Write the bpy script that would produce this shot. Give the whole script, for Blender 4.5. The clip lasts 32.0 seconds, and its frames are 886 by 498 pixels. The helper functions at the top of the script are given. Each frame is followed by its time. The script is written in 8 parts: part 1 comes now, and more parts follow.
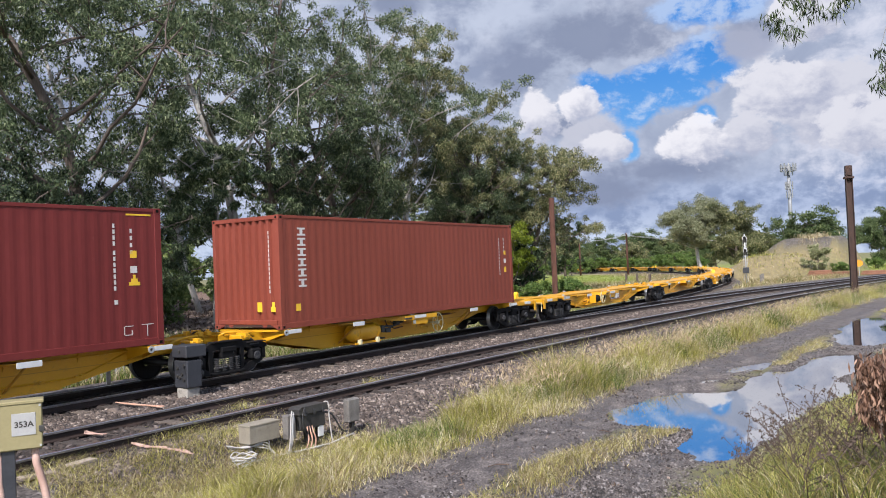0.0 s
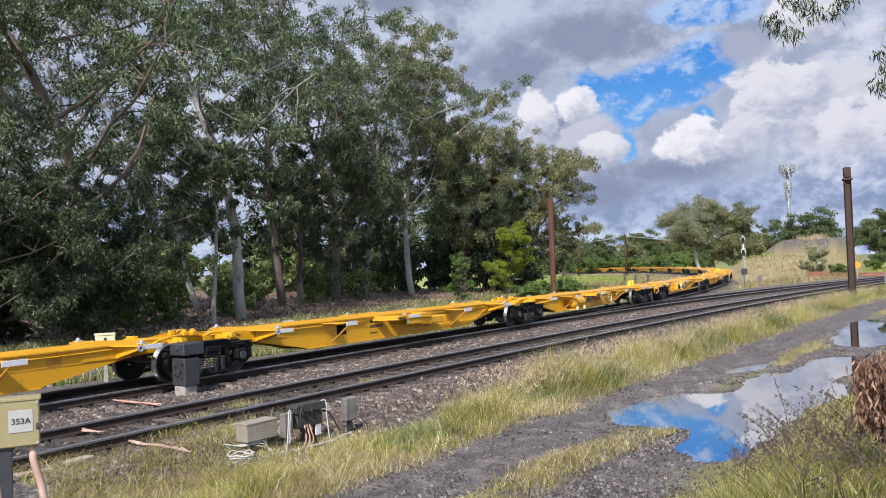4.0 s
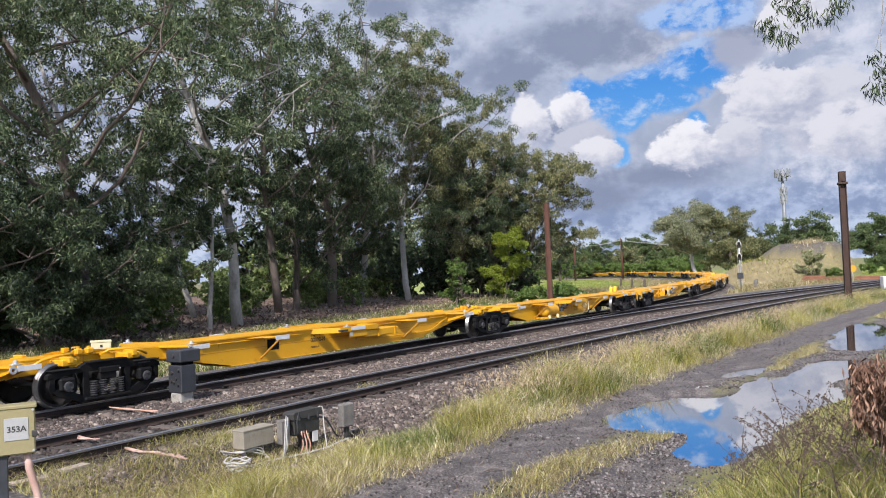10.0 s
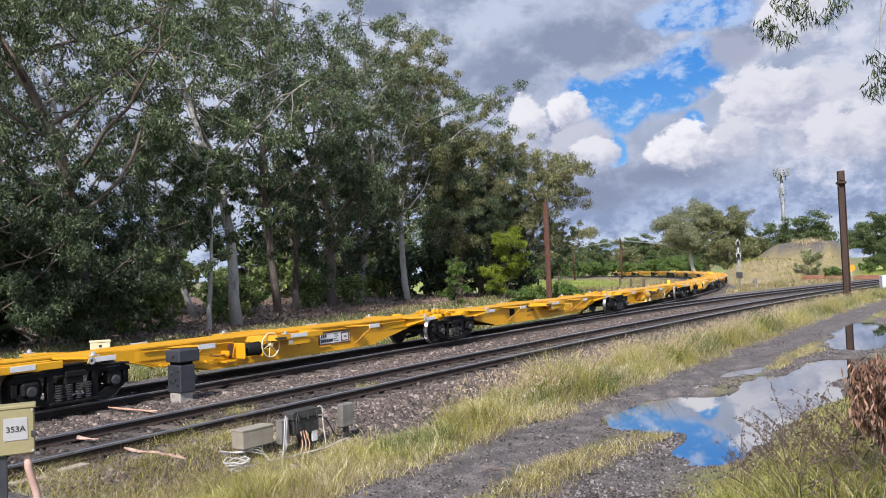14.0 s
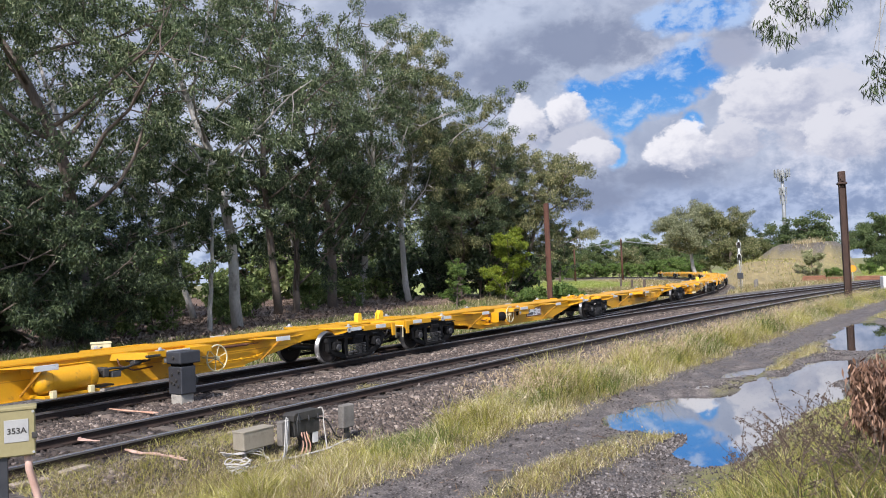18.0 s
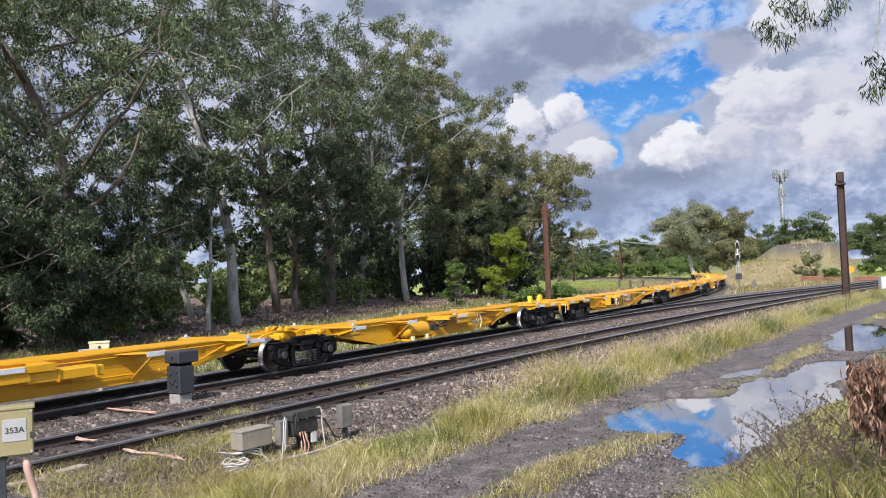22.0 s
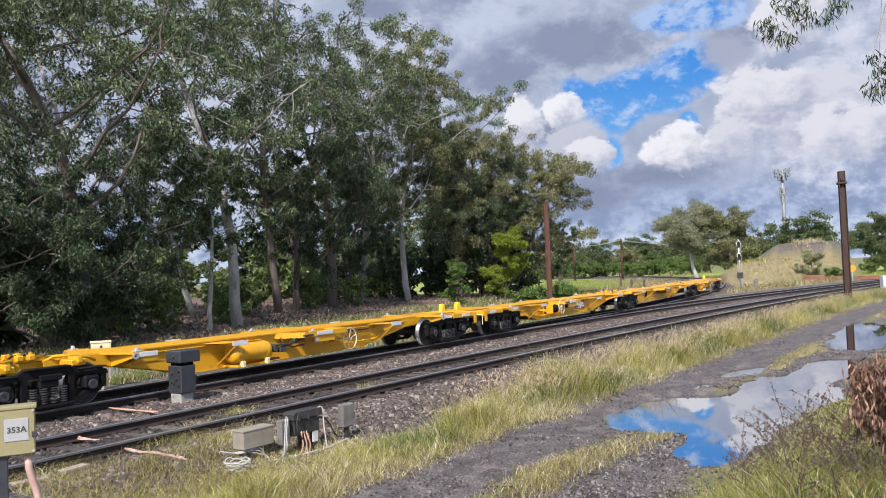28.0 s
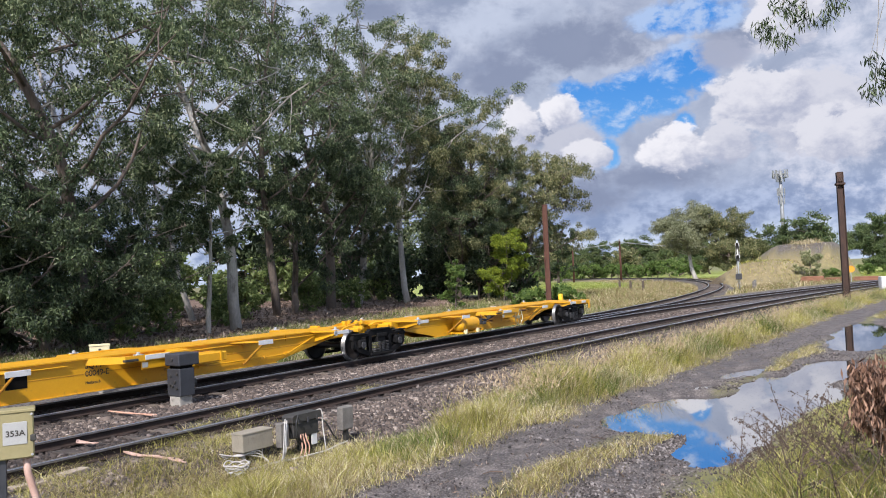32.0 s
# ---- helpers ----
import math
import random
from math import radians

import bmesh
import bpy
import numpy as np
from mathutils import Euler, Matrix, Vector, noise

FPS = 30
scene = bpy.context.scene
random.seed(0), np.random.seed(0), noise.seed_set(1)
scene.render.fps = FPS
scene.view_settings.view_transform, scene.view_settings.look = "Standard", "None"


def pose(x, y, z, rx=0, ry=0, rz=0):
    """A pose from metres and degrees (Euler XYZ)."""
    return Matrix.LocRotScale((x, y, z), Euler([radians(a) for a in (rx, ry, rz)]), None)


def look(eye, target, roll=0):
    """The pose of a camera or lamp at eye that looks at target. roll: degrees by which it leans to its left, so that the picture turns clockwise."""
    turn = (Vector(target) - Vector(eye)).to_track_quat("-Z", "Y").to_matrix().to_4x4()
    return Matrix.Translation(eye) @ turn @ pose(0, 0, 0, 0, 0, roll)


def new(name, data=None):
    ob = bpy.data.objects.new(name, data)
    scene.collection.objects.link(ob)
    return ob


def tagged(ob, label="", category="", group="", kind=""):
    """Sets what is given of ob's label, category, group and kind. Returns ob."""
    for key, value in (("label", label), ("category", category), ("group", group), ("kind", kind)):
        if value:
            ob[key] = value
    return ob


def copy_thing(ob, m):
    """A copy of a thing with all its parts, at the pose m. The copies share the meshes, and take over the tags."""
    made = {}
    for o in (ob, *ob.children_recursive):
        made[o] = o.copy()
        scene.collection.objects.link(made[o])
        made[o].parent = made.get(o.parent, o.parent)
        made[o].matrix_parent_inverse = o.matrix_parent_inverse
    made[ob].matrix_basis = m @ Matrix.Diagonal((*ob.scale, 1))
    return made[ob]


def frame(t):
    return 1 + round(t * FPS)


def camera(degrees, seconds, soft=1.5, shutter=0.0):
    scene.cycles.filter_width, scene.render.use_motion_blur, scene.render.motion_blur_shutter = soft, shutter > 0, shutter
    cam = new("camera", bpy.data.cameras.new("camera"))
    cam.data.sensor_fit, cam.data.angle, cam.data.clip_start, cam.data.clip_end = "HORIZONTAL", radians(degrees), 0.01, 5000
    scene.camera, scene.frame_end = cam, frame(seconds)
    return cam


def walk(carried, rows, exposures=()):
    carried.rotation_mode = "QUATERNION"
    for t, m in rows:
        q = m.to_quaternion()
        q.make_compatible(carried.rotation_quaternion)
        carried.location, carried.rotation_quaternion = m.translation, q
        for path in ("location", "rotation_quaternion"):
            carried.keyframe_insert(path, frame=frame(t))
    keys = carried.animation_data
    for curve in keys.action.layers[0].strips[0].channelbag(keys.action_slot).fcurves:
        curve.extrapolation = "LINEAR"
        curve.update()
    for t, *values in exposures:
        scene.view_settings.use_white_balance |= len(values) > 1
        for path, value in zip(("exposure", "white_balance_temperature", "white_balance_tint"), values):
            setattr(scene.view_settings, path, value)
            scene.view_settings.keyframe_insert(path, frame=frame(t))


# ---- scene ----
cam = camera(57.35, 32.0, soft=1.0)
PATH = [
    (0, pose(0.004, 0.003, 2.314, 91.429, 2.364, -54.355)),
    (0.5, pose(0.004, 0.003, 2.314, 91.420, 2.298, -54.373)),
    (1, pose(0.004, 0.003, 2.314, 91.402, 2.235, -54.392)),
    (1.5, pose(0.004, 0.002, 2.314, 91.380, 2.177, -54.410)),
    (2, pose(0.004, 0.002, 2.314, 91.363, 2.137, -54.416)),
    (2.5, pose(0.004, 0.003, 2.313, 91.352, 2.103, -54.421)),
    (3, pose(0.004, 0.003, 2.313, 91.354, 2.077, -54.430)),
    (3.5, pose(0.005, 0.003, 2.313, 91.367, 2.050, -54.447)),
    (5.5, pose(0.006, 0.004, 2.313, 91.493, 2.112, -54.526)),
    (6, pose(0.006, 0.005, 2.313, 91.595, 2.183, -54.560)),
    (6.5, pose(0.006, 0.005, 2.314, 91.660, 2.176, -54.585)),
    (7, pose(0.006, 0.005, 2.314, 91.698, 2.152, -54.606)),
    (7.5, pose(0.006, 0.005, 2.314, 91.728, 2.160, -54.624)),
    (8, pose(0.006, 0.005, 2.314, 91.746, 2.208, -54.641)),
    (8.5, pose(0.006, 0.005, 2.314, 91.748, 2.259, -54.662)),
    (9, pose(0.006, 0.005, 2.315, 91.741, 2.279, -54.677)),
    (9.5, pose(0.006, 0.005, 2.315, 91.735, 2.274, -54.692)),
    (10, pose(0.006, 0.005, 2.315, 91.750, 2.265, -54.712)),
    (10.5, pose(0.006, 0.005, 2.315, 91.780, 2.263, -54.729)),
    (11, pose(0.005, 0.005, 2.315, 91.783, 2.281, -54.740)),
    (11.5, pose(0.005, 0.005, 2.315, 91.777, 2.297, -54.753)),
    (12, pose(0.005, 0.005, 2.314, 91.784, 2.292, -54.772)),
    (12.5, pose(0.005, 0.005, 2.314, 91.777, 2.273, -54.782)),
    (13, pose(0.005, 0.005, 2.314, 91.757, 2.261, -54.783)),
    (13.5, pose(0.004, 0.004, 2.314, 91.741, 2.280, -54.779)),
    (14, pose(0.004, 0.004, 2.314, 91.729, 2.319, -54.771)),
    (14.5, pose(0.004, 0.004, 2.314, 91.707, 2.353, -54.755)),
    (16.5, pose(0.004, 0.000, 2.314, 91.731, 2.401, -54.760)),
    (17, pose(0.004, -0.000, 2.314, 91.762, 2.367, -54.729)),
    (17.5, pose(0.004, -0.000, 2.313, 91.794, 2.382, -54.717)),
    (18, pose(0.004, -0.001, 2.313, 91.816, 2.405, -54.714)),
    (18.5, pose(0.004, -0.001, 2.313, 91.846, 2.414, -54.716)),
    (19, pose(0.004, -0.001, 2.313, 91.877, 2.418, -54.726)),
    (19.5, pose(0.004, -0.001, 2.313, 91.898, 2.415, -54.746)),
    (20, pose(0.004, -0.001, 2.313, 91.907, 2.411, -54.763)),
    (20.5, pose(0.004, -0.000, 2.313, 91.904, 2.405, -54.771)),
    (21, pose(0.004, -0.000, 2.313, 91.887, 2.396, -54.780)),
    (21.5, pose(0.004, 0.000, 2.313, 91.848, 2.364, -54.795)),
    (22, pose(0.004, 0.000, 2.313, 91.807, 2.300, -54.816)),
    (22.5, pose(0.004, 0.001, 2.313, 91.782, 2.246, -54.835)),
    (23, pose(0.004, 0.001, 2.314, 91.748, 2.211, -54.838)),
    (23.5, pose(0.004, 0.002, 2.314, 91.704, 2.188, -54.827)),
    (24, pose(0.004, 0.002, 2.314, 91.668, 2.188, -54.808)),
    (24.5, pose(0.004, 0.002, 2.314, 91.656, 2.192, -54.783)),
    (25, pose(0.004, 0.002, 2.314, 91.671, 2.180, -54.757)),
    (25.5, pose(0.004, 0.002, 2.314, 91.682, 2.162, -54.733)),
    (27.5, pose(0.003, 0.002, 2.314, 91.724, 2.353, -54.715)),
    (28, pose(0.003, 0.002, 2.314, 91.763, 2.346, -54.729)),
    (28.5, pose(0.003, 0.002, 2.313, 91.811, 2.351, -54.750)),
    (29, pose(0.003, 0.002, 2.313, 91.852, 2.354, -54.762)),
    (29.5, pose(0.003, 0.002, 2.313, 91.885, 2.370, -54.765)),
    (30, pose(0.003, 0.002, 2.314, 91.907, 2.386, -54.767)),
    (30.5, pose(0.004, 0.002, 2.314, 91.915, 2.393, -54.772)),
    (31, pose(0.004, 0.002, 2.314, 91.916, 2.417, -54.786)),
    (31.5, pose(0.004, 0.002, 2.314, 91.912, 2.457, -54.804)),
    (32, pose(0.004, 0.002, 2.314, 91.907, 2.522, -54.811)),
]
walk(cam, PATH, [(0.0, 0.48, 6300, 15), (32.0, 0.48, 6300, 15)])

# ---- light ----
SUN_AZ, SUN_EL = 248.0, 45.0          # compass degrees from +Y towards +X, height
world = bpy.data.worlds.new("world")
scene.world = world
world.use_nodes = True
wn, wl = world.node_tree.nodes, world.node_tree.links
sky = wn.new("ShaderNodeTexSky")
sky.sky_type, sky.sun_disc = "NISHITA", False
sky.sun_elevation, sky.sun_rotation = radians(SUN_EL), radians(SUN_AZ)
wl.new(sky.outputs[0], wn["Background"].inputs[0])
wn["Background"].inputs[1].default_value = 0.15
sun_data = bpy.data.lights.new("sun", "SUN")
sun_data.energy, sun_data.angle, sun_data.color = 4.7, radians(0.6), (1.0, 0.955, 0.89)
sun = new("sun", sun_data)
_a, _e = radians(SUN_AZ), radians(SUN_EL)
SUN_FROM = Vector((math.sin(_a) * math.cos(_e), math.cos(_a) * math.cos(_e), math.sin(_e)))
sun.matrix_world = look(SUN_FROM * 100, (0, 0, 0))


# ---- materials ----
def mat(name, c1, c2=None, rough=0.7, metal=0.0, scale=6.0, fine=60.0, bump=0.15, c3=None, spread=(0.35, 0.65), island=0.0,
        objrand=0.0, coords="Object", stretch=(1, 1, 1), spec=0.5, wear=None):
    """Two scales of noise between two or three colours, with relief from the finer one."""
    m = bpy.data.materials.new(name)
    m.use_nodes = True
    n, k = m.node_tree.nodes, m.node_tree.links
    b = n["Principled BSDF"]
    b.inputs["Roughness"].default_value, b.inputs["Metallic"].default_value = rough, metal
    b.inputs["Specular IOR Level"].default_value = spec
    c2 = c2 or tuple(min(1, v * 1.25) for v in c1)
    tc, mp = n.new("ShaderNodeTexCoord"), n.new("ShaderNodeMapping")
    mp.inputs["Scale"].default_value = stretch
    k.new(tc.outputs[coords], mp.inputs[0])
    big, small = n.new("ShaderNodeTexNoise"), n.new("ShaderNodeTexNoise")
    for t, s, d in ((big, scale, 5), (small, fine, 3)):
        t.inputs["Scale"].default_value, t.inputs["Detail"].default_value = s, d
        k.new(mp.outputs[0], t.inputs["Vector"])
    mix = n.new("ShaderNodeMath")
    mix.operation, mix.inputs[1].default_value = "MULTIPLY_ADD", 0.65
    half = n.new("ShaderNodeMath")
    half.operation, half.inputs[1].default_value = "MULTIPLY", 0.35
    k.new(small.outputs[0], half.inputs[0])
    k.new(big.outputs[0], mix.inputs[0])
    k.new(half.outputs[0], mix.inputs[2])
    fac = mix.outputs[0]
    if island or objrand:
        r = n.new("ShaderNodeNewGeometry") if island else n.new("ShaderNodeObjectInfo")
        ma = n.new("ShaderNodeMath")
        ma.operation, ma.inputs[1].default_value = "MULTIPLY_ADD", island or objrand
        k.new(r.outputs["Random Per Island" if island else "Random"], ma.inputs[0])
        su = n.new("ShaderNodeMath")
        su.operation, su.inputs[1].default_value = "SUBTRACT", (island or objrand) / 2
        k.new(fac, ma.inputs[2])
        k.new(ma.outputs[0], su.inputs[0])
        fac = su.outputs[0]
    ramp = n.new("ShaderNodeValToRGB")
    el = ramp.color_ramp.elements
    el[0].position, el[0].color = spread[0], (*c1, 1)
    el[1].position, el[1].color = spread[1], (*c2, 1)
    if c3:
        e = el.new(min(0.98, spread[1] + 0.15))
        e.color = (*c3, 1)
    k.new(fac, ramp.inputs[0])
    col = ramp.outputs[0]
    if wear:
        wn_ = n.new("ShaderNodeTexNoise")
        wn_.inputs["Scale"].default_value, wn_.inputs["Detail"].default_value = wear[1], 8
        wn_.inputs["Roughness"].default_value = 0.65
        k.new(mp.outputs[0], wn_.inputs["Vector"])
        wr = n.new("ShaderNodeMapRange")
        wr.inputs[1].default_value, wr.inputs[2].default_value = wear[2], wear[2] + 0.12
        k.new(wn_.outputs[0], wr.inputs[0])
        wm = n.new("ShaderNodeMixRGB")
        wm.inputs[2].default_value = (*wear[0], 1)
        k.new(wr.outputs[0], wm.inputs[0])
        k.new(col, wm.inputs[1])
        col = wm.outputs[0]
    k.new(col, b.inputs["Base Color"])
    if bump:
        bp = n.new("ShaderNodeBump")
        bp.inputs["Strength"].default_value, bp.inputs["Distance"].default_value = bump, 0.02
        k.new(small.outputs[0], bp.inputs["Height"])
        k.new(bp.outputs[0], b.inputs["Normal"])
    return m


def leafy(name, c1, c2, c3, rough=0.5, trans=0.25):
    """Leaves: colour varies from leaf to leaf, and some light passes through."""
    m = mat(name, c1, c2, rough, c3=c3, scale=0.35, fine=3.0, bump=0, island=0.75, spread=(0.2, 0.68), spec=0.28)
    n, k = m.node_tree.nodes, m.node_tree.links
    b, out = n["Principled BSDF"], n["Material Output"]
    t, mx = n.new("ShaderNodeBsdfTranslucent"), n.new("ShaderNodeMixShader")
    mx.inputs[0].default_value = trans
    k.new(b.inputs["Base Color"].links[0].from_socket, t.inputs[0])
    k.new(b.outputs[0], mx.inputs[1])
    k.new(t.outputs[0], mx.inputs[2])
    k.new(mx.outputs[0], out.inputs[0])
    return m


M_YELLOW = mat("yellow_paint", (0.56, 0.272, 0.006), (0.64, 0.325, 0.009), 0.42, scale=1.3, fine=25, bump=0.05, wear=((0.28, 0.15, 0.03), 2.6, 0.60))
M_YELLOWDK = mat("grimy_yellow_paint", (0.33, 0.155, 0.008), (0.44, 0.21, 0.01), 0.5, scale=2, fine=30, bump=0.05)
M_STAY = mat("browned_yellow_steel", (0.30, 0.13, 0.012), (0.46, 0.22, 0.015), 0.6, scale=5, fine=30, bump=0.1)
M_RUST = mat("rusty_steel", (0.07, 0.026, 0.012), (0.15, 0.06, 0.028), 0.8, scale=8, fine=50, bump=0.2)
M_PLATEBR = mat("brown_frame_paint", (0.10, 0.035, 0.022), (0.15, 0.055, 0.035), 0.6, bump=0)
M_YEL2 = mat("guide_yellow", (0.75, 0.47, 0.02), (0.8, 0.52, 0.03), 0.45, scale=4, bump=0.05)
M_BLACK = mat("bogie_black", (0.003, 0.003, 0.0035), (0.009, 0.0085, 0.0085), 0.7, scale=3, fine=30, bump=0.3, spec=0.2, wear=((0.025, 0.019, 0.016), 5, 0.66))
M_TREAD = mat("wheel_steel", (0.15, 0.145, 0.14), (0.25, 0.24, 0.23), 0.38, 0.8, scale=8, bump=0.03)
M_WHEEL = mat("wheel_dark", (0.008, 0.007, 0.007), (0.022, 0.019, 0.018), 0.5, 0.1, scale=5, bump=0.1)
M_GREYSTEEL = mat("spring_grey", (0.028, 0.028, 0.030), (0.065, 0.065, 0.068), 0.55, 0.2, scale=6)
M_WHITE = mat("white_paint", (0.52, 0.52, 0.51), (0.62, 0.62, 0.61), 0.5, scale=7, fine=50, bump=0.03, wear=((0.32, 0.30, 0.27), 6, 0.64))
M_CREAM = mat("cream_white", (0.58, 0.50, 0.28), (0.66, 0.58, 0.36), 0.5, scale=5, bump=0.03)
M_DKTEXT = mat("dark_lettering", (0.02, 0.018, 0.015), (0.05, 0.045, 0.04), 0.6, bump=0)
# near-black that paints the shade of holes and gaps on solid parts
M_GAPSHADE = mat("painted_inside_shade", (0.003, 0.003, 0.003), (0.008, 0.007, 0.006), 0.9, bump=0, spec=0.1)
M_CONT = mat("oxide_container_paint", (0.175, 0.038, 0.022), (0.215, 0.050, 0.030), 0.6, spec=0.3, scale=0.8, fine=14, bump=0.06, stretch=(1, 1, 0.35), wear=((0.13, 0.05, 0.04), 3.0, 0.66))
M_CONT2 = mat("maroon_container_paint", (0.125, 0.017, 0.015), (0.16, 0.025, 0.022), 0.6, spec=0.3, scale=0.8, fine=14, bump=0.06, stretch=(1, 1, 0.3), wear=((0.22, 0.09, 0.075), 2.5, 0.66))
M_CONTDK = mat("container_underside", (0.026, 0.012, 0.010), (0.045, 0.018, 0.015), 0.7, scale=3)
M_RAIL = mat("rusty_rail", (0.014, 0.008, 0.006), (0.036, 0.020, 0.014), 0.8, 0.1, scale=4, fine=40)
M_RAILTOP = mat("polished_rail_head", (0.62, 0.62, 0.66), (0.76, 0.76, 0.80), 0.33, 1.0, scale=2, fine=30, bump=0.02)
M_SLEEPER = mat("weathered_timber", (0.045, 0.036, 0.030), (0.13, 0.105, 0.085), 0.9, scale=3, fine=40, bump=0.5, stretch=(6, 1, 1), objrand=0.3)
M_STONE = mat("ballast_stone", (0.048, 0.037, 0.031), (0.148, 0.115, 0.095), 0.9, scale=3, fine=40, bump=0.3, c3=(0.32, 0.268, 0.225), island=0.85, spread=(0.2, 0.8))
M_STONEDK = mat("oily_ballast_stone", (0.020, 0.014, 0.011), (0.058, 0.044, 0.036), 0.85, scale=3, fine=40, bump=0.3, c3=(0.15, 0.125, 0.11), island=0.85, spread=(0.2, 0.85))
M_MUDSTONE = mat("muddy_stone", (0.022, 0.018, 0.016), (0.115, 0.098, 0.09), 0.8, scale=3, fine=40, bump=0.2, c3=(0.225, 0.205, 0.195), island=0.9, spread=(0.15, 0.75))
M_GREYBOX = mat("grey_machine_paint", (0.022, 0.024, 0.029), (0.038, 0.040, 0.047), 0.5, scale=3, fine=30, bump=0.08, wear=((0.02, 0.02, 0.022), 4, 0.62))
M_CONC = mat("concrete", (0.24, 0.22, 0.19), (0.36, 0.34, 0.30), 0.9, scale=5, fine=70, bump=0.3, wear=((0.14, 0.125, 0.11), 5, 0.58))
M_CONCDK = mat("weathered_concrete", (0.09, 0.082, 0.075), (0.20, 0.185, 0.165), 0.9, scale=4, fine=50, bump=0.35)
M_BEIGE = mat("beige_box_paint", (0.21, 0.185, 0.14), (0.28, 0.25, 0.195), 0.75, scale=4, fine=40, bump=0.15, wear=((0.18, 0.15, 0.11), 6, 0.58))
M_BLACKBOX = mat("black_junction_box", (0.02, 0.019, 0.018), (0.05, 0.047, 0.042), 0.6, scale=4, fine=40, bump=0.2)
M_PANEL = mat("pale_yellow_enamel", (0.24, 0.208, 0.10), (0.285, 0.248, 0.125), 0.5, scale=3, fine=30, bump=0.04, wear=((0.32, 0.27, 0.15), 6, 0.66))
M_RUBBER = mat("dark_rubber", (0.012, 0.012, 0.012), (0.03, 0.03, 0.03), 0.6, bump=0.05)
M_CONDUIT = mat("pinkish_conduit", (0.36, 0.22, 0.17), (0.50, 0.34, 0.28), 0.6, scale=8, bump=0.05)
M_CABLEW = mat("white_cable", (0.36, 0.34, 0.31), (0.50, 0.48, 0.45), 0.6, bump=0, scale=20)
M_CABLEO = mat("orange_cable", (0.38, 0.20, 0.13), (0.50, 0.31, 0.23), 0.6, bump=0)
M_POLE = mat("rusty_mast_steel", (0.055, 0.022, 0.014), (0.11, 0.045, 0.028), 0.8, 0.1, scale=3, fine=40, bump=0.3, stretch=(2, 2, 0.5))
M_POLEDK = mat("dark_mast_steel", (0.028, 0.015, 0.011), (0.06, 0.03, 0.02), 0.75, 0.1, scale=3, fine=40, bump=0.3, stretch=(2, 2, 0.5))
M_GALV = mat("galvanised_steel", (0.42, 0.43, 0.44), (0.55, 0.56, 0.57), 0.4, 0.5, scale=6, bump=0.04)
M_BARK = mat("pale_gum_bark", (0.22, 0.205, 0.185), (0.42, 0.40, 0.37), 0.85, scale=1.2, fine=14, bump=0.5, stretch=(1, 1, 0.35), wear=((0.10, 0.082, 0.07), 1.5, 0.55))
M_BARKDK = mat("dark_bark", (0.06, 0.045, 0.035), (0.15, 0.12, 0.10), 0.9, scale=2, fine=20, bump=0.6, stretch=(1, 1, 0.3))
M_LEAF = leafy("gum_leaves", (0.034, 0.056, 0.024), (0.118, 0.158, 0.076), (0.30, 0.345, 0.19), 0.5, 0.36)
M_LEAFDK = leafy("dark_leaves", (0.014, 0.025, 0.011), (0.050, 0.073, 0.033), (0.125, 0.160, 0.076), 0.5, 0.20)
M_LEAFOL = leafy("olive_leaves", (0.066, 0.078, 0.032), (0.195, 0.205, 0.092), (0.43, 0.41, 0.215), 0.5, 0.34)
M_LEAFYG = leafy("yellow_green_leaves", (0.10, 0.14, 0.012), (0.17, 0.22, 0.02), (0.26, 0.30, 0.03))
M_LEAFGR = leafy("fresh_green_leaves", (0.075, 0.13, 0.03), (0.13, 0.20, 0.05), (0.21, 0.27, 0.075), 0.5, 0.4)
M_LITTER = leafy("grey_brown_litter", (0.075, 0.052, 0.038), (0.17, 0.125, 0.095), (0.31, 0.245, 0.20), 0.7, 0.05)
M_DEADLEAF = leafy("dark_dead_leaves", (0.10, 0.055, 0.036), (0.23, 0.13, 0.085), (0.38, 0.24, 0.165), 0.6, 0.1)
M_GRASS = leafy("meadow_grass", (0.175, 0.170, 0.030), (0.46, 0.435, 0.108), (0.75, 0.69, 0.28), 0.6, 0.4)
M_GRASSDRY = leafy("dry_grass", (0.21, 0.155, 0.075), (0.52, 0.44, 0.26), (0.78, 0.70, 0.50), 0.7, 0.3)
M_GRASSGR = leafy("green_grass", (0.05, 0.08, 0.014), (0.16, 0.21, 0.045), (0.34, 0.38, 0.11), 0.6, 0.35)
M_MEADOW = leafy("meadow_green", (0.15, 0.19, 0.035), (0.25, 0.29, 0.06), (0.38, 0.40, 0.11), 0.6, 0.35)
M_GRASSHEAP = leafy("heap_grass", (0.15, 0.12, 0.05), (0.25, 0.205, 0.09), (0.36, 0.30, 0.15), 0.7, 0.25)
# distant foliage, with haze and sunlight mixed into its green
M_LEAFFAR = leafy("hazed_far_leaves", (0.055, 0.085, 0.032), (0.095, 0.13, 0.05), (0.16, 0.19, 0.075), 0.5)
# brightened green puts sunlight into bushes that stand under the crowns
M_LEAFLIT = leafy("sunlit_tint_leaves", (0.10, 0.145, 0.045), (0.18, 0.235, 0.08), (0.32, 0.37, 0.14), 0.5, 0.45)
M_PLATE = mat("printed_plate", (0.33, 0.33, 0.32), (0.39, 0.39, 0.375), 0.5, scale=7, bump=0.02)
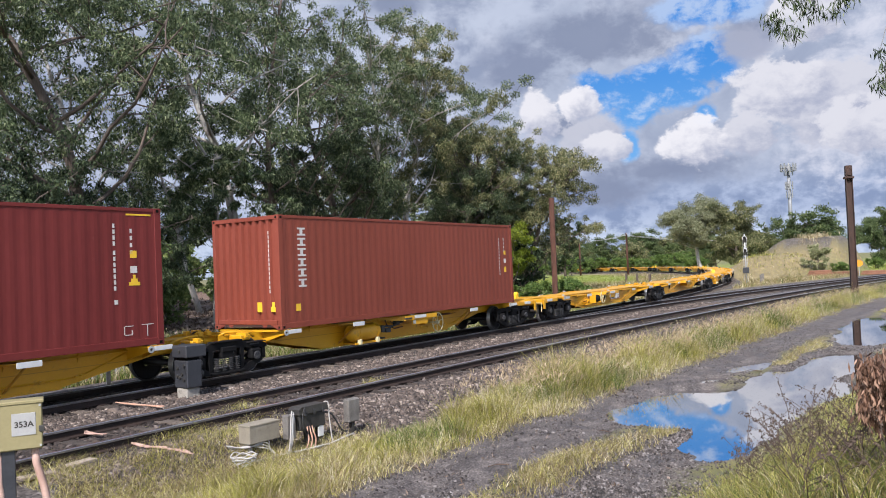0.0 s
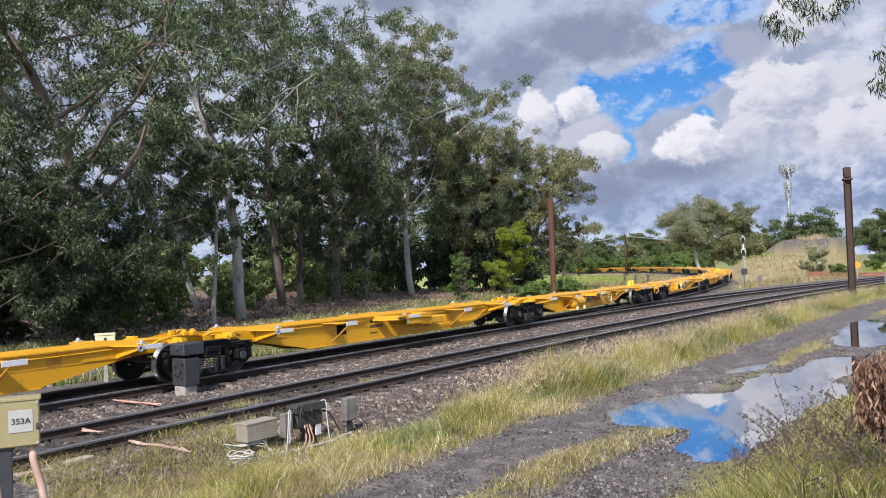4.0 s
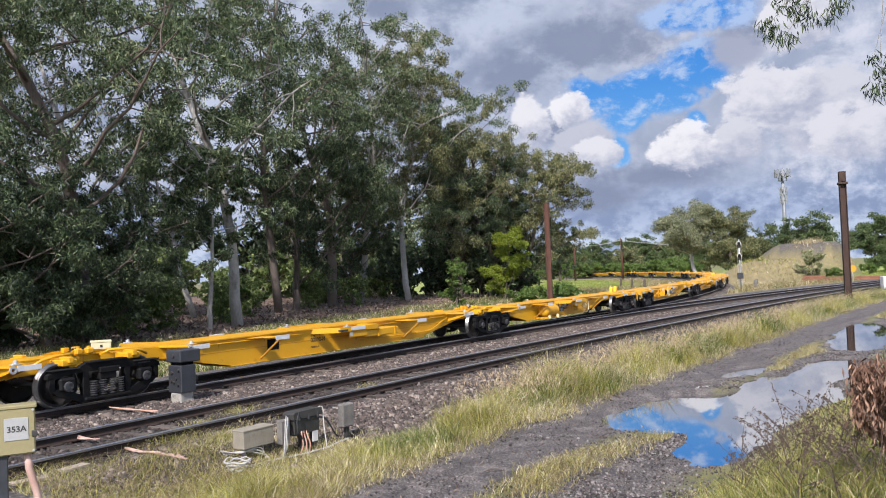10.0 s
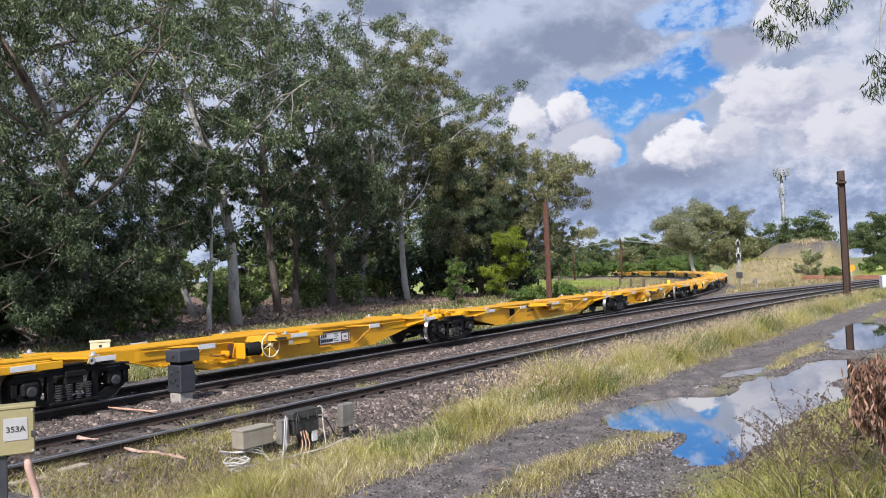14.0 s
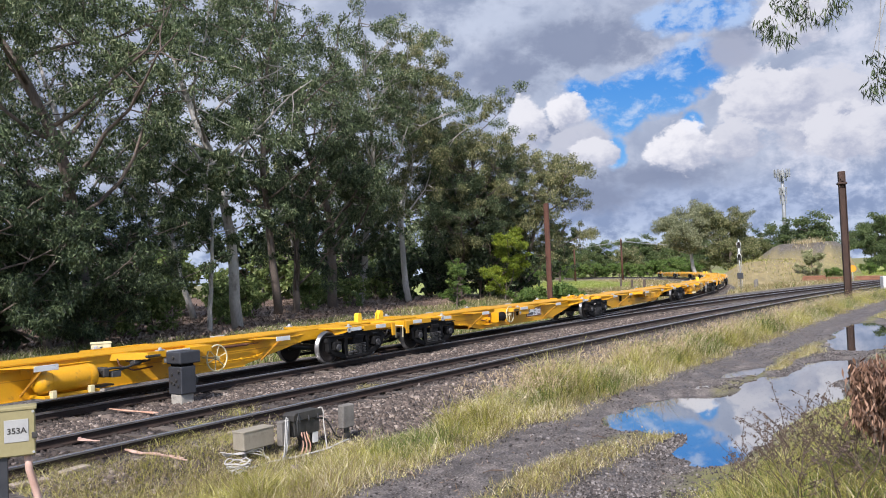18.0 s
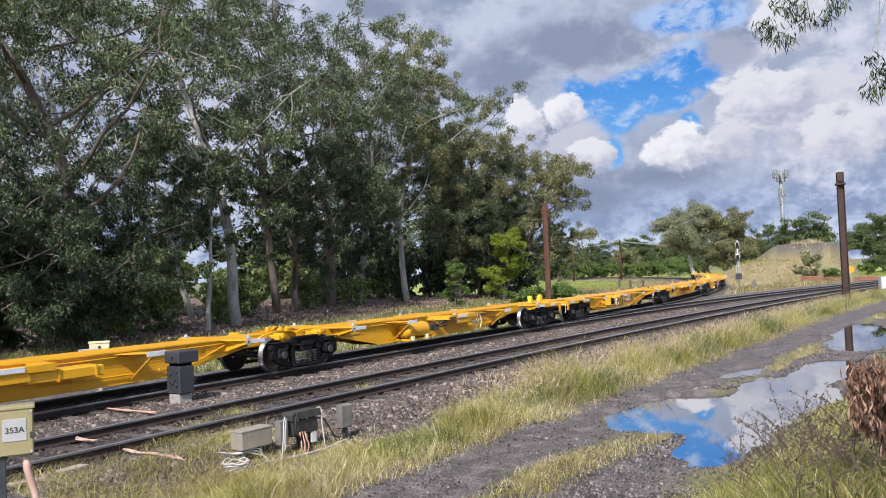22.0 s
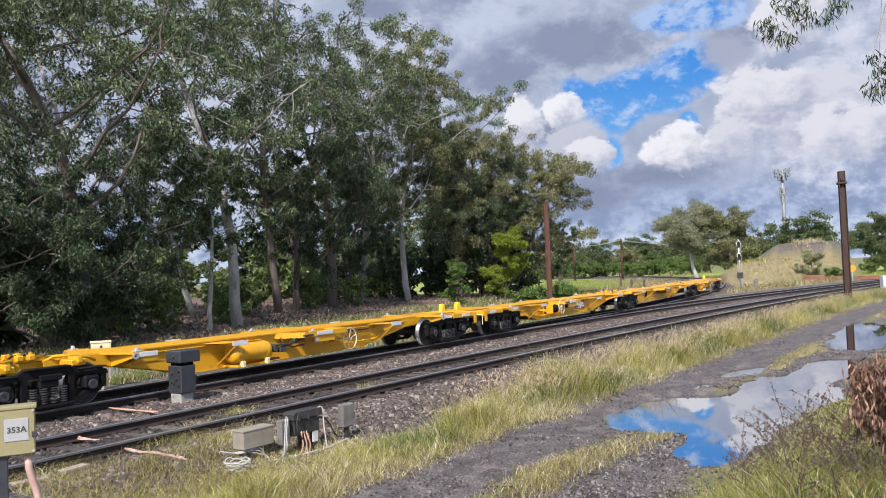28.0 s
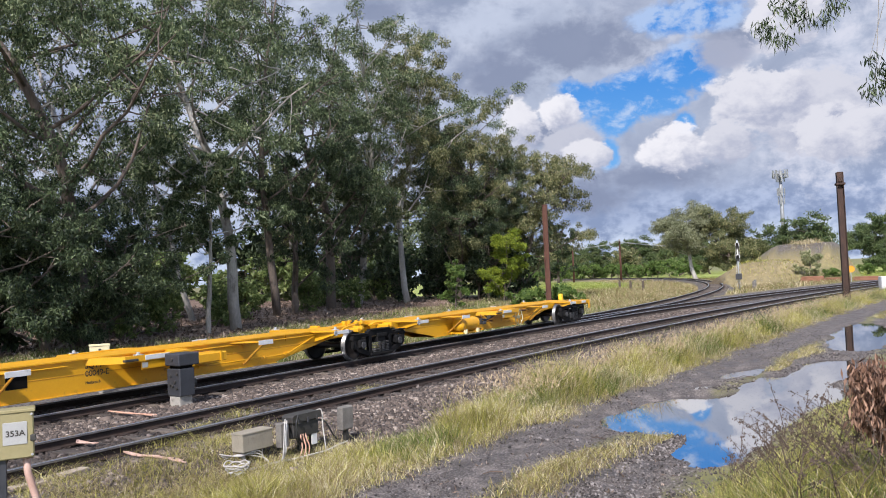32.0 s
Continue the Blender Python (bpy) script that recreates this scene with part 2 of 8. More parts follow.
# worn sides of the rail head; their pale grey also paints its glint
M_RAILSIDE = mat("worn_rail_edge_glint", (0.10, 0.09, 0.085), (0.19, 0.175, 0.165), 0.5, 0.3, scale=3, fine=30, bump=0.05)
M_LEAFGUM = leafy("grey_green_gum_leaves", (0.13, 0.145, 0.078), (0.24, 0.25, 0.145), (0.38, 0.385, 0.24), 0.5, 0.3)
M_SIGNO = mat("orange_sign", (0.56, 0.24, 0.008), (0.64, 0.29, 0.012), 0.5, scale=3, bump=0.02)
M_LEAFPALE = leafy("pale_shrub_leaves", (0.19, 0.21, 0.10), (0.32, 0.33, 0.17), (0.48, 0.47, 0.28), 0.6, 0.35)
M_ANTENNA = mat("grey_antenna_steel", (0.20, 0.21, 0.22), (0.28, 0.29, 0.30), 0.5, 0.3, scale=2, bump=0.02)
M_TWIG = mat("dry_stem", (0.05, 0.034, 0.025), (0.11, 0.075, 0.055), 0.8, scale=8)
M_SEED = mat("pale_seed_heads", (0.30, 0.215, 0.12), (0.48, 0.38, 0.24), 0.8, island=0.5, bump=0)


# ---- mesh helpers ----
class Mesh:
    """Collects vertices and faces of one part."""

    def __init__(self):
        self.v, self.f = [], []

    def add(self, verts, faces):
        o = len(self.v)
        self.v += [tuple(p) for p in verts]
        self.f += [tuple(i + o for i in f) for f in faces]
        return self

    def box(self, x0, x1, y0, y1, z0, z1, c=0.0):
        """A box, its edges chamfered by c."""
        if c <= 0:
            p = [(x, y, z) for z in (z0, z1) for y in (y0, y1) for x in (x0, x1)]
            return self.add(p, [(0, 2, 3, 1), (4, 5, 7, 6), (0, 1, 5, 4), (2, 6, 7, 3), (0, 4, 6, 2), (1, 3, 7, 5)])
        bm = bmesh.new()
        bmesh.ops.create_cube(bm, size=1)
        for q in bm.verts:
            q.co = ((x0 + x1) / 2 + q.co.x * (x1 - x0), (y0 + y1) / 2 + q.co.y * (y1 - y0), (z0 + z1) / 2 + q.co.z * (z1 - z0))
        bmesh.ops.bevel(bm, geom=bm.edges, offset=c, segments=1, affect="EDGES")
        bm.verts.index_update()
        self.add([q.co for q in bm.verts], [[q.index for q in f.verts] for f in bm.faces])
        bm.free()
        return self

    def tube(self, pts, r, n=8, cap=True):
        """A tube along points, with one radius or one for each point."""
        pts = [Vector(p) for p in pts]
        rs = r if isinstance(r, (list, tuple)) else [r] * len(pts)
        o = len(self.v)
        side = None
        for i, p in enumerate(pts):
            d = (pts[min(i + 1, len(pts) - 1)] - pts[max(i - 1, 0)]).normalized()
            if side is None:
                side = d.orthogonal().normalized()
            side = (side - d * side.dot(d)).normalized()
            up = d.cross(side)
            for j in range(n):
                a = 2 * math.pi * j / n
                self.v.append(tuple(p + (side * math.cos(a) + up * math.sin(a)) * rs[i]))
        for i in range(len(pts) - 1):
            for j in range(n):
                a, b = o + i * n + j, o + i * n + (j + 1) % n
                self.f.append((a, b, b + n, a + n))
        if cap:
            self.f.append(tuple(o + j for j in reversed(range(n))))
            self.f.append(tuple(o + (len(pts) - 1) * n + j for j in range(n)))
        return self

    def lathe(self, profile, centre, axis="y", n=28):
        """A solid of revolution: profile of (along, radius) about an axis through centre."""
        o = len(self.v)
        cx, cy, cz = centre
        for a_, r in profile:
            for j in range(n):
                t = 2 * math.pi * j / n
                c, s = r * math.cos(t), r * math.sin(t)
                self.v.append({"y": (cx + c, cy + a_, cz + s), "x": (cx + a_, cy + c, cz + s), "z": (cx + c, cy + s, cz + a_)}[axis])
        for i in range(len(profile) - 1):
            for j in range(n):
                a, b = o + i * n + j, o + i * n + (j + 1) % n
                self.f.append((a, a + n, b + n, b))
        return self

    def prism(self, outline, y0, y1):
        """An outline in x and z, extruded along y."""
        n = len(outline)
        p = [(x, y0, z) for x, z in outline] + [(x, y1, z) for x, z in outline]
        return self.add(p, [tuple(range(n)), tuple(reversed(range(n, 2 * n)))] + [(i, i + n, (i + 1) % n + n, (i + 1) % n) for i in range(n)])

    def slab(self, outline, z0, z1):
        """An outline in x and y, extruded along z."""
        n = len(outline)
        p = [(x, y, z0) for x, y in outline] + [(x, y, z1) for x, y in outline]
        return self.add(p, [tuple(reversed(range(n))), tuple(range(n, 2 * n))] + [(i, (i + 1) % n, (i + 1) % n + n, i + n) for i in range(n)])

    def data(self, name, *materials, smooth=False, fix=True):
        me = bpy.data.meshes.new(name)
        me.from_pydata(self.v, [], self.f)
        for m in materials:
            me.materials.append(m)
        if fix:
            bm = bmesh.new()
            bm.from_mesh(me)
            bmesh.ops.recalc_face_normals(bm, faces=bm.faces)
            bm.to_mesh(me)
            bm.free()
        if smooth:
            me.polygons.foreach_set("use_smooth", [True] * len(me.polygons))
        return me


def part(name, mesh, material, parent, label="", smooth=False):
    """Links a mesh as one object under a thing or a part."""
    me = mesh if isinstance(mesh, bpy.types.Mesh) else mesh.data(name, material, smooth=smooth)
    ob = new(name, me)
    ob.parent = parent
    return tagged(ob, label) if label else ob


def thing(name, label, category, group="", kind="", at=None):
    ob = new(name)
    if at is not None:
        ob.matrix_basis = at
    return tagged(ob, label, category, group, kind)


def arrays(name, verts, faces, material, smooth=False):
    """A mesh from arrays whose faces all have the same number of corners."""
    me = bpy.data.meshes.new(name)
    n, k = faces.shape
    me.vertices.add(len(verts))
    me.vertices.foreach_set("co", np.ascontiguousarray(verts, dtype=np.float32).ravel())
    me.loops.add(n * k)
    me.loops.foreach_set("vertex_index", faces.astype(np.int32).ravel())
    me.polygons.add(n)
    me.polygons.foreach_set("loop_start", np.arange(0, n * k, k, dtype=np.int32))
    if smooth:
        me.polygons.foreach_set("use_smooth", np.ones(n, dtype=bool))
    me.materials.append(material)
    me.update(calc_edges=True)
    return me


# ---- the lie of the land ----
R_RIGHT, X_RIGHT = 265.0, 40.0        # the road and its verge bend away to the right
NEAR_R, NEAR_X, NEAR_Y = 480.0, 23.0, 12.13        # long curve of the near track, where it lies farthest out
BRANCH_Y, BRANCH_H = 15.79, 0.04      # the train's line: where it passes the camera, and its heading
BRANCH_S, BRANCH_R = 30.0, 247.0      # from here it curves to the left
TOE_S, MAIN_R, MAIN_H = 20.0, 245.0, -0.16         # the other leg of the turnout bends right, up to this heading


def near_line(s):
    """Place and heading along the near track."""
    a = -(s - NEAR_X) / NEAR_R
    return NEAR_X - NEAR_R * math.sin(a), NEAR_Y - NEAR_R * (1 - math.cos(a)), a


def arc(x, y, h, r, turn, s):
    """Place and heading s along an arc of radius r from x, y with heading h; turn is 1 to the left and -1 to the right."""
    e = h + turn * s / r
    return x + turn * r * (math.sin(e) - math.sin(h)), y - turn * r * (math.cos(e) - math.cos(h)), e


def straight_on(x, y, h, s):
    return x + s * math.cos(h), y + s * math.sin(h), h


def branch_line(s):
    """Place and heading along the line that the train runs on."""
    p = straight_on(0, BRANCH_Y, BRANCH_H, min(s, BRANCH_S))
    if s <= BRANCH_S:
        return p
    most = (1.25 - BRANCH_H) * BRANCH_R
    q = arc(*p, BRANCH_R, 1, min(s - BRANCH_S, most))
    return straight_on(*q, max(0.0, s - BRANCH_S - most))


def main_line(s):
    if s <= TOE_S:
        return branch_line(s)
    most = (BRANCH_H - MAIN_H) * MAIN_R
    q = arc(*branch_line(TOE_S), MAIN_R, -1, min(s - TOE_S, most))
    return straight_on(*q, max(0.0, s - TOE_S - most))


def across(line, x):
    """How far out a line lies at each x."""
    ss = np.linspace(-70, 260, 400)
    pts = np.array([line(s)[:2] for s in ss])
    return np.interp(np.asarray(x, dtype=float), pts[:, 0], pts[:, 1])


def ease(a, b, x):
    t = np.clip((np.asarray(x, dtype=float) - a) / (b - a), 0, 1)
    return t * t * (3 - 2 * t)


def bumps(x, y, scale, seed=0):
    """Cheap smooth unevenness."""
    x, y = np.asarray(x) / scale + seed * 1.7, np.asarray(y) / scale - seed * 2.3
    return (np.sin(x * 1.3 + 1.7 * np.sin(y * 0.9)) + np.sin(y * 1.7 + 1.3 * np.sin(x * 1.1 + 2)) + 0.5 * np.sin(2.9 * x + 2.3 * y) + 0.5 * np.sin(3.7 * y - 2.7 * x)) / 3


def off_branch(x, y):
    """Distance from the curve of the branch."""
    px_, py_, h = branch_line(BRANCH_S)
    cx, cy = px_ - BRANCH_R * math.sin(h), py_ + BRANCH_R * math.cos(h)
    return np.where(x < px_, np.abs(y - BRANCH_Y - x * math.tan(h)) * math.cos(h), np.abs(np.hypot(x - cx, y - cy) - BRANCH_R))


def bend(x):
    """How far the running tracks lie to the right of a straight line at x."""
    d = np.clip(np.asarray(x, dtype=float) - X_RIGHT, 0, 200)
    return R_RIGHT - np.sqrt(np.maximum(R_RIGHT ** 2 - d ** 2, 1))


def pool(x, y):
    """One inside the puddles of the road, nought outside."""
    wob = 0.28 * bumps(x, y, 0.7, 3) + 0.10 * bumps(x, y, 0.22, 5)
    def blob(cx, cy, rx, ry, turn=0.0):
        c, s = math.cos(turn), math.sin(turn)
        u, v = (x - cx) * c + (y - cy) * s, -(x - cx) * s + (y - cy) * c
        return 1 - np.sqrt((u / rx) ** 2 + (v / ry) ** 2) + wob * min(1, 1.2 / ry) * 0.6
    return np.maximum.reduce([blob(15.6, 5.6, 2.3, 1.15, -0.1), blob(13.6, 4.0, 2.5, 0.78, 0.10), blob(14.9, 4.8, 1.85, 1.1, 0.0), blob(17.8, 4.2, 4.4, 1.25, 0.05), blob(22.3, 4.1, 3.4, 0.85, 0.03),
                              blob(33.0, 4.7, 7.2, 1.15, 0.10), blob(18.7, 6.0, 0.85, 0.38, 0), blob(21.4, 5.8, 1.5, 0.44, -0.15)])


WATER = -0.53


def bank_foot(x, y):
    """Where the grassy bank meets the road."""
    return 2.85 + 0.25 * bumps(x, y, 2.2, 8) + 0.35 * ease(20, 30, x) + (0.45 * ease(21, 15, x) + 0.30 * ease(12.0, 8.5, x)) * ease(4.0, 6.5, x)


def ground_height(x, y):
    x, y = np.asarray(x, dtype=float), np.asarray(y, dtype=float)
    b = bend(x)
    v = y + b                                                    # across the running tracks
    road = -0.46 + 0.035 * bumps(x, y, 1.6) + 0.02 * bumps(x, y, 0.45, 2) + 0.05 * np.exp(-((v - 5.35) / 0.35) ** 2) * ease(0.0, -0.4, pool(x, y))
    road = road - 0.15 * ease(-0.05, 0.35, pool(x, y))
    verge = -0.42 + 0.05 * bumps(x, y, 1.1, 4)
    z = road + (verge - road) * ease(7.2, 7.9, v)
    bank = 0.62 + 0.10 * bumps(x, y, 2.0, 6) - 0.035 * np.clip(x - 12, 0, 30)
    edge = bank_foot(x, y)
    z = z + (bank - z) * ease(edge, edge - 3.0, v)
    formation = -0.21 + 0.02 * bumps(x, y, 0.8, 7)
    z = z + (formation - z) * ease(9.2, 10.2, v)
    back = ease(19.2, 20.6, y) * (1 - ease(30, 60, x) * 0.0)
    field = -0.5 + 0.06 * bumps(x, y, 3, 9) + 0.55 * ease(22, 38, y - 0.25 * np.clip(x - 25, 0, 60)) * (1 - ease(70, 95, x)) + 0.9 * ease(36, 60, y - 0.25 * np.clip(x - 25, 0, 60)) * (1 - ease(60, 85, x))
    z = z + (field - z) * back
    # spoil heap beyond the branch
    w = y - 22.0
    cap = 4.95 * ease(1.06, 0.42, np.sqrt(((x - 119) / 10.5) ** 2 + (w / np.where(w > 0, 11.0, 5.6)) ** 2) + 0.05 * bumps(x, y, 4, 11))
    w = y - 25.5
    bench = 2.9 * ease(1.08, 0.30, np.sqrt(((x - 109) / 10.5) ** 2 + (w / np.where(w > 0, 8.6, 7.0)) ** 2) + 0.07 * bumps(x, y, 3, 16))
    heap = np.maximum(cap, bench)
    return z + heap + 0.15 * ease(0.5, 3, heap) * bumps(x, y, 1.5, 12)


def gz(x, y):
    return float(ground_height(x, y))


# ---- sky ----
def cloud_dome():
    """Clouds before the camera, far beyond everything, drifting slowly."""
    m = bpy.data.materials.new("broken_cumulus_sky")
    m.use_nodes = True
    n, k = m.node_tree.nodes, m.node_tree.links
    n.remove(n["Principled BSDF"])

    def math_(op, a, b=None, c=None):
        q = n.new("ShaderNodeMath")
        q.operation = op
        for i, v in enumerate((a, b, c)):
            if v is None:
                continue
            if isinstance(v, (int, float)):
                q.inputs[i].default_value = v
            else:
                k.new(v, q.inputs[i])
        return q.outputs[0]

    def step(v, lo, hi):
        q = n.new("ShaderNodeMapRange")
        q.interpolation_type = "SMOOTHSTEP"
        q.inputs[1].default_value, q.inputs[2].default_value = lo, hi
        k.new(v, q.inputs[0])
        return q.outputs[0]

    def blend(f, a, b):
        q = n.new("ShaderNodeMixRGB")
        for s, v in ((0, f), (1, a), (2, b)):
            if isinstance(v, tuple):
                q.inputs[s].default_value = (*v, 1)
            elif isinstance(v, float):
                q.inputs[s].default_value = v
            else:
                k.new(v, q.inputs[s])
        return q.outputs[0]

    tc, sep = n.new("ShaderNodeTexCoord"), n.new("ShaderNodeSeparateXYZ")
    k.new(tc.outputs["Object"], sep.inputs[0])
    az = math_("MULTIPLY", math_("ARCTAN2", sep.outputs[0], sep.outputs[1]), 57.2958)
    flat = math_("SQRT", math_("ADD", math_("MULTIPLY", sep.outputs[0], sep.outputs[0]), math_("MULTIPLY", sep.outputs[1], sep.outputs[1])))
    el = math_("MULTIPLY", math_("ARCTAN2", sep.outputs[2], flat), 57.2958)
    comb = n.new("ShaderNodeCombineXYZ")
    k.new(az, comb.inputs[0])
    k.new(math_("MULTIPLY", el, 1.35), comb.inputs[1])

    def noise_(scale, detail=6, rough=0.55, dist=0.0, off=0.0):
        mp = n.new("ShaderNodeMapping")
        mp.inputs["Location"].default_value = (off, off * 0.7, off * 1.3)
        k.new(comb.outputs[0], mp.inputs[0])
        q = n.new("ShaderNodeTexNoise")
        q.inputs["Scale"].default_value, q.inputs["Detail"].default_value = scale, detail
        q.inputs["Roughness"].default_value, q.inputs["Distortion"].default_value = rough, dist
        k.new(mp.outputs[0], q.inputs["Vector"])
        return q.outputs[0]

    n1, n2, n3, n4 = noise_(0.22, 8, 0.6, 0.25), noise_(0.6, 8, 0.62, 0.15, 9.0), noise_(0.10, 5, 0.5, 0.4, 31.0), noise_(1.6, 6, 0.6, 0.0, 17.0)
    rag = math_("ADD", math_("MULTIPLY", math_("SUBTRACT", n1, 0.5), 3.4), math_("MULTIPLY", math_("SUBTRACT", n2, 0.5), 2.6))
    rag = math_("ADD", rag, math_("MULTIPLY", math_("SUBTRACT", n4, 0.5), 0.8))

    def blob(a0, e0, ra, re, ragged=1.0):
        da, de = math_("DIVIDE", math_("SUBTRACT", az, a0), ra), math_("DIVIDE", math_("SUBTRACT", el, e0), re)
        d = math_("SQRT", math_("ADD", math_("MULTIPLY", da, da), math_("MULTIPLY", de, de)))
        return math_("ADD", math_("SUBTRACT", 1.0, d), math_("MULTIPLY", rag, ragged))

    def most(specs, ragged):
        out = blob(*specs[0], ragged)
        for q in specs[1:]:
            out = math_("MAXIMUM", out, blob(*q, ragged))
        return out

    # open blue between the banks of cloud
    gap = most(((69.6, 11.6, 5.2, 1.9), (65.5, 12.0, 2.6, 1.3), (73.2, 13.0, 2.6, 2.2), (67.6, 8.0, 1.0, 1.3), (73.5, 16.6, 4.6, 1.5), (72.8, 9.6, 1.0, 1.2), (68.4, 10.2, 2.2, 1.5)), 0.42)
    blue = blend(step(el, 6.0, 15.0), (0.19, 0.47, 0.86), (0.07, 0.30, 0.76))
    wisps = step(math_("ADD", n2, math_("MULTIPLY", step(el, 13.0, 16.0), 0.12)), 0.48, 0.70)
    blue = blend(math_("MULTIPLY", wisps, 0.7), blue, (0.60, 0.72, 0.88))
    # grey undersides with lighter rifts
    grey = blend(step(n1, 0.34, 0.66), (0.31, 0.37, 0.50), (0.60, 0.66, 0.77))
    grey = blend(math_("MULTIPLY", step(n3, 0.42, 0.62), 0.7), grey, (0.51, 0.58, 0.70))
    low = blend(step(n2, 0.36, 0.64), (0.27, 0.35, 0.52), (0.47, 0.56, 0.74))
    grey = blend(step(el, 7.0, 4.0), grey, low)
    pale = most(((52.0, 15.0, 7.0, 5.0), (45.0, 10.0, 12.0, 9.0), (60.0, 17.5, 5.0, 2.0)), 0.5)
    grey = blend(math_("MULTIPLY", step(pale, 0.0, 0.7), 0.85), grey, (0.58, 0.65, 0.77))
    dark = most(((65.5, 15.6, 7.5, 2.4), (60.5, 13.8, 4.5, 2.6), (76.2, 14.6, 2.6, 1.7), (51.5, 18.6, 3.0, 1.4), (70.5, 6.2, 6.0, 1.4), (66.0, 5.0, 5.0, 1.6), (63.2, 9.6, 1.8, 1.2)), 0.5)
    grey = blend(math_("MULTIPLY", step(dark, -0.05, 0.75), 0.9), grey, (0.25, 0.30, 0.42))
    horizon = math_("MULTIPLY", step(el, 3.4, 1.6), step(n2, 0.35, 0.6))
    grey = blend(math_("MULTIPLY", horizon, 0.8), grey, (0.68, 0.78, 0.90))
    # broken brightness in the right-hand bank
    bank = most(((84.0, 12.0, 8.0, 3.2), (82.0, 7.5, 5.0, 3.0), (88.0, 9.0, 9.0, 7.0)), 0.5)
    glow = step(math_("ADD", n1, math_("MULTIPLY", n2, 0.7)), 0.66, 1.02)
    grey = blend(math_("MULTIPLY", step(bank, -0.2, 0.5), glow), grey, (0.72, 0.75, 0.83))
    white0 = most(((63.6, 11.6, 1.7, 1.3), (71.9, 7.4, 2.4, 1.6), (61.2, 10.6, 1.3, 1.5)), 0.35)
    out = blend(math_("MULTIPLY", step(gap, 0.0, 0.45), math_("SUBTRACT", 1.0, math_("MULTIPLY", step(white0, -0.05, 0.2), 0.8))), grey, blue)
    # heaps of cumulus, bright above and grey below
    for a0, e0, ra, re, top_ in ((79.5, 15.6, 2.4, 2.8, 0.8), (80.6, 9.6, 4.4, 2.8, 0.55), (77.2, 11.0, 3.5, 2.2, 0.75), (75.4, 8.2, 2.2, 1.5, 0.6), (82.6, 8.0, 3.2, 2.0, 0.7), (65.2, 8.7, 2.3, 1.5, 0.35), (61.6, 10.4, 1.6, 2.0, 0.9), (64.3, 11.2, 1.6, 1.4, 1.0), (66.2, 8.0, 1.8, 1.1, 0.8), (71.9, 8.0, 2.7, 2.1, 1.0), (75.4, 13.8, 2.2, 1.5, 0.0)):
        da, de = math_("DIVIDE", math_("SUBTRACT", az, a0), ra), math_("DIVIDE", math_("SUBTRACT", el, e0), re)
        d = math_("SQRT", math_("ADD", math_("MULTIPLY", da, da), math_("MULTIPLY", de, de)))
        m_ = math_("ADD", math_("SUBTRACT", 1.0, d), math_("MULTIPLY", rag, 0.42))
        light = math_("ADD", math_("ADD", math_("MULTIPLY", de, 0.42), math_("MULTIPLY", da, -0.18)), math_("MULTIPLY", math_("SUBTRACT", n2, 0.5), 1.5))
        shade_ = blend(step(light, -0.55, 0.22), (0.42, 0.46, 0.58), blend(top_, (0.41, 0.45, 0.56), (0.93, 0.93, 0.94)))
        out = blend(math_("MULTIPLY", step(m_, 0.0, 0.24 if top_ > 0.3 else 0.6), 0.96), out, shade_)
    sky_ = out
    em = n.new("ShaderNodeEmission")
    em.inputs[1].default_value = 0.70
    k.new(sky_, em.inputs[0])
    k.new(em.outputs[0], n["Material Output"].inputs[0])
    v, f = [], []
    cols, lines = 48, 16
    for i in range(lines + 1):
        e = radians(-3 + 63 * i / lines)
        for j in range(cols + 1):
            a = radians(-45 + 190 * j / cols)
            v.append((3000 * math.cos(e) * math.sin(a), 3000 * math.cos(e) * math.cos(a), 3000 * math.sin(e)))
    for i in range(lines):
        for j in range(cols):
            a = i * (cols + 1) + j
            f.append((a, a + 1, a + cols + 2, a + cols + 1))
    ob = new("backdrop", arrays("backdrop", np.array(v), np.array(f), m, True))
    return tagged(ob, "broken grey and white cumulus clouds with blue gaps", "sky", kind="structure")


backdrop = cloud_dome()


# ---- ground ----
def spaced(lo, hi, fine_lo, fine_hi, d, grow):
    """Coordinates that lie d apart in the fine stretch and ever wider outside it."""
    mid = list(np.arange(fine_lo, fine_hi + d / 2, d))
    up, down, s = [], [], d
    x = fine_hi
    while x < hi:
        s = min(s * grow, 120)
        x += s
        up.append(x)
    s, x = d, fine_lo
    while x > lo:
        s = min(s * grow, 120)
        x -= s
        down.append(x)
    return np.array(down[::-1] + mid + up)


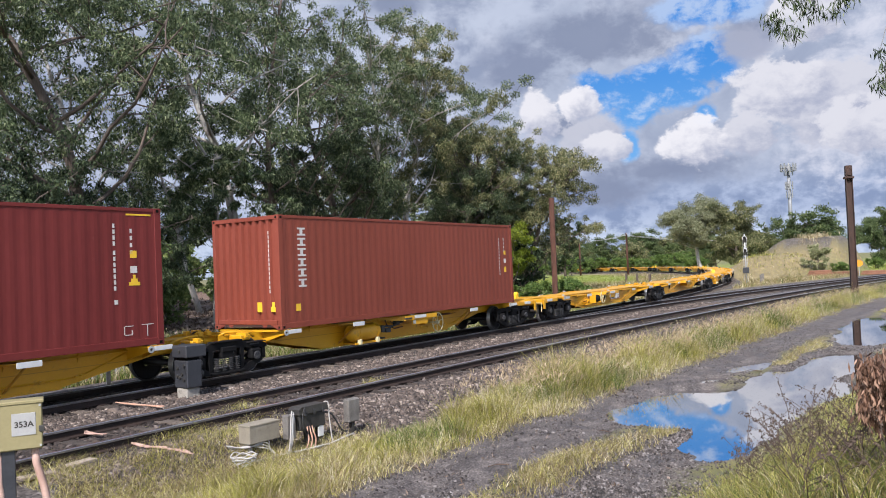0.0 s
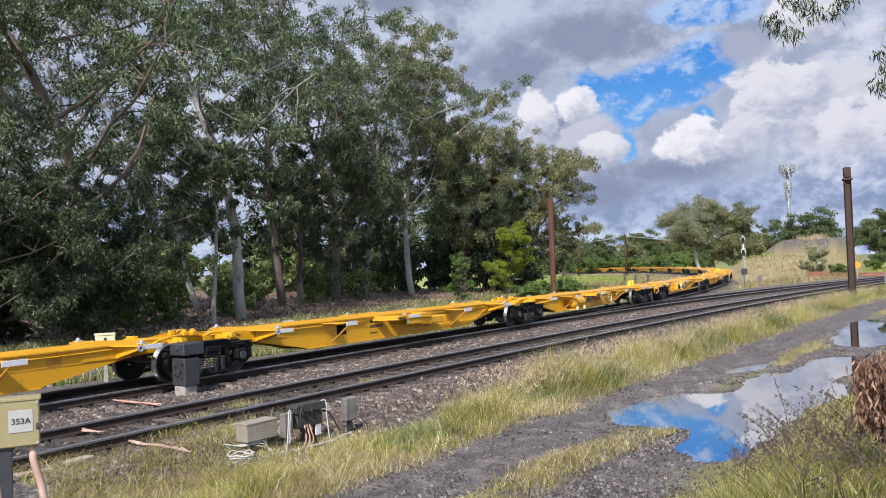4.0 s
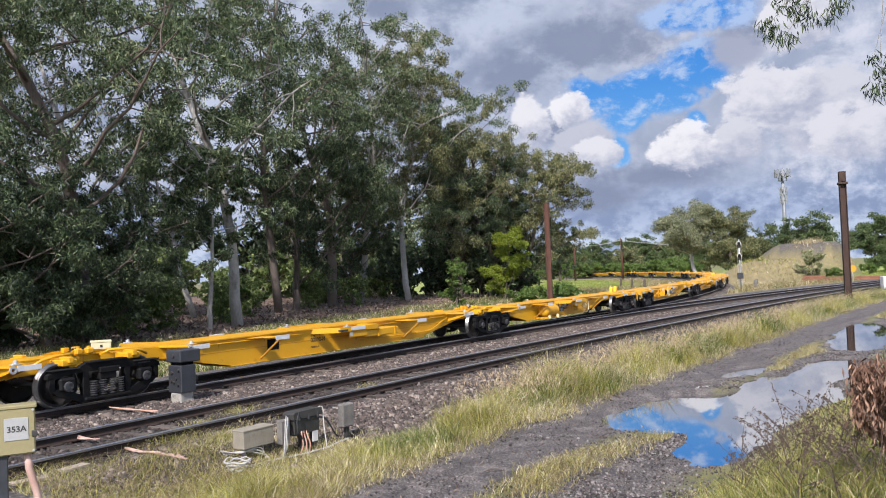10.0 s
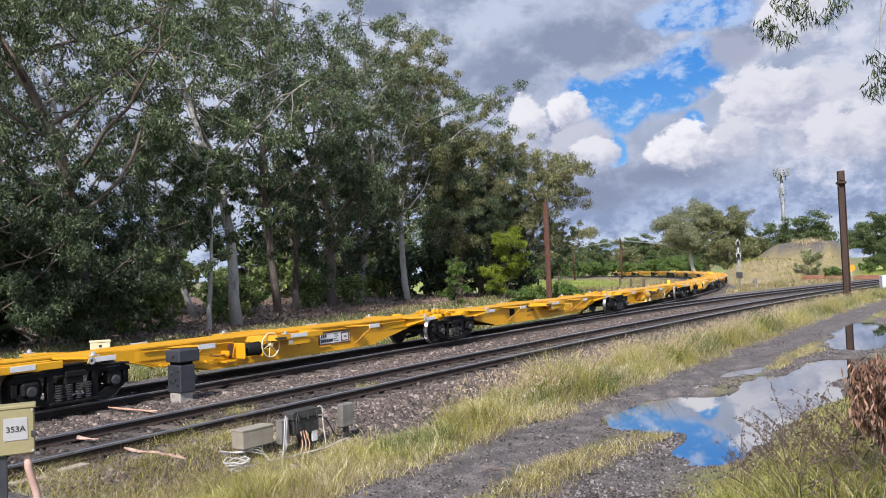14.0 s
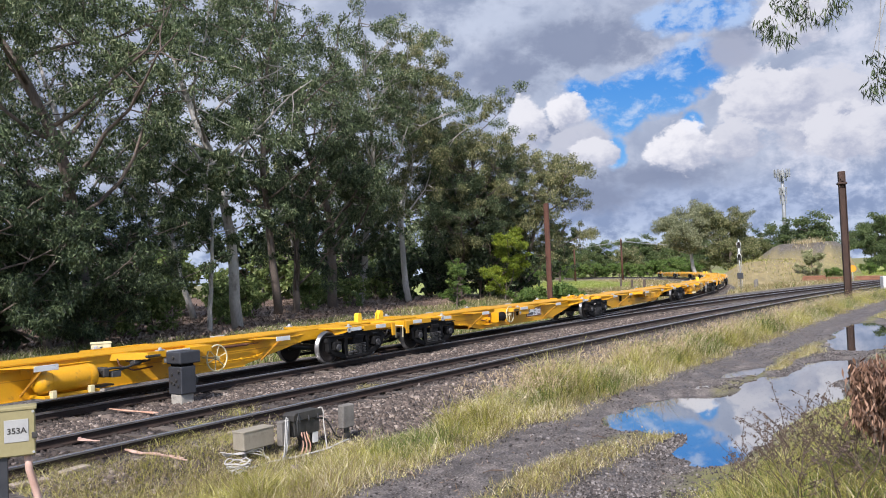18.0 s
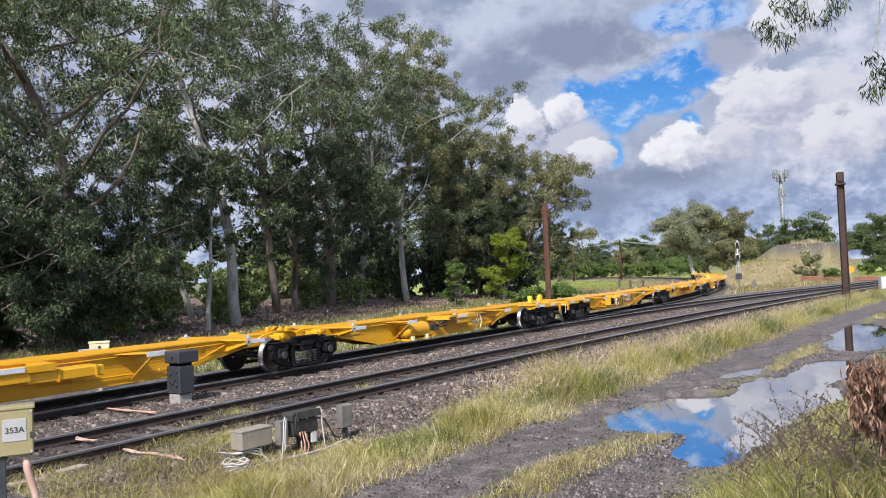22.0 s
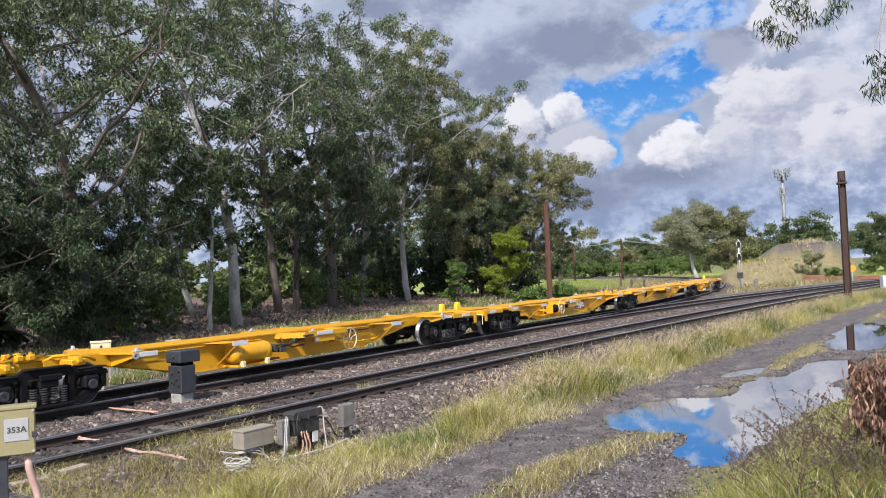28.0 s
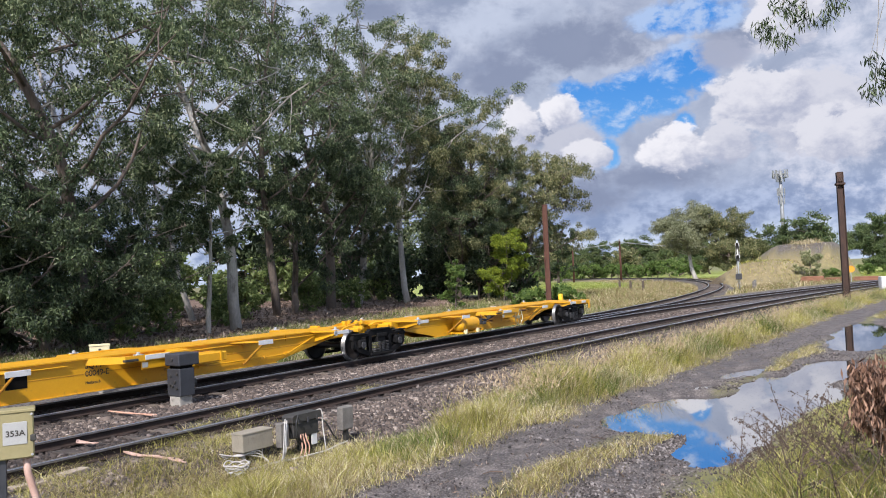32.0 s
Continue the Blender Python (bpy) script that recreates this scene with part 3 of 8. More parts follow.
def build_ground():
    xs, ys = spaced(-900, 2600, 5, 46, 0.16, 1.045), spaced(-900, 2600, 1.5, 10.5, 0.11, 1.05)
    gx, gy = np.meshgrid(xs, ys)
    z = ground_height(gx, gy)
    far = ease(150, 400, np.hypot(gx, gy))
    z = z * (1 - far) + far * (-0.3)
    v = np.stack([gx, gy, z], -1).reshape(-1, 3)
    w, h = len(xs), len(ys)
    i = (np.arange(h - 1)[:, None] * w + np.arange(w - 1)).ravel()
    faces = np.stack([i, i + 1, i + w + 1, i + w], 1)
    m = bpy.data.materials.new("earth_and_turf")
    m.use_nodes = True
    n, k = m.node_tree.nodes, m.node_tree.links
    b = n["Principled BSDF"]
    b.inputs["Roughness"].default_value = 0.9
    at, sep = n.new("ShaderNodeAttribute"), n.new("ShaderNodeSeparateColor")
    at.attribute_name = "zones"
    k.new(at.outputs["Color"], sep.inputs[0])
    geo = n.new("ShaderNodeNewGeometry")

    def noise_(scale, detail=6):
        q = n.new("ShaderNodeTexNoise")
        q.inputs["Scale"].default_value, q.inputs["Detail"].default_value = scale, detail
        k.new(geo.outputs["Position"], q.inputs["Vector"])
        return q.outputs[0]

    def ramp(f, *stops):
        q = n.new("ShaderNodeValToRGB")
        e = q.color_ramp.elements
        while len(e) < len(stops):
            e.new(0.5)
        for s, (p, c) in zip(e, stops):
            s.position, s.color = p, (*c, 1)
        k.new(f, q.inputs[0])
        return q.outputs[0]

    def blend(f, a, c):
        q = n.new("ShaderNodeMixRGB")
        k.new(f, q.inputs[0])
        k.new(a, q.inputs[1])
        k.new(c, q.inputs[2])
        return q.outputs[0]

    grit, patch, wide = noise_(34, 8), noise_(2.2, 8), noise_(0.25, 5)
    vor = n.new("ShaderNodeTexVoronoi")
    vor.inputs["Scale"].default_value = 22
    k.new(geo.outputs["Position"], vor.inputs["Vector"])
    turf = ramp(patch, (0.3, (0.075, 0.064, 0.028)), (0.5, (0.13, 0.115, 0.05)), (0.7, (0.21, 0.175, 0.09)))
    turf = blend(wide, turf, ramp(patch, (0.3, (0.09, 0.10, 0.028)), (0.7, (0.19, 0.19, 0.06))))
    road = ramp(grit, (0.34, (0.016, 0.013, 0.012)), (0.5, (0.068, 0.057, 0.053)), (0.64, (0.30, 0.27, 0.25)))
    road2 = ramp(patch, (0.34, (0.026, 0.021, 0.019)), (0.5, (0.080, 0.068, 0.062)), (0.66, (0.185, 0.160, 0.145)))
    half = n.new("ShaderNodeMixRGB")
    half.inputs[0].default_value = 0.5
    k.new(road, half.inputs[1])
    k.new(road2, half.inputs[2])
    stone = ramp(vor.outputs["Color"], (0.1, (0.028, 0.023, 0.020)), (0.5, (0.075, 0.063, 0.056)), (0.9, (0.20, 0.178, 0.16)))
    litter = ramp(grit, (0.3, (0.065, 0.043, 0.031)), (0.55, (0.17, 0.11, 0.078)), (0.75, (0.34, 0.24, 0.18)))
    col = blend(sep.outputs[0], turf, half.outputs[0])
    col = blend(sep.outputs[1], col, stone)
    col = blend(sep.outputs[2], col, litter)
    straw = ramp(patch, (0.3, (0.15, 0.115, 0.055)), (0.5, (0.22, 0.175, 0.085)), (0.7, (0.31, 0.25, 0.14)))
    col = blend(at.outputs["Alpha"], col, straw)
    lush = ramp(wide, (0.3, (0.17, 0.21, 0.04)), (0.7, (0.29, 0.33, 0.075)))
    at2 = n.new("ShaderNodeAttribute")
    at2.attribute_name = "meadow"
    col = blend(at2.outputs["Fac"], col, lush)
    at3, oily = n.new("ShaderNodeAttribute"), n.new("ShaderNodeMixRGB")
    at3.attribute_name, oily.blend_type = "oil", "MULTIPLY"
    oily.inputs[2].default_value = (0.42, 0.36, 0.32, 1)
    k.new(at3.outputs["Fac"], oily.inputs[0])
    k.new(col, oily.inputs[1])
    k.new(oily.outputs[0], b.inputs["Base Color"])
    wet = n.new("ShaderNodeMapRange")
    wet.inputs[1].default_value, wet.inputs[2].default_value, wet.inputs[3].default_value, wet.inputs[4].default_value = 0.35, 0.6, 0.45, 0.95
    k.new(patch, wet.inputs[0])
    k.new(wet.outputs[0], b.inputs["Roughness"])
    bp = n.new("ShaderNodeBump")
    bp.inputs["Strength"].default_value, bp.inputs["Distance"].default_value = 0.8, 0.03
    k.new(grit, bp.inputs["Height"])
    k.new(bp.outputs[0], b.inputs["Normal"])
    me = arrays("ground", v, faces, m, True)
    gxf, gyf = v[:, 0], v[:, 1]
    vv = gyf + bend(gxf)
    rag = 0.3 * bumps(gxf, gyf, 0.5, 13) + 0.2 * bumps(gxf, gyf, 0.17, 14)
    road_m = ease(-0.25, 0.35, vv + rag - bank_foot(gxf, gyf)) * ease(7.7, 7.3, vv + rag) * ease(95, 70, gxf)
    road_m = road_m * (1 - 0.8 * ease(0.30, 0.12, np.abs(vv - 5.35 + rag * 0.5)) * ease(0.3, 0.0, pool(gxf, gyf)))
    stone_m = ease(9.0, 9.6, vv + rag * 1.5 + 0.5 * ease(16.5, 13.0, gxf)) * ease(20.2, 19.6, vv + rag) * ease(-30, -20, gxf)
    dist_b = off_branch(gxf, gyf)
    tl = gyf - 0.25 * np.clip(gxf - 25, 0, 60)
    litter_m = ease(27.5, 31, tl + 3 * rag) * ease(75, 60, gxf) * ease(110, 80, gyf)
    heap = ground_height(gxf, gyf)
    stone_m = np.maximum(stone_m, 0.95 * ease(2.75, 3.2, heap + rag) * ease(60, 90, gxf))
    dry_m = np.maximum(0.95 * ease(0.2, 1.0, heap) * ease(60, 90, gxf), 0.8 * ease(14, 7, dist_b) * ease(46, 56, gxf)) * (1 - stone_m)
    c = np.stack([road_m, stone_m, litter_m, dry_m], 1).astype(np.float32)
    layer = me.color_attributes.new("zones", "FLOAT_COLOR", "POINT")
    layer.data.foreach_set("color", c.ravel())
    far_d = np.hypot(gxf, gyf)
    lush_m = ease(100, 128, far_d) * ease(40, 55, np.degrees(np.arctan2(gxf, np.maximum(gyf, 0.01)))) * ease(20.0, 21.5, vv) * ease(6, 14, dist_b) * ease(0.3, -0.1, heap) * (1 - 0.9 * ease(240, 420, far_d))
    layer = me.color_attributes.new("meadow", "FLOAT_COLOR", "POINT")
    layer.data.foreach_set("color", np.repeat(lush_m[:, None], 4, 1).astype(np.float32).ravel())
    oil_m = np.maximum(ease(1.5, 0.9, np.abs(gyf - across(near_line, gxf))), ease(1.5, 0.9, np.minimum(np.abs(gyf - across(main_line, gxf)), off_branch(gxf, gyf)))) * ease(170, 150, gxf)
    layer = me.color_attributes.new("oil", "FLOAT_COLOR", "POINT")
    layer.data.foreach_set("color", np.repeat(oil_m[:, None], 4, 1).astype(np.float32).ravel())
    return tagged(new("ground", me), "gravel road, grassy verges, ballast and leaf litter", "ground", kind="structure")


ground = build_ground()


def build_water():
    m = bpy.data.materials.new("still_puddle_water")
    m.use_nodes = True
    n, k = m.node_tree.nodes, m.node_tree.links
    b = n["Principled BSDF"]
    b.inputs["Base Color"].default_value = (0.018, 0.016, 0.014, 1)
    b.inputs["Roughness"].default_value, b.inputs["IOR"].default_value = 0.012, 4.0
    b.inputs["Specular IOR Level"].default_value = 1.0
    t, bp = n.new("ShaderNodeTexNoise"), n.new("ShaderNodeBump")
    t.inputs["Scale"].default_value = 2.5
    bp.inputs["Strength"].default_value, bp.inputs["Distance"].default_value = 0.015, 0.01
    k.new(t.outputs[0], bp.inputs["Height"])
    k.new(bp.outputs[0], b.inputs["Normal"])
    for x0, x1, y0, y1, what in ((9.6, 26.4, 2.3, 6.7, "large roadside puddle mirroring clouds and blue sky"), (26.6, 41.5, 2.9, 6.4, "long puddle on the gravel road mirroring the mast"),
                                 (19.2, 21.0, 5.92, 6.7, ""), (21.6, 24.3, 5.5, 6.7, "")):
        if not what:
            continue
        ob = new("puddle", Mesh().box(x0, x1, y0, y1, WATER - 0.02, WATER).data("puddle", m))
        tagged(ob, what, "puddle", kind="structure")


build_water()


# ---- tracks ----
RAIL = [(-0.07, -0.155), (0.07, -0.155), (0.07, -0.143), (0.012, -0.125), (0.012, -0.045), (0.036, -0.036), (0.036, -0.006), (0.030, 0.0),
        (-0.030, 0.0), (-0.036, -0.006), (-0.036, -0.036), (-0.012, -0.045), (-0.012, -0.125), (-0.07, -0.143)]


def rail_mesh(name, line, s0, s1, off, step=1.5):
    v, f, mats = [], [], []
    count = max(2, int((s1 - s0) / step) + 1)
    for s in np.linspace(s0, s1, count):
        x, y, a = line(s)
        nx, ny = -math.sin(a), math.cos(a)
        v += [(x + nx * (off + u), y + ny * (off + u), z) for u, z in RAIL]
    k = len(RAIL)
    for i in range(count - 1):
        for j in range(k):
            f.append((i * k + j, i * k + (j + 1) % k, (i + 1) * k + (j + 1) % k, (i + 1) * k + j))
            mats.append(1 if j in (6, 7, 8) else 2 if j in (5, 9) else 0)
    me = bpy.data.meshes.new(name)
    me.from_pydata(v, [], f)
    me.materials.append(M_RAIL)
    me.materials.append(M_RAILTOP)
    me.materials.append(M_RAILSIDE)
    me.polygons.foreach_set("material_index", mats)
    return me


def track(name, label, line, s0, s1, sleepers):
    t = thing(name, label, "railway track", kind="structure")
    for off in (-0.7525, 0.7525):
        part("rail", rail_mesh("rail", line, s0, s1, off), None, t)
    sl = Mesh().box(-0.115, 0.115, -1.3, 1.3, -0.29, -0.165, 0.012).data("sleeper", M_SLEEPER)
    pl = Mesh()
    for y in (-0.7525, 0.7525):
        pl.box(-0.08, 0.08, y - 0.17, y + 0.17, -0.165, -0.148, 0.004)
    pl = pl.data("base_plate", M_RAIL)
    rnd = random.Random(len(name))
    s = sleepers[0]
    while s < sleepers[1]:
        x, y, a = line(s)
        ob = part("sleeper", sl, None, t)
        ob.matrix_basis = pose(x, y, rnd.uniform(-0.01, 0.012), 0, 0, math.degrees(a) + rnd.uniform(-1, 1))
        p = part("base_plate", pl, None, ob)
        s += 0.61 + rnd.uniform(-0.03, 0.03)
    return t


track("near_track", "rusty railway track on timber sleepers in grey ballast", near_line, -30, 190, (2, 60))
track("far_track", "railway track with polished rail heads on grey ballast", main_line, -60, 190, (2, 60))
track("branch_track", "curving branch track on a low ballast bank", branch_line, 27.0, 330, (45, 110))


def ballast_bank():
    """The low bank that carries the branch."""
    v, f = [], []
    prof = [(-2.3, -0.75), (-1.45, -0.20), (1.45, -0.20), (2.3, -0.75)]
    ss = np.linspace(38, 330, 94)
    for s in ss:
        x, y, a = branch_line(s)
        v += [(x - math.sin(a) * u, y + math.cos(a) * u, z - 0.05 * ease(56, 38, s)) for u, z in prof]
    for i in range(len(ss) - 1):
        for j in range(3):
            f.append((i * 4 + j, i * 4 + j + 1, i * 4 + j + 5, i * 4 + j + 4))
    m = Mesh()
    m.v, m.f = v, f
    ob = new("ballast_bank", m.data("ballast_bank", M_STONE_BED))
    tagged(ob, "low bank of grey ballast under the branch", "ballast", kind="structure")


M_STONE_BED = mat("ballast_bed", (0.055, 0.046, 0.040), (0.13, 0.115, 0.10), 0.95, scale=9, fine=30, bump=0.8, coords="Object")
ballast_bank()


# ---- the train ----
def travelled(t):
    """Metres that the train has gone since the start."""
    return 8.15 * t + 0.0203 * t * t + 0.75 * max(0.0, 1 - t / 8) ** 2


WHEEL_R = 0.43
GIRDER, DECK_W = 0.52, 0.58            # half widths of the belly girder and of the deck on it
# pivots and fittings along each kind of platform, measured from the middle of its load
FITTED = {
    "A": dict(l=-6.25, r=7.75, stays=(-3.1, 3.08), wheel=-0.87, spring=0.75),
    "B": dict(l=-7.925, r=7.925, stays=(-3.1, 3.1), wheel=None, spring=0.75),
    "C": dict(l=-7.765, r=6.265, stays=(-3.1, 3.15), wheel=1.2, spring=1.75),
}


def side_profile(l, r, lo=0.27):
    """Outline of the belly girder between two bogies that stand at l and r."""
    return [(l, 0.93), (l, 0.72), (l + 1.30, 0.69), (l + 3.55, lo), (r - 3.55, lo), (r - 1.30, 0.69), (r, 0.72), (r, 0.93)]


def make_platform(kind):
    """One skeletal platform: belly girder, deck flange, arms for the container's corners, brake gear."""
    fit = FITTED[kind]
    l, r, bx = fit["l"], fit["r"], 0.0
    g, w, lx = GIRDER, DECK_W, fit["spring"]
    end_l, end_r = (l - 1.70 if kind == "A" else l), (r + 1.70 if kind == "C" else r)
    top = thing("container_platform", "", "railway wagon", "platforms of the train")
    web = Mesh()
    for y in (-g, g - 0.02):
        web.prism(side_profile(l + 0.25, r - 0.25), y, y + 0.02)
    for x in np.arange(l + 1.2, r - 1.1, 1.1):
        web.box(x, x + 0.02, -g + 0.02, g - 0.02, 0.70, 0.90)
    part("girder", web, M_YELLOW, top)
    fl = Mesh()
    a, b = l + 1.75, r - 1.75
    fl.slab([(end_l, -0.30), (l + 0.5, -0.34), (a - 0.45, -0.40), (a, -0.50), (a + 0.35, -w), (b - 0.35, -w), (b, -0.50), (b + 0.45, -0.40), (r - 0.5, -0.34), (end_r, -0.30),
             (end_r, 0.30), (r - 0.5, 0.34), (b + 0.45, 0.40), (b, 0.50), (b - 0.35, w), (a + 0.35, w), (a, 0.50), (a - 0.45, 0.40), (l + 0.5, 0.34), (end_l, 0.30)], 0.928, 0.955)
    part("deck_plate", fl, M_YELLOW, top)
    part("bottom_flange", Mesh().box(l + 3.75, r - 3.75, -g - 0.03, g + 0.03, 0.248, 0.27, 0.004), M_YELLOW, top)
    for s in (-1, 1):
        y = s * (g + 0.006)
        seam = Mesh().box(l + 2.2, r - 2.2, min(y, y - s * 0.012), max(y, y - s * 0.012), 0.628, 0.642)
        part("weld_seam", seam, M_YELLOWDK, top, "darker weld seam along the girder")
    for e, s in ((end_l, 1), (end_r, -1)):
        x0, x1 = sorted((e, e + s * 2.2))
        part("draft_sill", Mesh().box(x0, x1, -0.27, 0.27, 0.66, 0.925, 0.02), M_YELLOW, top)
    # swept gusset where the girder runs out over each bogie
    for x, d in ((l, 1), (r, -1)):
        for s in (-1, 1):
            q = [(x + d * 0.9, s * 0.36), (x + d * 1.9, s * (g + 0.02)), (x + d * 2.9, s * (g + 0.02)), (x + d * 2.4, s * (g - 0.06))]
            part("swept_gusset", Mesh().slab(q if s * d > 0 else q[::-1], 0.66, 0.90), M_YELLOW, top)
    for x in (-5.85, 5.85):
        for s in (-1, 1):
            arm = Mesh()
            pts = [(x - 0.42, s * 0.40), (x - 0.16, s * 1.22), (x + 0.16, s * 1.22), (x + 0.42, s * 0.40)]
            arm.slab(pts if s < 0 else pts[::-1], 0.915, 0.962)
            for d in (-0.20, 0.20):
                arm.add([(x + d - 0.012, s * 0.42, 0.62), (x + d + 0.012, s * 0.42, 0.62), (x + d * 0.6 + 0.012, s * 1.2, 0.84), (x + d * 0.6 - 0.012, s * 1.2, 0.84), (x + d - 0.012, s * 0.42, 0.915), (x + d + 0.012, s * 0.42, 0.915), (x + d * 0.6 + 0.012, s * 1.2, 0.915), (x + d * 0.6 - 0.012, s * 1.2, 0.915)],
                        [(0, 1, 2, 3), (4, 7, 6, 5), (0, 4, 5, 1), (1, 5, 6, 2), (2, 6, 7, 3), (3, 7, 4, 0)])
            ob = part("outrigger", arm, M_YELLOW, top)
            part("marker_plate", Mesh().box(x - 0.02, x + 0.44, s * 1.232 - 0.008, s * 1.232 + 0.008, 0.845, 0.945, 0.004), M_WHITE, ob, "white reflective marker plate")
            lock = Mesh().box(x - 0.09, x + 0.09, s * 1.13 - 0.07, s * 1.13 + 0.07, 0.962, 0.985, 0.008)
            lock.lathe([(0.985, 0.045), (1.03, 0.045), (1.05, 0.02), (1.05, 0.001)], (x, s * 1.13, 0), "z", 10)
            part("twistlock", lock, M_GALV, ob, "grey steel twistlock")
            part("lock_housing", Mesh().lathe([(s * 1.225, 0.075), (s * 1.245, 0.075), (s * 1.245, 0.035), (s * 1.20, 0.03)], (x - 0.10, 0, 0.88), "y", 14), M_GALV, ob, "round pale lock housing")
    # stays from the twenty-foot plates down to the foot of the girder
    for x in fit["stays"]:
        for s in (-1, 1):
            ob = part("stay", Mesh().tube([(x - 0.10, s * (g + 0.03), 0.34), (x, s * 1.16, 0.85)], 0.026, 6), M_STAY, top, "slanting steel stay")
            part("stay_arm", Mesh().slab([(x - 0.55, s * g), (x - 0.04, s * 1.2), (x + 0.12, s * 1.2), (x + 0.02, s * g)][::-s], 0.885, 0.91), M_YELLOW, ob)
            part("marker_plate", Mesh().box(x - 0.20, x + 0.28, s * 1.212 - 0.01, s * 1.212 + 0.01, 0.825, 0.935, 0.004), M_WHITE, ob, "white reflective marker plate")
    for q in range(7):
        x = l + 3.4 + (r - l - 6.8) * q / 6
        if abs(x - bx) > 1.6:
            for s in (-1, 1):
                part("flange_rib", Mesh().add([(x - 0.008, s * g, 0.925), (x + 0.008, s * g, 0.925), (x + 0.008, s * (w - 0.005), 0.925), (x - 0.008, s * (w - 0.005), 0.925), (x - 0.008, s * g, 0.72), (x + 0.008, s * g, 0.72)],
                                              [(0, 1, 2, 3), (0, 3, 4), (1, 5, 2), (3, 2, 5, 4), (0, 4, 5, 1)]), M_YELLOW, top)
    # air pipes: one under the flange, one low on the girder that climbs towards an end
    yp = -g - 0.045
    part("air_pipe", Mesh().tube([(l + 2.0, yp, 0.86), (l + 2.6, yp, 0.845), (bx - 1.7, yp, 0.835)], 0.017, 6), M_YELLOW, top)
    part("air_pipe", Mesh().tube([(bx + 1.2, yp, 0.835), (r - 2.9, yp, 0.845), (r - 2.2, yp, 0.86)], 0.017, 6), M_YELLOW, top)
    low = [(bx + 0.9, yp, 0.44), (r - 3.5, yp, 0.44), (r - 3.3, yp, 0.47), (r - 2.35, yp, 0.80), (r - 2.1, yp, 0.83), (r - 1.2, yp + 0.1, 0.86)]
    if kind == "A":
        low = [(bx - 1.3, yp, 0.50), (l + 3.4, yp, 0.44), (l + 2.2, yp, 0.52), (l + 1.4, yp, 0.74)]
    pipe = part("air_pipe", Mesh().tube(low, 0.019, 6), M_YELLOW, top)
    for p, q in zip(low[:2], low[1:3]):
        for k in (0.2, 0.8):
            x, z = p[0] + (q[0] - p[0]) * k, p[2] + (q[2] - p[2]) * k
            part("pipe_clip", Mesh().box(x - 0.03, x + 0.03, yp - 0.026, -g, z - 0.03, z + 0.03, 0.005), M_YELLOW, pipe)
    # middle frame that carries the inner twistlocks: two arms and an outer rail round a hollow
    for s in (-1, 1):
        fr = Mesh()
        for q in ([(bx - 1.28, g), (bx - 0.82, 1.20), (bx - 0.58, 1.20), (bx - 0.98, g)], [(bx + 0.66, g), (bx + 0.66, 1.20), (bx + 0.90, 1.20), (bx + 1.02, g)]):
            q = [(x, s * y) for x, y in q]
            fr.slab(q if s < 0 else q[::-1], 0.80, 0.938)
        y0, y1 = sorted((s * 1.08, s * 1.20))
        fr.box(bx - 0.58, bx + 0.66, y0, y1, 0.80, 0.938, 0.006)
        mo = part("middle_frame", fr, M_YELLOW, top)
        part("frame_floor", Mesh().box(bx - 0.55, bx + 0.66, min(s * g, s * 1.08), max(s * g, s * 1.08), 0.80, 0.815), M_YELLOW, mo)
        y = s * 1.208
        part("marker_plate", Mesh().box(bx - 0.34, bx + 0.28, y - 0.007, y + 0.007, 0.83, 0.93, 0.003), M_WHITE, mo, "white reflective marker plate")
        part("twistlock", Mesh().box(bx - 0.55, bx - 0.37, s * 1.14 - 0.06, s * 1.14 + 0.06, 0.938, 0.96, 0.006).lathe([(0.96, 0.04), (0.995, 0.04), (1.01, 0.02), (1.01, 0.001)], (bx - 0.46, s * 1.14, 0), "z", 10), M_GALV, mo, "grey steel twistlock")
    part("frame_skirt", Mesh().box(bx - 0.42, bx + 0.40, -1.18, -1.15, 0.64, 0.80, 0.006), M_YELLOW, mo)
    part("small_label", Mesh().box(bx - 0.40, bx - 0.26, -1.184, -1.180, 0.67, 0.78), M_PLATE, mo, "small pale label")
    part("release_spring", Mesh().tube([(lx, -g - 0.10, 0.79), (lx + 0.8, -g - 0.10, 0.79)], 0.032, 8).tube([(lx - 0.2, -g - 0.10, 0.79), (lx + 1.15, -g - 0.10, 0.79)], 0.012, 6), M_RUST, top, "rust-brown spring on a release rod")
    part("latch", Mesh().box(bx - 0.85, bx - 0.52, -1.24, -1.10, 0.83, 0.88, 0.01), M_BLACKBOX, mo, "dark steel latch")
    if kind == "B":
        box = part("side_box", Mesh().box(bx + 0.35, bx + 1.95, -1.14, -0.56, 0.58, 0.79, 0.02), M_YELLOW, top)
        for x in (bx + 0.95, bx + 1.75):
            part("box_rib", Mesh().box(x, x + 0.04, -1.165, -1.13, 0.56, 0.81), M_YELLOW, box)
        # dark plate on the uncut girder paints the shade of an opening
        part("opening", Mesh().box(-2.92, -2.50, -g - 0.007, -g + 0.002, 0.52, 0.80), M_GAPSHADE, top, "dark plate painted as the shade in a square opening")
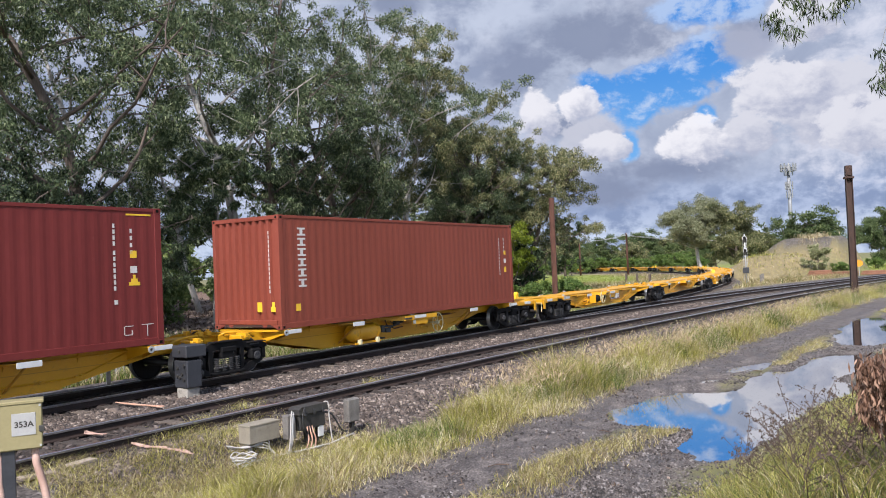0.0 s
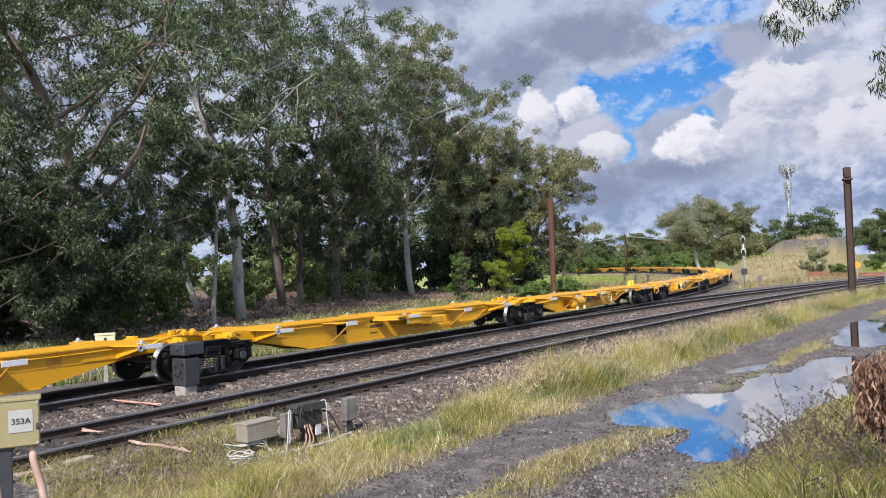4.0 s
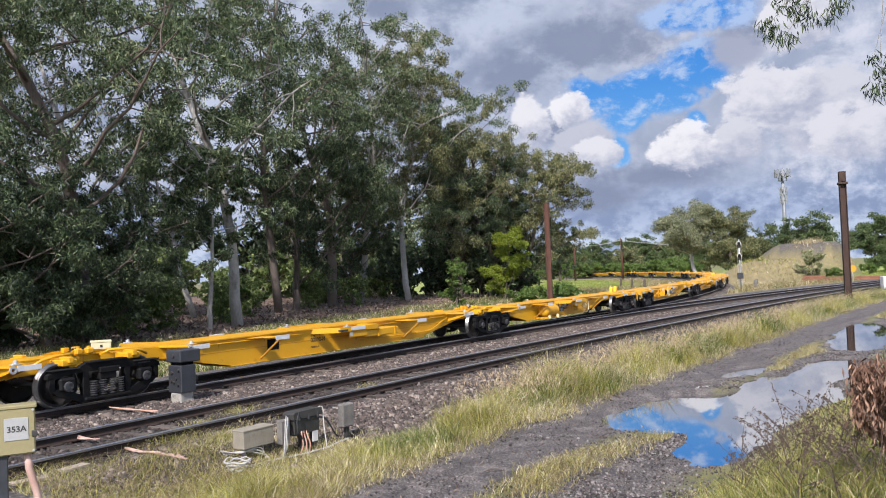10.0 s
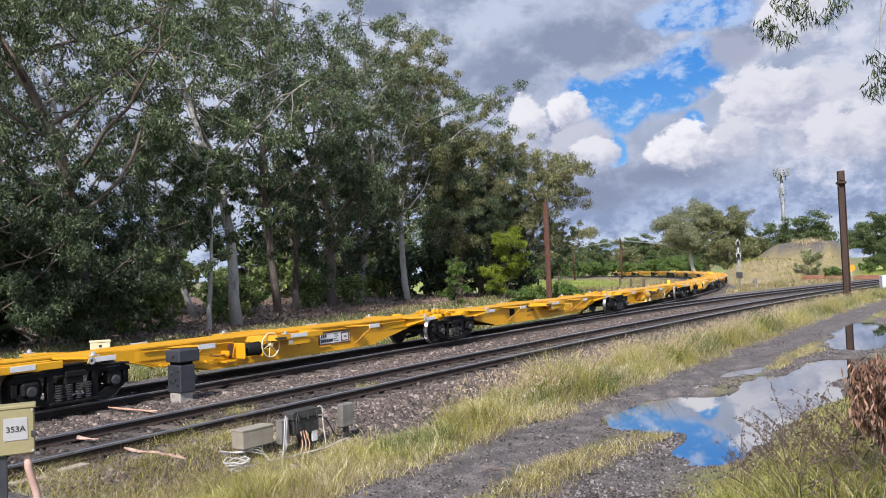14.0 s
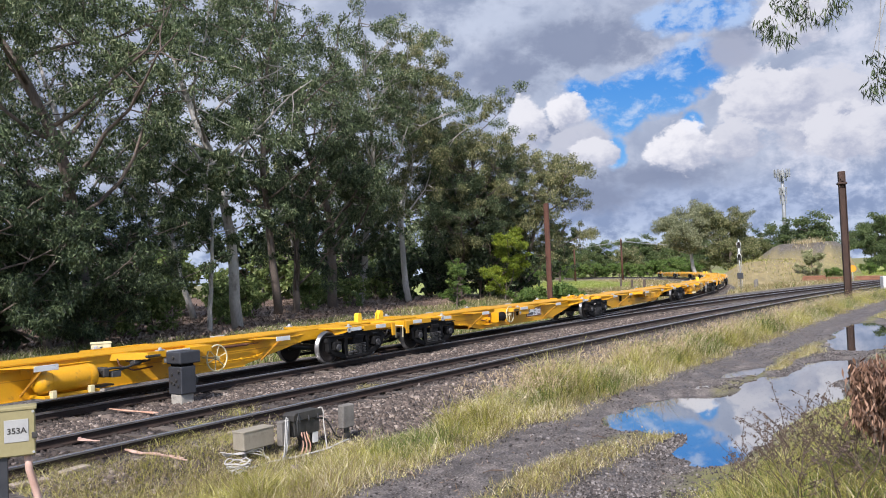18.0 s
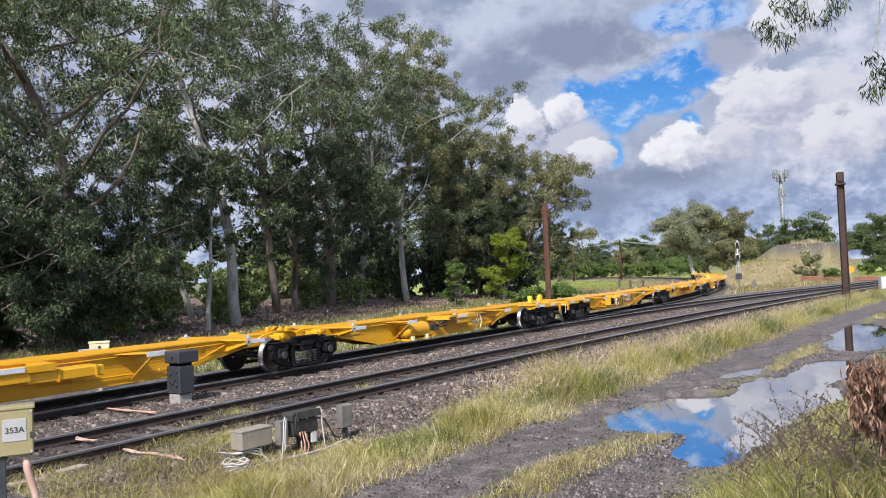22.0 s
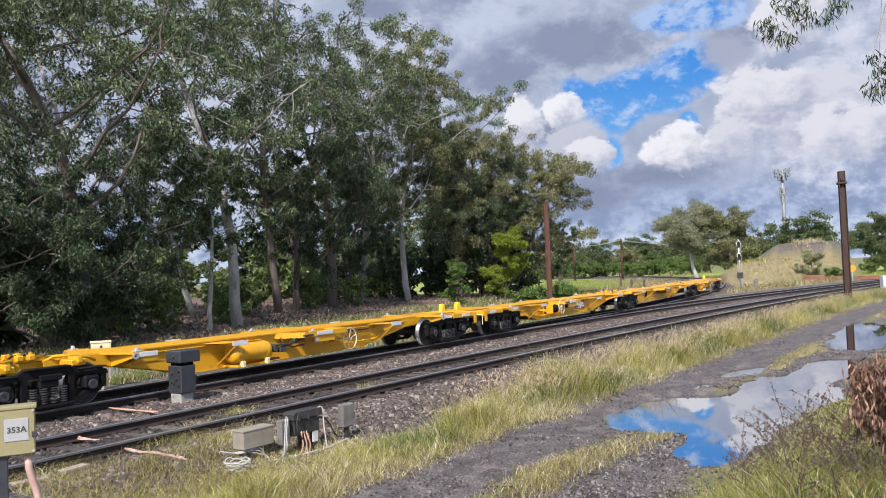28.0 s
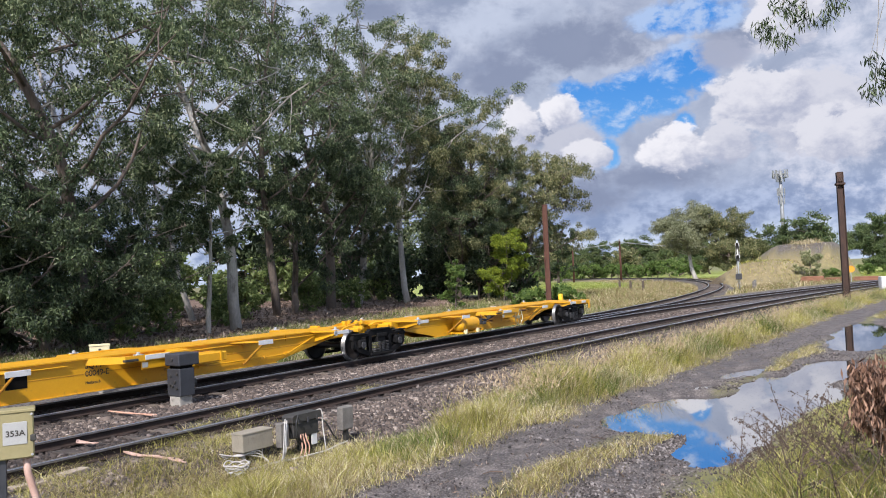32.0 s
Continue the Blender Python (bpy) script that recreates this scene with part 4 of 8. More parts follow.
    # bogie centre castings, hoses and bearers
    for x in (l, r):
        part("centre_plate", Mesh().lathe([(0.58, 0.001), (0.58, 0.24), (0.74, 0.24), (0.74, 0.30), (0.80, 0.30)], (x, 0, 0), "z", 16), M_YELLOW, top)
        if x == l and kind == "A" or x == r and kind == "C":
            continue
        d = 1 if x == l else -1
        part("brake_hose", Mesh().tube([(x - 0.35, -0.2, 0.97), (x - 0.2, -0.2, 1.06), (x + 0.2, -0.2, 1.06), (x + 0.35, -0.2, 0.96)], 0.022, 6), M_RUBBER, top, "black rubber hose")
        for s in (-1, 1):
            part("gusset", Mesh().prism([(x - 0.75, 0.95), (x + 0.75, 0.95), (x + 0.35, 1.02), (x - 0.35, 1.02)], s * 0.24 - 0.015, s * 0.24 + 0.015), M_YELLOW, top)
            part("side_bearer", Mesh().box(x + d * 0.72 - 0.16, x + d * 0.72 + 0.16, min(s * 0.34, s * 0.95), max(s * 0.34, s * 0.95), 0.80, 0.93, 0.02).box(x + d * 0.72 - 0.05, x + d * 0.72 + 0.05, min(s * 0.66, s * 1.0), max(s * 0.66, s * 1.0), 0.86, 0.98, 0.01), M_YELLOW, top)
        part("pipe_elbow", Mesh().tube([(x + d * 0.3, -0.40, 0.90), (x + d * 0.42, -0.56, 1.0), (x + d * 0.8, -0.60, 0.99), (x + d * 1.1, -0.62, 0.94), (x + d * 1.3, -0.60, 0.84)], 0.03, 7), M_YELLOW, top, "", True)
        part("valve", Mesh().box(x + d * 0.12 - 0.07, x + d * 0.12 + 0.07, -0.36, -0.22, 0.95, 1.07, 0.02).lathe([(1.07, 0.04), (1.11, 0.04), (1.11, 0.001)], (x + d * 0.12, -0.29, 0), "z", 8), M_YELLOW, top)
        part("bracket", Mesh().box(x + d * 0.12 - 0.06, x + d * 0.12 + 0.06, 0.12, 0.24, 0.95, 1.08, 0.01), M_YELLOW, top)
    if kind in "AC":
        e, s = (end_l, -1) if kind == "A" else (end_r, 1)
        hs = Mesh().box(e - 0.06, e + 0.06, -1.15, 1.15, 0.74, 0.945, 0.015)
        for y in (-1.15, -0.75, 0.55, 0.95):
            hs.box(min(e, e - s * 1.45), max(e, e - s * 1.45), y, y + 0.10, 0.80, 0.945, 0.01)
        head = part("headstock", hs, M_YELLOW, top)
        part("foot_plate", Mesh().box(min(e, e - s * 1.0), max(e, e - s * 1.0), -1.05, -0.75, 0.80, 0.815), M_YELLOW, head)
        part("marker_plate", Mesh().box(min(e - s * 0.9, e - s * 0.42), max(e - s * 0.9, e - s * 0.42), -1.164, -1.152, 0.83, 0.935, 0.003), M_WHITE, head, "white reflective marker plate")
        part("hanger", Mesh().box(min(e, e - s * 0.16), max(e, e - s * 0.16), -1.19, -1.155, 0.56, 0.93, 0.006), M_YELLOW, head)
        y = 0.50 if kind == "A" else 0.30
        ex = e + (0.9 if kind == "A" else 0.08)
        stop = part("stop_post", Mesh().prism([(ex - 0.10, 0.94), (ex + 0.10, 0.94), (ex + 0.08, 1.19), (ex + 0.05, 1.23), (ex - 0.05, 1.23), (ex - 0.08, 1.19)], y - 0.075, y + 0.075), M_YEL2, top, "upright yellow container stop")
        if kind == "A":
            for yy in (y - 0.075, y + 0.035):
                part("stop_rib", Mesh().box(ex - 0.155, ex - 0.105, yy, yy + 0.04, 0.94, 1.17, 0.006), M_YEL2, stop)
        cp = Mesh().box(min(e, e + s * 0.62), max(e, e + s * 0.62), -0.09, 0.09, 0.70, 0.87, 0.02)
        cp.box(min(e + s * 0.50, e + s * 0.90), max(e + s * 0.50, e + s * 0.90), -0.17, 0.17, 0.66, 0.92, 0.04)
        part("coupler", cp, M_BLACK, top, "black knuckle coupler")
        part("brake_hose", Mesh().tube([(e, -0.5, 0.72), (e + s * 0.15, -0.52, 0.55), (e + s * 0.40, -0.5, 0.40), (e + s * 0.72, -0.45, 0.5)], 0.025, 6), M_RUBBER, top, "black rubber hose")
        part("uncoupling_lever", Mesh().tube([(e + s * 0.1, -1.12, 0.46), (e + s * 0.1, -1.13, 0.80), (e + s * 0.1, -0.3, 0.82)], 0.018, 6), M_CREAM, top, "cream uncoupling lever")
        # hand brake wheel
        wx, wy, wz = fit["wheel"], -1.02, (0.70 if kind == "A" else 0.60)
        rim = [(wx + 0.30 * math.cos(q * math.pi / 14), wy, wz + 0.30 * math.sin(q * math.pi / 14)) for q in range(29)]
        hw = part("brake_wheel", Mesh().tube(rim, 0.018, 6, False), M_CREAM, top, "cream hand brake wheel with six spokes", True)
        for q in range(6):
            t = q * math.pi / 3 + 0.3
            part("spoke", Mesh().tube([(wx, wy + 0.03, wz), (wx + 0.30 * math.cos(t), wy, wz + 0.30 * math.sin(t))], 0.012, 6), M_CREAM, hw)
        part("hub", Mesh().lathe([(-0.04, 0.001), (-0.04, 0.05), (0.08, 0.05), (0.08, 0.025), (0.50, 0.025)], (wx, wy, wz), "y", 10), M_CREAM, hw)
        part("chain_bracket", Mesh().box(wx - 0.34, wx - 0.20, -0.75, -g, wz - 0.06, wz + 0.02, 0.01), M_YELLOW, top)
    if kind == "A":
        cx = -1.35
        part("brake_cylinder", Mesh().lathe([(-0.22, 0.001), (-0.22, 0.10), (-0.17, 0.155), (0.17, 0.155), (0.19, 0.175), (0.23, 0.175), (0.23, 0.04), (0.6, 0.03), (0.6, 0.001)], (cx, -0.82, 0.64), "x", 18), M_BLACK, top, "black brake cylinder", True)
        for xx in (cx - 0.37, cx + 0.23):
            part("cylinder_bracket", Mesh().box(xx, xx + 0.05, -0.98, -g, 0.44, 0.82, 0.01), M_YELLOW, top)
        part("brake_lever", Mesh().prism([(cx - 0.61, 0.46), (cx - 0.53, 0.46), (cx - 0.45, 0.82), (cx - 0.65, 0.82)], -0.72, -0.69), M_RUST, top, "rusty brake lever")
        part("chain", Mesh().tube([(cx - 1.10, -0.60, 0.60), (cx - 0.90, -0.62, 0.56), (cx - 0.70, -0.66, 0.575), (cx - 0.57, -0.70, 0.62)], 0.02, 6), M_RUST, top, "rusty brake chain", True)
        part("lever_bracket", Mesh().box(cx - 0.77, cx - 0.41, -0.78, -g, 0.38, 0.43, 0.008).box(cx - 0.70, cx - 0.65, -0.80, -g, 0.55, 0.66, 0.008), M_YELLOW, top)
        dx = 1.46
        panel = part("data_panel", Mesh().box(dx, dx + 1.36, -g - 0.022, -g, 0.44, 0.80), M_PLATEBR, top, "white data panel in a brown frame")
        part("panel_face", Mesh().box(dx + 0.04, dx + 1.32, -g - 0.026, -g - 0.021, 0.475, 0.765), M_WHITE, panel)
        rows_ = Mesh()
        for i, (x0, x1, z) in enumerate(((0.08, 0.42, 0.695), (0.08, 0.60, 0.555), (0.64, 0.86, 0.72), (0.64, 0.88, 0.655), (0.64, 0.84, 0.59), (0.64, 0.88, 0.525))):
            h = 0.045 if i < 2 else 0.012
            step_ = 0.085 if i < 2 else 0.05
            for k in range(int((x1 - x0) / step_)):
                rows_.box(dx + x0 + k * step_, dx + x0 + k * step_ + step_ * 0.72, -g - 0.030, -g - 0.026, z - h, z + h)
        tagged(part("lettering", rows_, M_DKTEXT, panel, "dark bars of lettering"), kind="stuff")
        fr = Mesh()
        for x0, x1, z0, z1 in ((0.94, 0.97, 0.49, 0.75), (1.26, 1.29, 0.49, 0.75), (0.97, 1.26, 0.72, 0.75), (0.97, 1.26, 0.49, 0.52), (1.06, 1.18, 0.60, 0.64)):
            fr.box(dx + x0, dx + x1, -g - 0.030, -g - 0.026, z0, z1)
        part("framed_mark", fr, M_PLATEBR, panel, "brown square frame")
        # again a dark plate for the opening's shade, the girder stays whole
        part("opening", Mesh().box(0.58, 0.90, -g - 0.007, -g + 0.002, 0.56, 0.72), M_GAPSHADE, top, "dark plate painted as the shade in a square opening")
        part("small_label", Mesh().box(4.12, 4.44, -g - 0.007, -g, 0.66, 0.80), M_STAY, top, "small brown plate")
        part("panel_step", Mesh().box(dx - 0.08, dx + 0.5, -g - 0.06, -g, 0.385, 0.415, 0.006), M_YELLOW, top)
    if kind == "C":
        tx = -2.45
        tank = Mesh().lathe([(-0.66, 0.001), (-0.64, 0.13), (-0.57, 0.225), (-0.50, 0.24), (0.50, 0.24), (0.57, 0.225), (0.64, 0.13), (0.66, 0.001)], (tx, -0.84, 0.59), "x", 24)
        part("air_reservoir", tank, M_YELLOW, top, "yellow cylindrical air reservoir", True)
        for xx in (tx - 0.36, tx + 0.44):
            part("reservoir_strap", Mesh().lathe([(-0.03, 0.242), (-0.03, 0.25), (0.03, 0.25), (0.03, 0.242)], (xx, -0.84, 0.59), "x", 24), M_YELLOW, top)
            part("reservoir_foot", Mesh().box(xx - 0.08, xx + 0.02, -1.10, -0.98, 0.27, 0.42, 0.01), M_CREAM, top, "pale reservoir foot")
        part("reservoir_shelf", Mesh().box(tx - 0.55, tx + 0.62, -1.02, -g, 0.27, 0.33, 0.008), M_YELLOW, top)
        part("air_hose", Mesh().tube([(tx + 0.70, -0.95, 0.66), (tx + 0.9, -1.0, 0.69), (tx + 1.25, -0.98, 0.66), (tx + 1.6, -0.98, 0.74), (tx + 1.9, -0.9, 0.76)], 0.028, 7).tube([(tx + 0.7, -0.9, 0.60), (tx + 1.1, -0.98, 0.62), (tx + 1.5, -0.95, 0.70)], 0.022, 6), M_RUBBER, top, "black air hoses", True)
        part("control_valve", Mesh().box(tx + 0.72, tx + 0.86, -1.0, -0.76, 0.52, 0.72, 0.02).box(tx + 1.45, tx + 1.62, -1.0, -0.82, 0.68, 0.80, 0.02), M_BLACKBOX, top, "dark brake control valve")
        part("control_valve", Mesh().box(tx + 0.90, tx + 1.12, -1.02, -0.84, 0.50, 0.62, 0.01), M_GREYSTEEL, top, "grey brake control valve")
        part("valve_pipe", Mesh().tube([(tx + 1.35, -0.75, 0.86), (tx + 1.40, -0.80, 0.78), (tx + 1.7, -0.84, 0.70), (tx + 2.0, -0.80, 0.80)], 0.02, 6).tube([(tx + 1.25, -0.70, 0.84), (tx + 1.27, -0.74, 0.70), (tx + 1.6, -0.78, 0.56), (tx + 2.1, -0.72, 0.58)], 0.018, 6), M_RUST, top, "rusty valve pipes", True)
        part("brake_lever", Mesh().box(tx + 0.55, tx + 1.1, -0.80, -g, 0.31, 0.35, 0.008), M_BLACKBOX, top, "dark brake lever")
    return top


def txt(top, rows_):
    """Dark lettering on the girder: (text, x, z, size)."""
    for s, x, z, size in rows_:
        cu = bpy.data.curves.new("lettering", "FONT")
        cu.body, cu.size, cu.extrude, cu.offset = s, size, 0.001, size * 0.02
        tmp = bpy.data.objects.new("tmp", cu)
        me = bpy.data.meshes.new_from_object(tmp)
        bpy.data.objects.remove(tmp)
        me.materials.clear()
        me.materials.append(M_DKTEXT)
        ob = part("lettering", me, None, top, "dark stencilled lettering")
        tagged(ob, kind="stuff").matrix_basis = pose(x, -GIRDER - 0.002, z, 90, 0, 0)


def make_bogie():
    top = thing("bogie", "black three-piece freight bogie with bright wheel rims", "bogie", "bogies of the train")
    chord = [(-1.27, 0.60), (-1.25, 0.68), (-1.10, 0.745), (-0.62, 0.76), (-0.45, 0.84), (0.45, 0.84), (0.62, 0.76), (1.10, 0.745), (1.25, 0.68), (1.27, 0.60), (1.05, 0.60), (0.86, 0.655), (0.5, 0.66), (-0.5, 0.66), (-0.86, 0.655), (-1.05, 0.60)]
    arm = [(0.40, 0.10), (0.58, 0.10), (1.08, 0.27), (1.16, 0.36), (1.05, 0.40), (0.88, 0.36), (0.52, 0.20), (0.40, 0.19)]
    for s in (-1, 1):
        y0, y1 = sorted((s * 0.95, s * 1.08))
        fr = Mesh().prism(chord, y0, y1)
        fr.prism(arm, y0, y1).prism([(-x, z) for x, z in reversed(arm)], y0, y1)
        for x in (-0.47, 0.47):
            fr.box(x - 0.065, x + 0.065, y0, y1, 0.18, 0.67, 0.012)
        for x in (-1.17, 1.17):
            fr.box(x - 0.06, x + 0.06, y0, y1, 0.34, 0.64, 0.012)
        y0, y1 = sorted((s * 0.93, s * 1.14))
        fr.box(-1.22, -0.60, y0, y1, 0.735, 0.765, 0.012).box(0.60, 1.22, y0, y1, 0.735, 0.765, 0.012).box(-0.44, 0.44, y0, y1, 0.82, 0.86, 0.012)
        fr.box(-0.52, 0.52, y0, y1, 0.09, 0.16, 0.02)
        f = part("side_frame", fr, M_BLACK, top)
        part("frame_marking", Mesh().box(0.72, 1.02, s * 1.08 - 0.002, s * 1.08 + 0.004, 0.69, 0.72), M_GREYSTEEL, f, "small pale stencilled marking")
        for q in range(4):
            x = -0.30 + 0.2 * q
            sp = Mesh()
            for z in np.arange(0.19, 0.47, 0.045):
                sp.lathe([(-0.012, 0.055), (-0.006, 0.078), (0.006, 0.078), (0.012, 0.055)], (x, s * 1.07, z), "z", 10)
            part("coil_spring", sp, M_GREYSTEEL, f, "grey coil spring")
        for x in (-0.88, 0.88):
            part("axle_box", Mesh().box(x - 0.17, x + 0.17, 0.93 if s > 0 else -1.14, 1.14 if s > 0 else -0.93, 0.34, 0.60, 0.04), M_BLACK, f)
        part("brake_gear", Mesh().box(-0.2, 0.25, s * 1.1 - 0.05, s * 1.1 + 0.05, 0.60, 0.72, 0.02).tube([(-0.9, s * 1.02, 0.75), (-0.3, s * 1.05, 0.78), (0.4, s * 1.03, 0.74)], 0.02, 6), M_BLACK, f)
    part("bolster", Mesh().box(-0.2, 0.2, -1.12, 1.12, 0.46, 0.62, 0.03), M_BLACK, top)
    for x in (-0.88, 0.88):
        ws = part("wheelset", Mesh().tube([(0, -1.0, 0), (0, 1.0, 0)], 0.085, 14), M_WHEEL, top)
        ws.location = (x, 0, WHEEL_R)
        for s in (-1, 1):
            pr = [(0.0, 0.10), (0.06, 0.11), (0.03, 0.22), (0.02, 0.30), (0.075, 0.345), (0.085, 0.375), (0.085, WHEEL_R - 0.015)]
            w = Mesh().lathe([(s * (0.70 + q), r_) for q, r_ in pr] + [(s * 0.66, WHEEL_R - 0.012), (s * 0.66, 0.37), (s * 0.70, 0.30), (s * 0.69, 0.12)], (0, 0, 0), "y", 36)
            o = part("wheel", w, M_WHEEL, ws, "", True)
            rim = Mesh().lathe([(s * 0.787, WHEEL_R - 0.022), (s * 0.792, WHEEL_R - 0.012), (s * 0.778, WHEEL_R), (s * 0.69, WHEEL_R + 0.004), (s * 0.675, WHEEL_R + 0.028), (s * 0.655, WHEEL_R + 0.022), (s * 0.655, WHEEL_R - 0.01)], (0, 0, 0), "y", 40)
            part("tyre", rim, M_TREAD, ws, "bright worn steel wheel rim", True)
            cap = Mesh().lathe([(s * 1.12, 0.10), (s * 1.17, 0.095), (s * 1.175, 0.08), (s * 1.175, 0.001)], (0, 0, 0), "y", 18)
            for q in range(3):
                t = q * 2.0944
                cap.lathe([(s * 1.175, 0.02), (s * 1.19, 0.02), (s * 1.19, 0.001)], (0.055 * math.cos(t), 0, 0.055 * math.sin(t)), "y", 6)
            part("bearing_cap", cap, M_GREYSTEEL, ws, "grey bearing end cap")
    return top


def touching(shapes):
    """Groups of rectangles that stand on one another."""
    out = []
    for s in shapes:
        for g in out:
            if any(s[0] == q[0] and s[1] < q[2] and q[1] < s[2] and s[3] <= q[4] + 0.001 and q[3] <= s[4] + 0.001 for q in g):
                g.append(s)
                break
        else:
            out.append([s])
    return out


def make_container(name, paint, label, marks):
    """A forty-foot high container with corrugated sides; origin at the middle of its floor."""
    L, Wd, Hc = 12.192, 2.438, 2.896
    top = thing(name, label, "container", "containers on the train")
    hx, hy = L / 2, Wd / 2
    for sx in (-1, 1):
        for sy in (-1, 1):
            x0, x1 = sorted((sx * hx, sx * (hx - 0.16)))
            y0, y1 = sorted((sy * hy, sy * (hy - 0.12)))
            part("corner_post", Mesh().box(x0, x1, y0, y1, 0.12, Hc - 0.12, 0.008), paint, top)
    for sx in (-1, 1):
        for sy in (-1, 1):
            for z in (0, Hc - 0.118):
                x0, x1 = sorted((sx * (hx + 0.004), sx * (hx - 0.178)))
                y0, y1 = sorted((sy * (hy + 0.004), sy * (hy - 0.162)))
                cc = part("corner_casting", Mesh().box(x0, x1, y0, y1, z, z + 0.118, 0.01), paint, top)
                # dark plates on the solid casting paint the shade in its holes
                hole = Mesh().box(sx * (hx - 0.089) - 0.035, sx * (hx - 0.089) + 0.035, sy * (hy + 0.004) - 0.003, sy * (hy + 0.004) + 0.003, z + 0.03, z + 0.088)
                part("casting_hole", hole, M_GAPSHADE, cc)
                hole = Mesh().box(sx * (hx + 0.004) - 0.003, sx * (hx + 0.004) + 0.003, sy * (hy - 0.081) - 0.03, sy * (hy - 0.081) + 0.03, z + 0.03, z + 0.088)
                part("casting_hole", hole, M_GAPSHADE, cc)
    for sy in (-1, 1):
        y0, y1 = sorted((sy * hy, sy * (hy - 0.06)))
        part("bottom_rail", Mesh().box(-hx + 0.17, hx - 0.17, y0, y1, 0.02, 0.16, 0.006), paint, top)
        part("top_rail", Mesh().box(-hx + 0.17, hx - 0.17, y0, y1, Hc - 0.08, Hc - 0.006, 0.006), paint, top)
        # corrugation: outer flat, slope, inner flat, slope
        xs, ys = [], []
        n = 42
        pitch = (L - 0.32) / n
        for i in range(n):
            x = -hx + 0.16 + i * pitch
            xs += [x, x + 0.26 * pitch, x + 0.50 * pitch, x + 0.76 * pitch]
            ys += [0.012, 0.012, 0.0185, 0.0185]
        xs.append(hx - 0.16)
        ys.append(0.012)
        w = Mesh()
        w.v = [(x, sy * (hy - y), z) for z in (0.15, Hc - 0.07) for x, y in zip(xs, ys)]
        m = len(xs)
        w.f = [(i, i + 1, i + 1 + m, i + m) for i in range(m - 1)]
        part("side_wall", w, paint, top)
    for sx in (-1, 1):
        x0, x1 = sorted((sx * hx, sx * (hx - 0.07)))
        part("end_sill", Mesh().box(x0, x1, -hy + 0.15, hy - 0.15, 0.13, 0.24, 0.006), paint, top)
        part("end_header", Mesh().box(x0, x1, -hy + 0.15, hy - 0.15, Hc - 0.11, Hc - 0.006, 0.006), paint, top)
        feet = Mesh()
        for sy in (-1, 1):
            q = [(sy * (hy - 0.16), 0.13), (sy * (hy - 0.42), 0.13), (sy * (hy - 0.16), 0.01)]
            feet.add([(sx * (hx - 0.01), y, z) for y, z in q] + [(sx * (hx - 0.05), y, z) for y, z in q], [(0, 1, 2), (5, 4, 3), (0, 3, 4, 1), (1, 4, 5, 2), (2, 5, 3, 0)])
            feet.add([(sx * (hx - 0.01), sy * 0.62 + d, 0.13) for d in (-0.1, 0.1)] + [(sx * (hx - 0.01), sy * 0.62 + d, 0.05) for d in (0.05, -0.05)], [(0, 1, 2, 3)])
        part("end_gusset", feet, paint, top)
        xs, ys = [], []
        n = 9
        pitch = (Wd - 0.24) / n
        for i in range(n):
            y = -hy + 0.12 + i * pitch
            ys += [y, y + 0.34 * pitch, y + 0.50 * pitch, y + 0.84 * pitch]
            xs += [0.015, 0.015, 0.085, 0.085]
        ys.append(hy - 0.12)
        xs.append(0.015)
        w = Mesh()
        w.v = [(sx * (hx - x), y, z) for z in (0.22, Hc - 0.10) for x, y in zip(xs, ys)]
        m = len(xs)
        w.f = [(i, i + 1, i + 1 + m, i + m) for i in range(m - 1)]
        part("end_wall", w, paint, top)
    part("roof", Mesh().box(-hx + 0.02, hx - 0.02, -hy + 0.02, hy - 0.02, Hc - 0.035, Hc - 0.012), paint, top)
    part("floor", Mesh().box(-hx + 0.02, hx - 0.02, -hy + 0.02, hy - 0.02, 0.06, 0.14), M_CONTDK, top)
    marks = [m for nm, mt, shapes, lab in marks for m in ([(nm, mt, s, lab) for s in touching(shapes)] if nm == "warning_label" else [(nm, mt, shapes, lab)])]
    for nm, mt, shapes, lab in marks:
        mk = Mesh()
        for face, a0, a1, z0, z1 in shapes:
            if face == "side":
                mk.box(a0, a1, -hy + 0.0075, -hy + 0.0095, z0, z1)
            else:
                mk.box(-hx + 0.010, -hx + 0.0125, a0, a1, z0, z1)
        part(nm, mk, mt, top, lab)
    return top


def bars(face, a, z_top, count, w, h, gap, skip=()):
    return [(face, a, a + w, z_top - i * (h + gap) - h, z_top - i * (h + gap)) for i in range(count) if i not in skip]


M_SIGNY = mat("yellow_label", (0.70, 0.42, 0.02), (0.78, 0.5, 0.03), 0.5, bump=0)
M_MARK = mat("white_marking", (0.48, 0.45, 0.42), (0.60, 0.57, 0.54), 0.6, bump=0, scale=9, wear=((0.35, 0.16, 0.13), 9, 0.62))


def letters(z_top):
    """Plain white blocks in place of the owner's upright name."""
    out, h = [], 0.205
    for i in range(6):
        z1 = z_top - i * 0.265
        out += [("side", -5.42, -5.12, z1 - h, z1 - h + 0.045), ("side", -5.42, -5.12, z1 - 0.045, z1), ("side", -5.32, -5.22, z1 - h + 0.045, z1 - 0.045)]
    return out


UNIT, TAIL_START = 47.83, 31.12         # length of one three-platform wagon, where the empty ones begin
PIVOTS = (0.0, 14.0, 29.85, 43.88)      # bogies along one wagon


